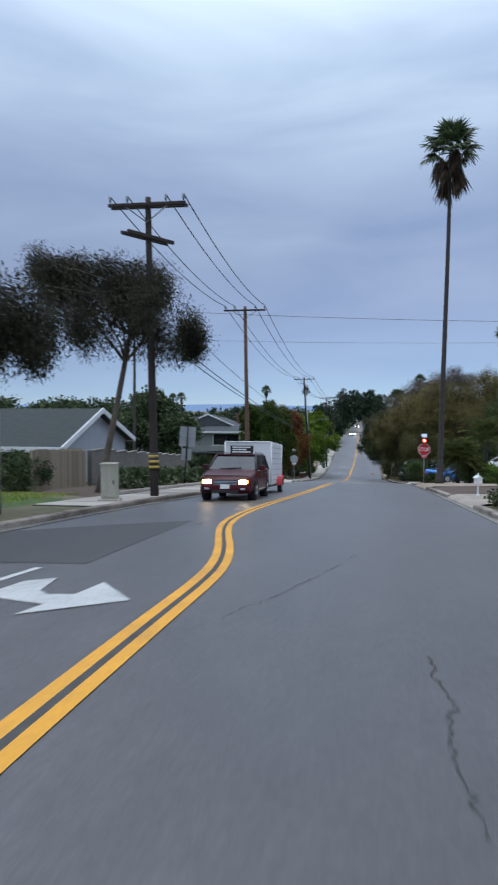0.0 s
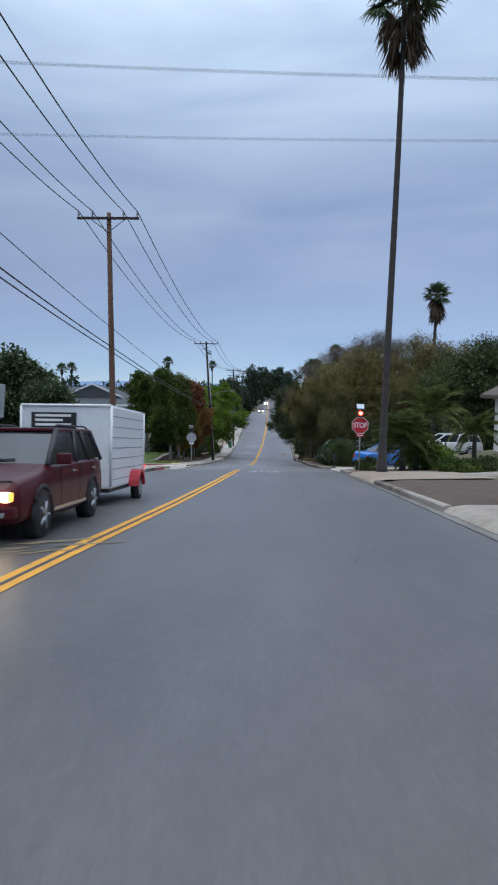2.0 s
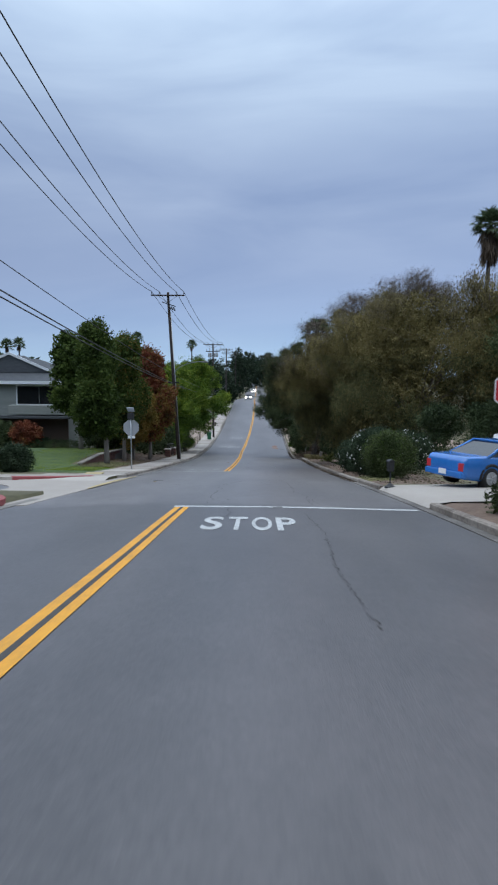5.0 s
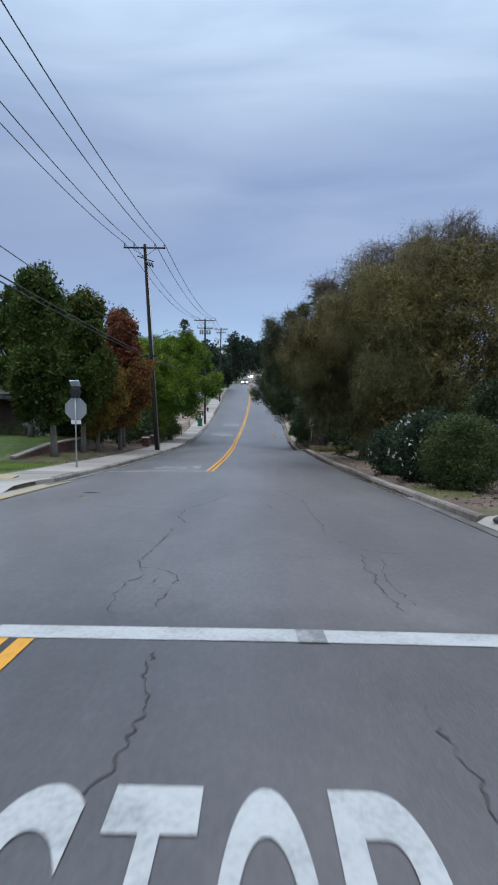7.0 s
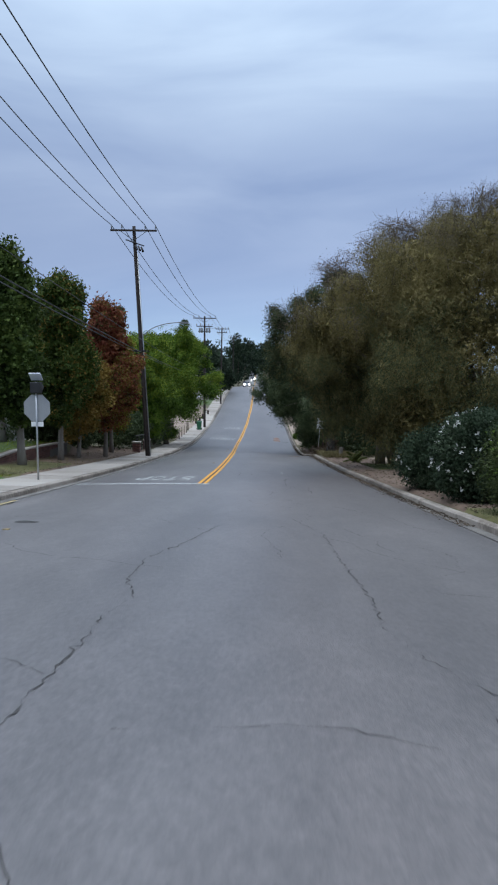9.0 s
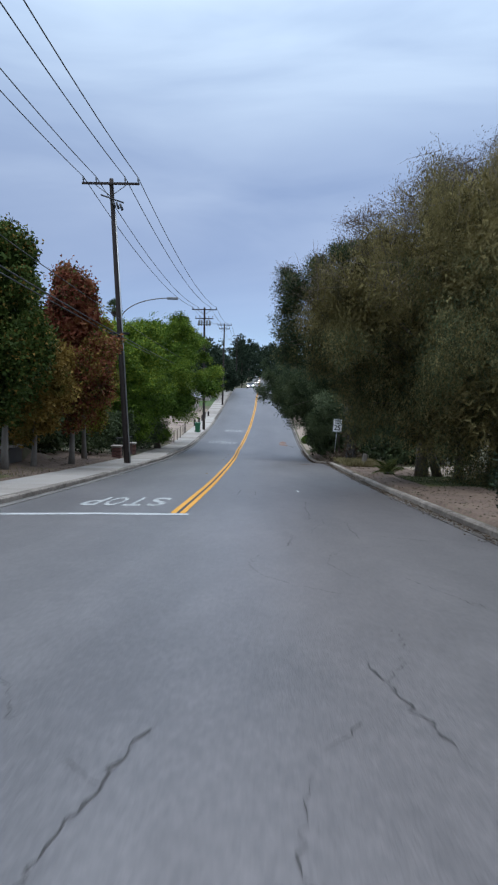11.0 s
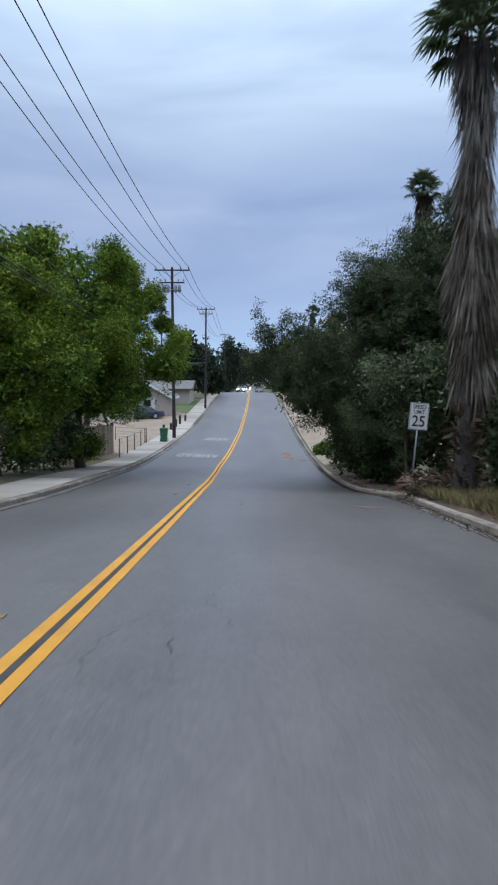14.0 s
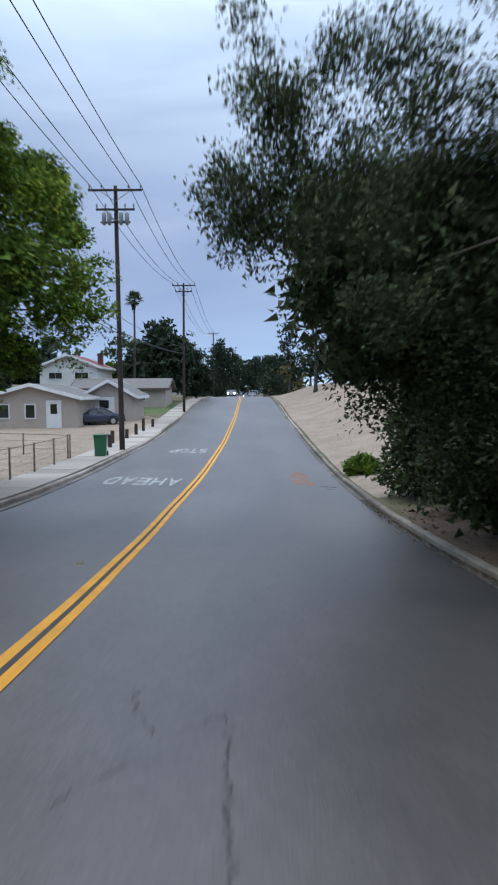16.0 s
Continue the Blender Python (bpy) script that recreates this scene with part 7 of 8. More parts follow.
speed_sign(3.97, 99.3, 4).scale = (0.86, 1.0, 0.95)

s = thing("road_sign", pose(-8.4, 33.2, H(-8.4, 33.2), 0, 4, 10), "pale road sign seen from its back on a leaning post", "road sign")
tubed("post", [(0, -0.03, -0.2), (0, -0.03, 2.85)], 0.04, M["dark_metal"], s, 8)
boxed("plate", (-0.38, 0.38, 0.01, 0.02, 1.85, 2.8), M["sign_back"], s, 0.003)
boxed("lower_plate", (-0.24, 0.24, 0.01, 0.02, 1.2, 1.75), M["sign_back"], s, 0.003)
boxed("brace", (-0.3, 0.3, -0.01, 0.01, 2.35, 2.4), M["steel"], s)
s = thing("road_sign", pose(-11.6, 65.4, H(-11.6, 65.4), 0, 0, 25), "small grey sign on a thin post by the corner", "road sign")
tubed("post", [(0, 0, -0.2), (0, 0, 2.3)], 0.03, M["dark_metal"], s, 7)
boxed("plate", (-0.22, 0.22, -0.02, -0.01, 1.75, 2.3), M["sign_back"], s, 0.003)
s = thing("street_name_sign", pose(-16.5, 64.4, H(-16.5, 64.4)), "green street name blade on a thin pole", "road sign")
tubed("post", [(0, 0, -0.2), (0, 0, 3.1)], 0.03, M["steel"], s, 7)
boxed("blade", (-0.35, 0.35, -0.01, 0.01, 2.85, 3.05), M["bin_green"], s, 0.003)

bm = bmesh.new()
box(bm, -0.32, 0.32, -0.25, 0.25, 0.08, 1.15, 0.03)
cab = thing("utility_cabinet", pose(-6.95, 19.0, H(-6.95, 19.0), 0, 0, 6), "pale beige utility cabinet on a concrete pad", "utility cabinet")
part("body", bm, M["box_green"], cab)
boxed("pad", (-0.42, 0.42, -0.35, 0.35, -0.1, 0.085), M["concrete"], cab, 0.015)
boxed("door", (-0.28, 0.28, -0.268, -0.252, 0.16, 1.08), M["box_green"], cab, 0.005)
boxed("lid", (-0.34, 0.34, -0.27, 0.27, 1.14, 1.19), M["box_green"], cab, 0.012)
boxed("latch", (0.2, 0.24, -0.285, -0.265, 0.55, 0.68), M["dark_metal"], cab)
cab.scale = (0.68, 0.68, 0.9)


def mailbox(x, y, body, post, label, roofed):
    m = thing("mailbox", pose(x, y, H(x, y), 0, 0, 12), label, "mailbox")
    if roofed:
        boxed("post", (-0.05, 0.05, -0.05, 0.05, -0.1, 0.85), body, m, 0.01)
        boxed("base", (-0.09, 0.09, -0.09, 0.09, 0.0, 0.18), body, m, 0.01)
        boxed("box", (-0.2, 0.2, -0.27, 0.27, 0.85, 1.2), body, m, 0.015)
        boxed("door", (-0.16, 0.16, -0.285, -0.268, 0.9, 1.15), body, m, 0.005)
        bm = bmesh.new()
        prism(bm, [(-0.27, 0), (0.27, 0), (0.0, 0.17)], -0.33, 0.33, pose(0, 0, 1.195) @ UP)
        part("roof", bm, body, m)
        bm = bmesh.new()
        tube(bm, [(0, 0, 1.34), (0, 0, 1.42), (0, 0, 1.47), (0, 0, 1.52)], [0.03, 0.05, 0.045, 0.01], 8)
        part("finial", bm, body, m)
    else:
        tubed("post", [(0, 0, 0), (0, 0, 0.2), (0, 0, 0.5)], [0.03, 0.022, 0.022], post, m, 8)
        bm = bmesh.new()
        tube(bm, [(0, 0, -0.02), (0, 0, 0.02), (0, 0, 0.06), (0, 0, 0.12)], [0.17, 0.16, 0.1, 0.04], 12)
        part("foot", bm, M["dark_metal"], m)
        boxed("box", (-0.085, 0.085, -0.09, 0.09, 0.48, 0.76), body, m, 0.012)
        boxed("door", (-0.07, 0.07, -0.098, -0.089, 0.5, 0.73), body, m, 0.004)
        bm = bmesh.new()
        prism(bm, [(-0.1, 0), (0.1, 0), (0.09, 0.035), (0.04, 0.07), (-0.04, 0.07), (-0.09, 0.035)], -0.11, 0.11, pose(0, 0, 0.758) @ UP)
        part("lid", bm, M["dark_metal"], m, "dull dark metal lid")
    return m


mailbox(4.0, 25.6, M["sign_white"], M["sign_white"], "white wooden mailbox with a small gabled roof", True).scale = (0.5, 0.5, 0.56)
mailbox(3.66, 56.55, M["black"], M["dark_metal"], "black metal mailbox with a peaked lid on a slim post", False)


def wheelie_bin(x, y, mat, label, turn=0):
    b = thing("wheelie_bin", pose(x, y, H(x, y), 0, 0, turn), label, "rubbish bin", "rubbish bins")
    bm = bmesh.new()
    vs = box(bm, -0.29, 0.29, -0.33, 0.33, 0.05, 0.95, 0.02)
    for v in vs:
        k = 0.78 + 0.22 * min(1, max(0, v.co.z / 0.95))
        v.co.x *= k
        v.co.y *= k
    part("body", bm, mat, b)
    bm = bmesh.new()
    box(bm, -0.32, 0.32, -0.36, 0.37, 0.95, 1.03, 0.03)
    part("lid", bm, mat, b)
    tubed("handle", [(-0.25, 0.4, 0.93), (0.25, 0.4, 0.93)], 0.02, mat, b, 6)
    for sx in (-1, 1):
        tubed("wheel", [(sx * 0.26, 0.28, 0.12), (sx * 0.31, 0.28, 0.12)], 0.12, M["rubber"], b, 12)


wheelie_bin(-6.95, 132.6, M["bin_green"], "green plastic wheelie bin on the pavement", 5)
for i, (x, mt) in enumerate(((-14.9, "bin_blue"), (-14.0, "bin_green"), (-13.2, "bin_green"), (-12.5, "bin_green"))):
    wheelie_bin(x, 156.0 + 0.3 * i, M[mt], "dark blue wheelie bin by the house" if mt == "bin_blue" else "green wheelie bin by the house", 10 * i)


# ---- vehicles ----
def car(name, m, paint, label, length=4.9, width=1.9, style="suv", lights=False, plate=True, category="car"):
    """A car that looks along -y. Body lofted from cross-sections, with a glazed cabin, wheels and lamps."""
    c = thing(name, m, label, category)
    L, W = length / 2, width / 2
    suv = style == "suv"
    hood, belt, roof = (1.05, 1.13, 1.70) if suv else ((0.84, 0.94, 1.42) if style == "sedan" else (1.05, 1.15, 1.95))
    low = 0.30 if suv else 0.22
    st = [(-L, low + 0.18, hood - 0.30, 0.82), (-L + 0.14, low, hood - 0.13, 0.93), (-L + 0.8, low, hood - 0.03, 1.0), (-L + 1.35, low, belt, 1.0), (0, low - 0.03, belt + 0.02, 1.0), (L - 0.9, low, belt + 0.04, 1.0), (L - 0.12, low + 0.06, belt, 0.96), (L, low + 0.2, belt - 0.12, 0.88)]
    bm = bmesh.new()
    rings = []
    for y, zb, zt, k in st:
        w = W * k
        ring = [(-w * 0.9, zb), (w * 0.9, zb), (w, zb + 0.1), (w, zb + (zt - zb) * 0.62), (w * 0.965, zt - 0.05), (w * 0.86, zt), (-w * 0.86, zt), (-w * 0.965, zt - 0.05), (-w, zb + (zt - zb) * 0.62), (-w, zb + 0.1)]
        rings.append([bm.verts.new((x, y, z)) for x, z in ring])
    for a, b in zip(rings, rings[1:]):
        for k in range(10):
            bm.faces.new((a[k], a[(k + 1) % 10], b[(k + 1) % 10], b[k]))
    bm.faces.new(rings[0][::-1])
    bm.faces.new(rings[-1])
    bmesh.ops.recalc_face_normals(bm, faces=bm.faces)
    bmesh.ops.bevel(bm, geom=list(bm.edges), offset=0.035, segments=2, affect="EDGES", profile=0.5)
    part("body", bm, paint, c, smooth_shade=True)
    y0, y1 = -L + 1.30, (L - 0.15 if suv or style == "van" else L - 0.85)
    r0, r1 = y0 + (0.9 if suv else 0.95), (L - 0.45 if suv or style == "van" else L - 1.7)
    bm = bmesh.new()
    b4 = [bm.verts.new(q) for q in ((-W * 0.93, y0, belt - 0.02), (W * 0.93, y0, belt - 0.02), (W * 0.93, y1, belt + 0.02), (-W * 0.93, y1, belt + 0.02))]
    t4 = [bm.verts.new(q) for q in ((-W * 0.76, r0, roof - 0.05), (W * 0.76, r0, roof - 0.05), (W * 0.76, r1, roof - 0.05), (-W * 0.76, r1, roof - 0.05))]
    for k in range(4):
        bm.faces.new((b4[k], b4[(k + 1) % 4], t4[(k + 1) % 4], t4[k]))
    bm.faces.new(t4)
    bmesh.ops.recalc_face_normals(bm, faces=bm.faces)
    part("cabin_glass", bm, M["glass"], c, "dark tinted glass")
    bm = bmesh.new()
    box(bm, -W * 0.79, W * 0.79, r0 - 0.05, r1 + 0.05, roof - 0.07, roof, 0.03)
    part("roof", bm, paint, c)
    for sx in (-1, 1):
        for (ya, yb) in ((y0, r0), (y1, r1), ((y0 + y1) / 2 - 0.1, (r0 + r1) / 2 - 0.1), (y1 - 0.95, r1 - 0.75)):
            tubed("pillar", [(sx * W * 0.935, ya, belt - 0.02), (sx * W * 0.775, yb, roof - 0.04)], 0.045, M["black"] if lights else paint, c, 6)
        boxed("mirror", (sx * W * 1.0 - 0.02, sx * W * 1.0 + 0.2 * sx + 0.02, y0 + 0.3, y0 + 0.42, belt - 0.02, belt + 0.16) if sx > 0 else (-W * 1.0 - 0.2, -W * 1.0 + 0.02, y0 + 0.3, y0 + 0.42, belt - 0.02, belt + 0.16), paint, c, 0.03)
        for yw in (-L + 0.92, L - 1.0):
            rad = 0.37 if suv else 0.33
            wheel = tubed("wheel", [(sx * (W - 0.24), yw, rad), (sx * (W - 0.02), yw, rad), (sx * (W + 0.012), yw, rad)], [rad, rad, rad * 0.92], M["rubber"], c, 20)
            bm = bmesh.new()
            tube(bm, [(sx * (W - 0.02), yw, rad), (sx * (W + 0.022), yw, rad)], [rad * 0.66, rad * 0.6], 14)
            part("rim", bm, M["dark_metal"] if lights else M["steel"], wheel)
            for k in range(5):
                a = 2 * math.pi * k / 5
                tubed("spoke", [(sx * (W + 0.02), yw, rad), (sx * (W + 0.026), yw + rad * 0.58 * math.cos(a), rad + rad * 0.58 * math.sin(a))], [0.035, 0.022], M["steel"], wheel, 5)
            arch = [(sx * (W - 0.015), yw + (rad + 0.06) * math.cos(a), rad + (rad + 0.06) * math.sin(a)) for a in np.linspace(-0.1, math.pi + 0.1, 14)]
            tubed("wheel_arch", arch, 0.045, M["rubber"], c, 6, "dark wheel arch lip")
        for yd in (y0 + 0.55, (y0 + y1) / 2 - 0.05, y1 - 0.95):
            boxed("door_seam", (sx * W - 0.006, sx * W + 0.004, yd - 0.006, yd + 0.006, low + 0.12, belt - 0.06), M["black"], c)
        for yd in (y0 + 1.15, (y0 + y1) / 2 + 0.75):
            boxed("door_handle", (min(sx * W, sx * (W + 0.035)), max(sx * W, sx * (W + 0.035)), yd, yd + 0.2, belt - 0.17, belt - 0.13), M["chrome"], c, 0.006)
        boxed("sill_strip", (min(sx * (W - 0.02), sx * (W + 0.012)), max(sx * (W - 0.02), sx * (W + 0.012)), -L + 1.45, L - 1.5, low + 0.08, low + 0.15), M["chrome"] if lights else M["black"], c, 0.008)
        if lights:
            tubed("roof_rail", [(sx * W * 0.72, r0 + 0.1, roof + 0.01), (sx * W * 0.72, r0 + 0.25, roof + 0.05), (sx * W * 0.72, r1 - 0.2, roof + 0.05), (sx * W * 0.72, r1, roof + 0.01)], 0.018, M["dark_metal"], c, 6)
            boxed("fog_lamp", (sx * W * 0.66 - 0.09, sx * W * 0.66 + 0.09, -L - 0.055, -L - 0.03, low + 0.12, low + 0.19), M["chrome"], c, 0.01)
            boxed("indicator", (sx * W * 0.66 + (sx * 0.15) - 0.03, sx * W * 0.66 + (sx * 0.15) + 0.03, -L - 0.028, -L + 0.10, hood - 0.41, hood - 0.29), M["amber"], c, 0.01, "amber indicator lamp")
        boxed("headlight", (sx * W * 0.66 - 0.14, sx * W * 0.66 + 0.14, -L - 0.03, -L + 0.10, hood - 0.42, hood - 0.28), M["headlight"] if lights else M["chrome"], c, 0.02, "lit headlight" if lights else "")
        boxed("tail_light", (sx * W * 0.78 - 0.10, sx * W * 0.78 + 0.10, L - 0.06, L + 0.005, belt - 0.42, belt - 0.18), M["red_plastic"], c, 0.02)
    grille = boxed("grille", (-W * 0.44, W * 0.44, -L - 0.012, -L + 0.06, hood - 0.46, hood - 0.29), M["black"], c, 0.01)
    for k in range(3):
        z = hood - 0.445 + k * 0.05
        boxed("grille_bar", (-W * 0.43, W * 0.43, -L - 0.022, -L - 0.008, z, z + 0.022), M["chrome"], grille)
    if lights:
        boxed("lower_intake", (-W * 0.5, W * 0.5, -L - 0.06, -L + 0.02, low + 0.02, low + 0.11), M["black"], c, 0.01)
        boxed("bonnet_seam", (-W * 0.8, W * 0.8, -L + 0.12, -L + 0.14, hood - 0.15, hood - 0.125), M["black"], c)
        for sx in (-1, 1):
            tubed("wiper", [(sx * 0.1 - 0.35, y0 + 0.02, belt + 0.01), (sx * 0.1 + 0.25, y0 + 0.10, belt + 0.06)], 0.012, M["black"], c, 5)
    boxed("bumper", (-W * 0.9, W * 0.9, -L - 0.05, -L + 0.15, low + 0.1, low + 0.28), paint, c, 0.04)
    boxed("rear_bumper", (-W * 0.9, W * 0.9, L - 0.15, L + 0.05, low + 0.1, low + 0.28), paint, c, 0.04)
    if plate:
        boxed("number_plate", (-0.16, 0.16, -L - 0.06, -L - 0.05, low + 0.16, low + 0.31), M["sign_white"], c)
        boxed("rear_plate", (-0.16, 0.16, L + 0.05, L + 0.06, low + 0.16, low + 0.31), M["sign_white"], c)
    return c


def road_tilt(y):
    return math.degrees(math.atan2(G(y + 2) - G(y - 2), 4))


YS = 24.0
car("suv", pose(-4.22, YS, G(YS) + 0.0, road_tilt(YS), 0, 0), M["maroon"], "dark maroon SUV with its headlights on", 4.9, 1.92, "suv", True).scale = (0.9, 0.9, 0.9)
YT = 28.9
tr = thing("cargo_trailer", pose(-4.35, YT, G(YT), road_tilt(YT), 0, 0), "white enclosed cargo trailer with red mudguards", "trailer")
bm = bmesh.new()
box(bm, -1.1, 1.1, -2.2, 2.2, 0.45, 2.5, 0.07)
part("body", bm, M["trailer_white"], tr)
boxed("front_panel", (-0.85, 0.25, -2.225, -2.2, 1.9, 2.3), M["black"], tr, 0.01, "dark plate with pale bars")
for k in range(3):
    boxed("panel_bar", (-0.75, 0.12 - 0.2 * (k % 2), -2.235, -2.226, 1.97 + k * 0.11, 2.03 + k * 0.11), M["sign_white"], tr)
for sx in (-1, 1):
    for k in range(7):
        boxed("side_rib", (sx * 1.1 - 0.006, sx * 1.1 + 0.006, -2.1, 2.1, 0.66 + 0.26 * k, 0.675 + 0.26 * k), M["grey_metal"], tr)
    for ye in (-2.2, 2.2):
        tubed("corner_trim", [(sx * 1.1, ye, 0.5), (sx * 1.1, ye, 2.46)], 0.035, M["trailer_white"], tr, 8)
tubed("top_trim", [(-1.1, -2.2, 2.47), (1.1, -2.2, 2.47)], 0.035, M["trailer_white"], tr, 8)
tr.scale = (0.82, 0.82, 0.82)
tubed("tongue", [(0, -2.2, 0.5), (0, -3.3, 0.5)], 0.05, M["dark_metal"], tr, 6)
boxed("frame", (-1.05, 1.05, -2.15, 2.15, 0.36, 0.47), M["dark_metal"], tr, 0.01)
for sx in (-1, 1):
    w = tubed("wheel", [(sx * 1.12, 0.5, 0.33), (sx * 1.32, 0.5, 0.33)], 0.33, M["rubber"], tr, 18)
    bm = bmesh.new()
    tube(bm, [(sx * 1.30, 0.5, 0.33), (sx * 1.335, 0.5, 0.33)], 0.2, 12)
    part("rim", bm, M["steel"], w)
    bm = bmesh.new()
    prof = [(0.52 * math.cos(a), 0.52 * math.sin(a)) for a in np.linspace(0.15, math.pi - 0.15, 10)] + [(0.44 * math.cos(a), 0.44 * math.sin(a)) for a in np.linspace(math.pi - 0.15, 0.15, 10)]
    prism(bm, prof, -0.14, 0.14, pose(sx * 1.24, 0.5, 0.33) @ pose(0, 0, 0, 90, 0, 90))
    part("mudguard", bm, M["red_plastic"], tr, "red mudguard")
    boxed("marker_light", (sx * 1.12 - 0.03, sx * 1.12 + 0.03, 2.18, 2.22, 0.8, 0.92), M["tail_light"], tr)

car("sedan", pose(7.3, 57.3, H(7.3, 57.3) + 0.04, 3, 0, 115), M["blue_car"], "bright blue saloon car parked in a driveway", 4.7, 1.82, "sedan")
car("van", pose(13.2, 68.0, H(13.2, 68.0) + 0.1, 0, 0, -84), M["white_car"], "white van parked in front of a house", 5.1, 1.95, "suv", category="van")
car("sedan", pose(-12.4, 157.2, H(-12.4, 157.2), 0, 0, -70), M["navy_car"], "dark blue car parked beside the garage", 4.6, 1.8, "sedan")


def far_car(x, y, turn, front, label):
    c = car("car", pose(x, y, G(y) + 0.02, road_tilt(y), 0, turn), M["navy_car"], label, 4.6, 1.8, "sedan")
    for sx in (-1, 1):
        bm = bmesh.new()
        bmesh.ops.create_icosphere(bm, subdivisions=2, radius=0.16 if front else 0.09)
        for v in bm.verts:
            v.co = Vector((v.co.x + sx * 0.62, v.co.y * 0.4 - 2.3 if front else v.co.y * 0.4 + 2.32, v.co.z + 0.66))
        part("lamp", bm, M["far_headlight"] if front else M["tail_light"], c, "bright headlight" if front else "lit tail light", True)


far_car(-3.0, 236.0, 0, True, "distant dark car coming with bright headlights")
far_car(-2.4, 380.0, 0, True, "distant car coming with bright headlights")
far_car(-2.2, 410.0, 0, True, "distant car coming with bright headlights")
far_car(1.1, 252.0, 0, False, "distant dark car with red tail lights")


# ---- hedges, bushes and small plants ----
def add_flowers(bush, r, h, count, seed):
    """White blooms of several petals set on the outside of a bush."""
    rng = np.random.default_rng(seed)
    d = rng.normal(size=(count, 3))
    d[:, 2] = np.abs(d[:, 2]) * 0.8 - 0.25
    d /= np.linalg.norm(d, axis=1, keepdims=True)
    c = d * np.array([r, r, h * 0.52]) * rng.uniform(0.95, 1.06, (count, 1)) + np.array([0, 0, h * 0.5])
    k = np.repeat(np.arange(count), 9)
    ax = d[k] * 0.5 + rng.normal(size=(len(k), 3)) * 0.8
    s = rng.uniform(0.036, 0.062, len(k))
    ob = new("flowers", leaf_mesh("flowers", c[k] + rng.normal(size=(len(k), 3)) * 0.012, ax, s, s * 0.8, M["petal"], rng))
    ob.parent = bush
    tagged(ob, "small white blooms", kind="stuff")


def shrub(x, y, r, h, mat, label, seed, n=9000, leaf=0.09, second=None, sq=1.0, name="shrub", stems=6):
    return tree(name, x, y, label, [(0, 0, h * 0.5, r, r * sq, h * 0.52)], mat, n, leaf, 0.04, width=0.75, seed=seed, clump=0.13, per=26, second=second, category="shrub", limbs=stems, shell=0.3, gap=-0.3)


shrub(4.72, 62.5, 0.95, 1.8, "leaf_hedge", "clipped round green bush beside the verge", 50, 40000, 0.045, second=("leaf_green", 0.08, 0.35))
add_flowers(shrub(4.5, 65.3, 0.95, 2.0, "leaf_rose", "rose bush with small white flowers", 51, 26000, 0.062, name="rose_bush"), 1.0, 2.0, 80, 501)
add_flowers(shrub(5.0, 66.6, 1.0, 2.1, "leaf_rose", "rose bush with small white flowers", 52, 26000, 0.062, name="rose_bush"), 1.0, 2.1, 80, 502)
add_flowers(shrub(4.5, 69.0, 0.95, 1.7, "leaf_rose", "rose bush with few white flowers", 53, 26000, 0.062, name="rose_bush"), 0.95, 1.7, 16, 503)
add_flowers(shrub(6.6, 68.6, 1.3, 2.0, "leaf_rose", "rose bush with small white flowers", 54, 20000, 0.065, name="rose_bush"), 1.3, 2.0, 80, 504)
shrub(-11.2, 66.8, 0.72, 1.2, "leaf_rose", "clipped round green bush at the corner", 55, 8000)
shrub(-13.5, 66.3, 0.85, 1.2, "leaf_rose", "clipped round green bush at the corner", 56, 8000)
tree("hedge", -15.9, 87.6, "low clipped dark hedge before the house", [(-1.8, 0, 0.3, 1.0, 0.5, 0.4), (-0.6, 0, 0.3, 1.0, 0.5, 0.42), (0.6, 0, 0.3, 1.0, 0.5, 0.4), (1.7, 0, 0.3, 0.9, 0.5, 0.4)], "leaf_dark", 12000, 0.06, 0.03, seed=57, clump=0.1, category="hedge", limbs=6, gap=-0.6, shell=0.3)
shrub(-12.6, 24.3, 1.3, 1.4, "leaf_dark", "dark clipped hedge bush in front of the house", 57, 12000)
shrub(4.5, 47.8, 0.6, 0.6, "leaf_hedge", "low green ground cover at the foot of the sign", 58, 5000)
shrub(4.5, 20.2, 0.9, 0.5, "leaf_hedge", "low dark green plant behind the kerb", 59, 6000)
shrub(5.6, 20.8, 0.9, 0.55, "leaf_hedge", "low dark green plant behind the kerb", 60, 6000)
shrub(6.6, 22.4, 1.0, 0.5, "leaf_hedge", "low dark green plant behind the kerb", 61, 6000)
for i in range(7):
    shrub(8.5 + i * 1.6, 46.6 + 0.25 * i, 1.0, 0.65, "leaf_hedge" if i % 2 else "leaf_maple", "low green hedge beside the path", 62 + i, 4500)
for i, (x, y) in enumerate(((-9.0, 26.5), (-9.6, 29.0), (-9.2, 31.5), (-10.2, 33.0), (-9.2, 35.6), (-9.8, 37.8), (-9.0, 40.2), (-10.4, 41.8), (-9.1, 43.4))):
    shrub(x, y, 0.7, 0.7, "leaf_grey", "grey-green spiky shrub in the bed", 75 + i, 3600, 0.2)
for i, (x, y, mt) in enumerate(((-17.6, 88.0, "leaf_red"), (-19.6, 88.6, "leaf_dark"), (-22.0, 88.2, "leaf_dark"))):
    shrub(x, y, 1.1, 2.0, mt, "tall dark shrub before the house" if mt == "leaf_dark" else "tall shrub with dull red leaves", 700 + i, 7000, 0.12)
for i, (x, y) in enumerate(((-12.4, 68.0), (-19.5, 88.5), (-16.8, 89.0))):
    shrub(x, y, 0.8, 0.9, "leaf_rose", "dark clipped shrub by the lawn", 90 + i, 4500)


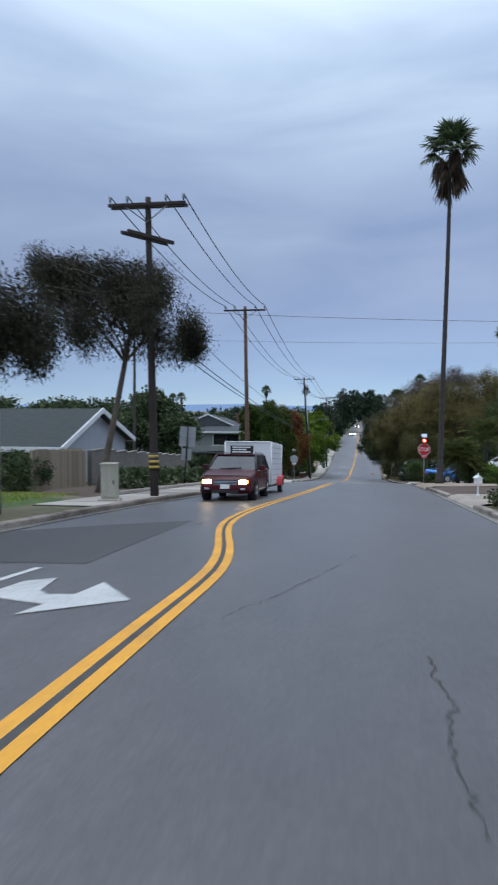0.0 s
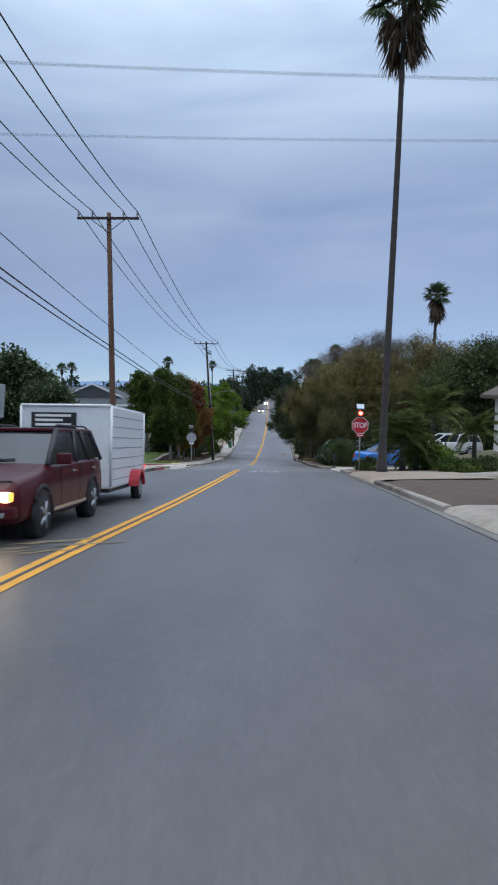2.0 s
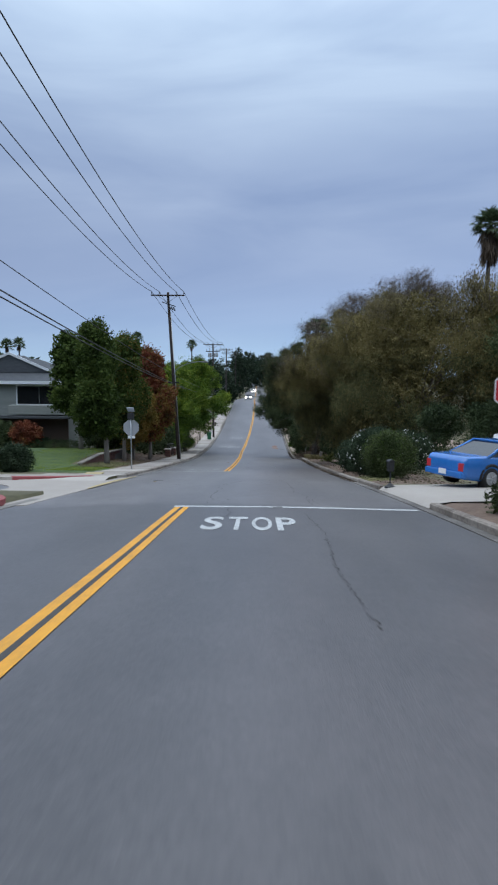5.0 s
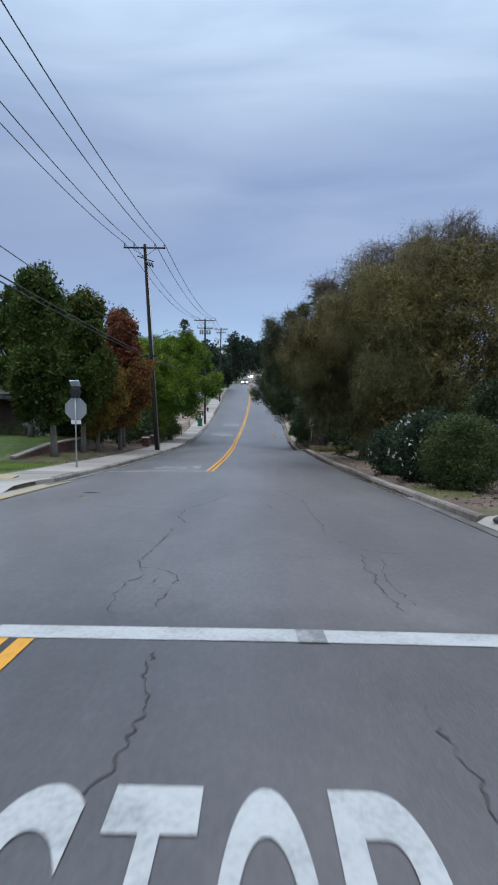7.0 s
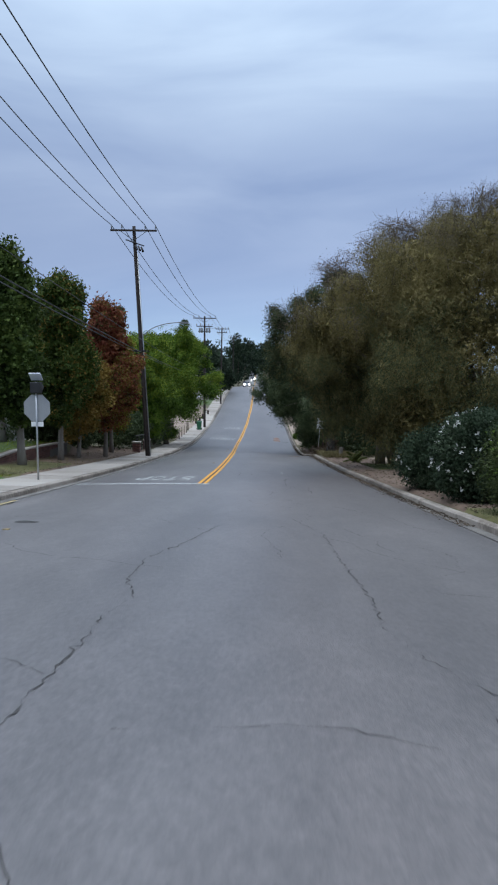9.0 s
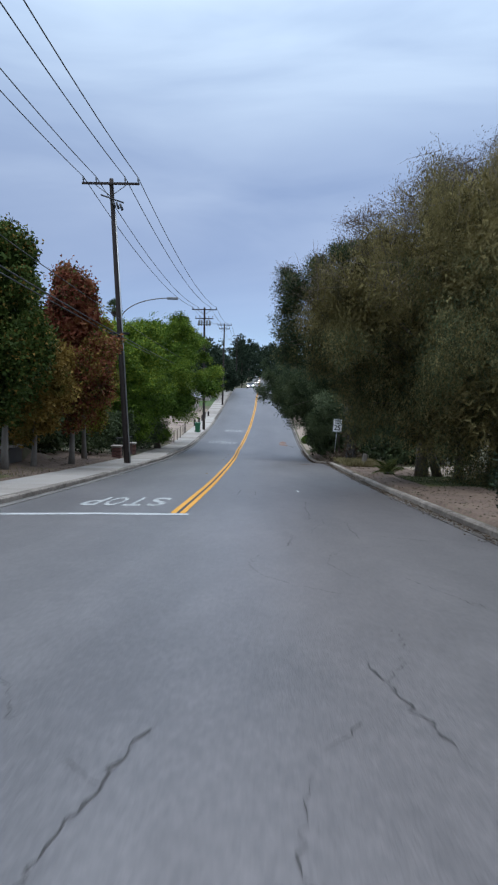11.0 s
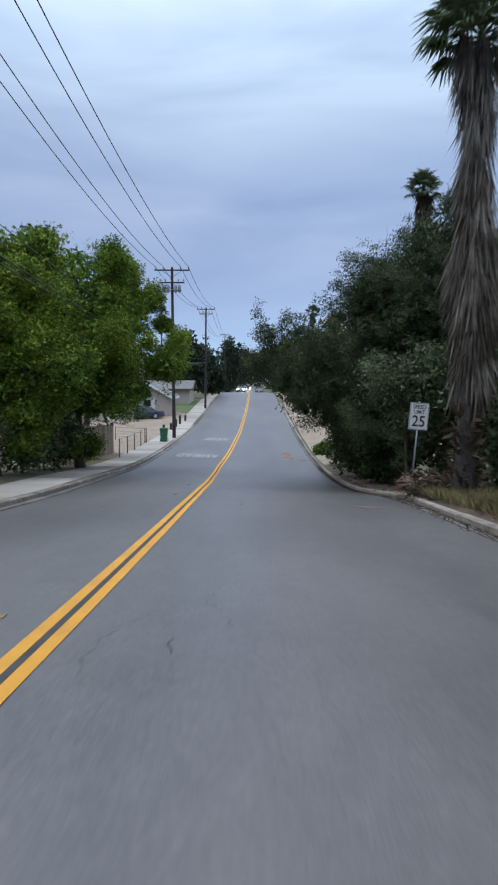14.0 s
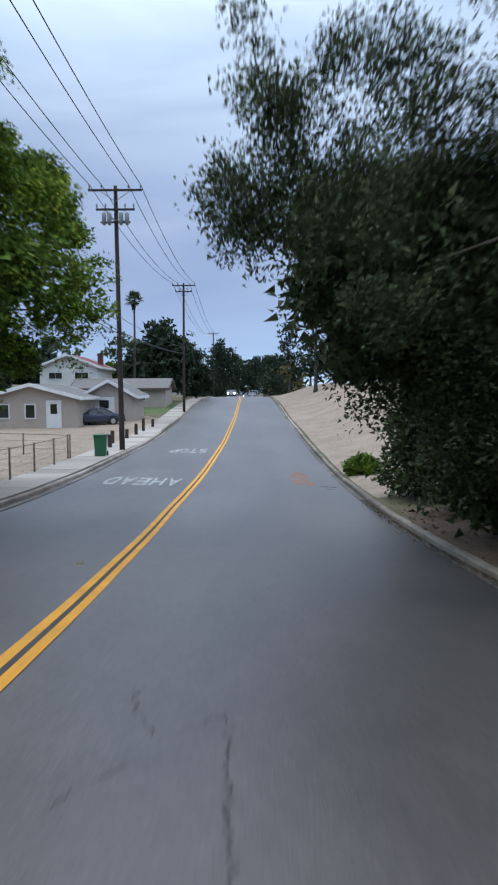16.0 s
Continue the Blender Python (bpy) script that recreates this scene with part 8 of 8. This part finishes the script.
def fern_palm(x, y, size, label, seed, n=22, trunk=0.5):
    """A young feather palm with arching fronds."""
    rng = np.random.default_rng(seed)
    p = thing("young_palm", pose(x, y, H(x, y)), label, "palm tree")
    tubed("trunk", [(0, 0, -0.1), (0, 0, trunk * 0.5), (0.03, 0, trunk)], [0.16, 0.14, 0.11], M["palm_bark"], p, 9)
    meshes = []
    for v in range(3):
        bm = bmesh.new()
        pts = []
        for i in range(9):
            u = i / 8
            pts.append(Vector((size * u * (1 - 0.15 * u), 0, size * (0.45 * u - 0.72 * u * u))))
        tube(bm, pts, [0.025 * (1 - 0.8 * i / 8) for i in range(9)], 4, False)
        for i in range(3, 34):
            u = i / 34
            k = min(7, int(u * 8))
            q = pts[k].lerp(pts[k + 1], u * 8 - k)
            ln = size * 0.3 * math.sin(math.pi * min(1, u * 0.9 + 0.08)) + 0.08
            for s in (-1, 1):
                tip = q + Vector((ln * 0.45, s * ln * 0.85, -ln * rng.uniform(0.2, 0.5)))
                mid = q.lerp(tip, 0.5)
                w = Vector((0.023, 0, 0.010)) * (size / 1.6)
                vs = [bm.verts.new(c) for c in (q, mid - w, tip, mid + w)]
                bm.faces.new(vs)
        me = bpy.data.meshes.new("frond")
        bm.to_mesh(me)
        bm.free()
        me.materials.append(M["palm_leaf"])
        meshes.append(me)
    for i in range(n):
        f = new("frond", meshes[i % 3])
        f.parent = p
        f.matrix_basis = pose(0, 0, trunk, 0, 0, math.degrees(i * 2.39996)) @ pose(0, 0, 0, rng.normal() * 10, 35 - 108 * (1 - i / n) ** 0.85 + rng.normal() * 8, 0)
    return p


fern_palm(6.3, 48.6, 1.75, "bushy young palm with arching green fronds", 1, 60, 1.7)
fern_palm(7.3, 50.2, 1.6, "young palm with arching green fronds", 2, 40, 0.9)
fern_palm(8.95, 54.0, 2.3, "feather palm with a pale slim trunk", 5, 26, 3.2)
fern_palm(12.2, 57.0, 2.0, "feather palm with yellowing fronds", 6, 26, 1.9)
fern_palm(4.75, 86.0, 0.75, "tiny young palm on the verge", 7, 14, 0.1)
shrub(8.2, 51.6, 1.3, 1.6, "leaf_green", "dense green shrub behind the young palms", 100, 6000, 0.14)

bm = bmesh.new()
tube(bm, [(0, 0, -0.1), (0.02, 0, 0.3), (0.06, 0, 0.62)], [0.15, 0.12, 0.11], 9)
ob = part("tree_stump", bm, M["bark_pale"])
ob.matrix_basis = pose(4.75, 92.6, H(4.75, 92.6))
tagged(ob, "short cut tree stump on the verge", "tree stump")

for i in range(9):
    bm = bmesh.new()
    bmesh.ops.create_icosphere(bm, subdivisions=2, radius=0.3)
    rng = random.Random(i)
    for v in bm.verts:
        v.co *= 1 + 0.3 * noise.noise(v.co * 3 + Vector((i, 0, 0)))
        v.co.z *= 0.7
    ob = part("rock", bm, M["rubble"])
    x, y = 4.3 + rng.uniform(0, 1.3), 99.6 + rng.uniform(0, 3.0)
    ob.matrix_basis = pose(x, y, H(x, y) + 0.14, rng.uniform(-20, 20), rng.uniform(-20, 20), rng.uniform(0, 360))
    ob.scale = (rng.uniform(0.9, 1.7),) * 2 + (rng.uniform(1.0, 2.1),)
    tagged(ob, "rough reddish brown rock at the foot of the palm", "rock", "rocks on the verge")


def scatter(name, area, n, size, mat, label, seed, flat=False, width=0.12, bend=0.35, category="grass"):
    """Blades or fallen leaves spread over a stretch of ground."""
    rng = np.random.default_rng(seed)
    x0, x1, y0, y1 = area
    xs, ys = rng.uniform(x0, x1, n), rng.uniform(y0, y1, n)
    zs = np.array([H(a, b) for a, b in zip(xs, ys)]) + 0.04
    ax = rng.normal(size=(n, 3)) * (np.array([1, 1, 0.12]) if flat else np.array([bend, bend, 0.1])) + (np.zeros(3) if flat else np.array([0, 0, 1.0]))
    s = size * rng.uniform(0.5, 1.3, n)
    ob = new(name, leaf_mesh(name, np.stack([xs, ys, zs], 1), ax, s, s * width, M[mat], rng))
    return tagged(ob, label, category, kind="stuff")


scatter("dry_grass", (3.75, 5.6, 91.0, 98.5), 6500, 0.26, "dry_grass", "dry yellow grass on the verge", 1)
scatter("grass", (4.7, 7.2, 79.5, 84.6), 7000, 0.07, "leaf_hedge", "short green grass on the verge", 2)
scatter("grass", (3.66, 4.7, 60.8, 63.5), 1500, 0.05, "leaf_hedge", "short green grass on the verge", 3)
scatter("fallen_leaves", (3.7, 7.0, 58, 120), 7000, 0.09, "leaf_brown", "fallen brown leaves on the verge", 4, True, 0.5, category="leaves")
scatter("dry_grass", (-10.0, -7.75, 71.0, 84.0), 2600, 0.08, "dry_grass", "thin dry grass under the street trees", 12)
scatter("grass", (-9.9, -7.75, 71.0, 80.0), 3000, 0.06, "leaf_hedge", "thin green grass under the street trees", 13)
scatter("fallen_leaves", (-10.0, -7.75, 71.5, 100), 3600, 0.085, "leaf_brown", "fallen brown leaves under the trees", 5, True, 0.6, category="leaves")
scatter("grass", (-10.0, -7.75, 66.8, 71.8), 7000, 0.06, "leaf_bright", "short mown lawn grass", 11)
scatter("grass", (-15, -10.35, 67.0, 86.5), 16000, 0.07, "leaf_bright", "short mown lawn grass", 6)
scatter("grass", (-13, -8.6, 6, 21), 9000, 0.12, "leaf_bright", "rough patchy lawn grass", 7)
scatter("dry_grass", (-16, -7.9, 120, 150), 2500, 0.09, "dry_grass", "dry grass in the bare yard", 8)
scatter("dry_grass", (4.0, 12, 125, 190), 1200, 0.1, "dry_grass", "dry grass on the dirt bank", 9)
scatter("dead_fronds", (4.4, 5.8, 98.2, 101.2), 50, 0.6, "dead_frond", "heap of dead palm fronds round the trunk", 10, False, 0.14, 0.9, "leaves")


def litter(side, y0, y1, n, mat, label, seed):
    """Dry leaves blown together against the kerb."""
    rng = np.random.default_rng(seed)
    edge = kerb_right if side > 0 else kerb_left
    ys = rng.uniform(y0, y1, n)
    off = -np.abs(rng.normal(size=n)) * 0.13 - 0.01
    xs = np.array([edge(y) for y in ys]) + side * off
    zs = np.array([road_z(x, y) for x, y in zip(xs, ys)]) + 0.028 + rng.random(n) * 0.015
    ax = rng.normal(size=(n, 3)) * np.array([1, 1, 0.2])
    ln = rng.uniform(0.025, 0.06, n)
    tagged(new("leaf_litter", leaf_mesh("leaf_litter", np.stack([xs, ys, zs], 1), ax, ln, ln * 0.5, M[mat], rng)), label, "leaves", kind="stuff")


litter(1, 62, 122, 8000, "dead_frond", "dry brown leaves along the kerb", 21)
shrub(4.5, 128.5, 0.6, 0.75, "leaf_green", "bright green shrub at the foot of the bank", 120, 5000, 0.14)


# ---- distant trees and hills ----
def far_tree(x, y, w, h, mat, seed, label="distant dark green tree on the skyline", name="distant_tree", tall=False, n=1250):
    z = w * 0.5
    blobs = [(0, 0, h * 0.55, z, z, h * 0.45), (z * 0.4, 0, h * 0.4, z * 0.8, z * 0.8, h * 0.34)] if not tall else [(0, 0, h * 0.5, z, z, h * 0.5), (0, 0, h * 0.75, z * 0.6, z * 0.6, h * 0.3)]
    return tree(name, x, y, label, blobs, mat, n, max(0.4, w * 0.09), 0.2, width=1.0, seed=seed, clump=w * 0.09, per=30, limbs=6, shell=0.35)


far_tree(-10.6, 191, 5.4, 10.6, "far_leaf", 301, "large dark pine beyond the houses", n=9000)
far_tree(-7.4, 203, 3.4, 6.6, "far_leaf", 302, n=4000)
far_tree(-9.6, 211, 4.0, 7.2, "far_leaf", 303, n=4000)
rng = random.Random(77)
for i in range(16):
    y = 225 + i * 14 + rng.uniform(-4, 4)
    far_tree(-9.5 - rng.uniform(0, 3), y, rng.uniform(4, 6), rng.uniform(8, 13), "far_leaf", 310 + i, n=1250)
for i in range(16):
    y = 206 + i * 14 + rng.uniform(-4, 4)
    far_tree(6.5 + rng.uniform(0, 4) + max(0, 3 - i), y, rng.uniform(3.2, 6), rng.uniform(8, 14), "far_leaf" if i % 3 else "leaf_olive", 330 + i, n=1250, tall=(i % 2 == 0))
for i in range(10):
    far_tree(11 + rng.uniform(0, 16), 190 + rng.uniform(0, 30), rng.uniform(4, 6), rng.uniform(4, 8), "far_leaf" if i % 2 else "leaf_green", 350 + i, n=1250)
for i in range(34):
    x = -16 - i * 3.4 + rng.uniform(-1.5, 1.5)
    y = 112 + rng.uniform(-8, 26) + max(0, -x - 60) * 0.4
    if x > -34 and y < 122:
        y += 100
    far_tree(x, y + (70 if i % 3 == 0 else 0), rng.uniform(5, 8), rng.uniform(6.5, 11.5), ("far_leaf", "leaf_dark", "leaf_green")[i % 3], 370 + i, n=1250)
for i in range(16):
    x = 22 + i * 3.6 + rng.uniform(-1.5, 1.5)
    far_tree(x, 84 + rng.uniform(-8, 22), rng.uniform(5, 8), rng.uniform(6, 10), ("far_leaf", "leaf_dark", "leaf_olive")[i % 3], 420 + i, n=1250)
for i in range(8):
    far_tree(-4 + i * 2.6 - 8, 470 + rng.uniform(0, 30), rng.uniform(6, 9), rng.uniform(10, 18), "far_leaf", 450 + i, n=1250, tall=True)


for i, (x, y, w, h) in enumerate(((-7.0, 300, 6, 16), (-9.5, 330, 7, 19), (-6.0, 372, 7, 18), (8.5, 318, 6, 14), (7.5, 352, 6, 15), (9.0, 402, 8, 17), (-4.5, 520, 8, 22), (1.0, 530, 9, 20), (6.0, 522, 8, 23))):
    far_tree(x, y, w, h, "far_leaf", 560 + i, "distant dark evergreen at the end of the road", tall=True, n=2600)
for i in range(26):
    far_tree(-34 - i * 5.5 + rng.uniform(-2, 2), 170 + rng.uniform(-10, 40) + i * 1.5, rng.uniform(7, 11), rng.uniform(9, 13), ("far_leaf", "leaf_dark")[i % 2], 470 + i)


def hill_range(name, r, a0, a1, h, seed, label):
    """A far ridge of hills as a closed body of slopes."""
    vs, fs = [], []
    n = 90
    for i in range(n + 1):
        a = radians(a0 + (a1 - a0) * i / n)
        top = h * (0.55 + 0.45 * noise.noise(Vector((i * 0.11, seed, 0))) + 0.18 * noise.noise(Vector((i * 0.4, seed, 2))))
        for dr, z in ((0, -60), (260, top - 20), (700, -60)):
            vs.append(((r + dr) * math.sin(a), (r + dr) * math.cos(a), z))
    for i in range(n):
        for k in range(2):
            q = i * 3 + k
            fs.append((q, q + 3, q + 4, q + 1))
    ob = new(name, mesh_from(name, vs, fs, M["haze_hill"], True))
    tagged(ob, label, "hills", kind="structure")


hill_range("backdrop_hills", 2700, -70, 60, 42, 3.0, "far hills tinted with blue haze along the horizon")
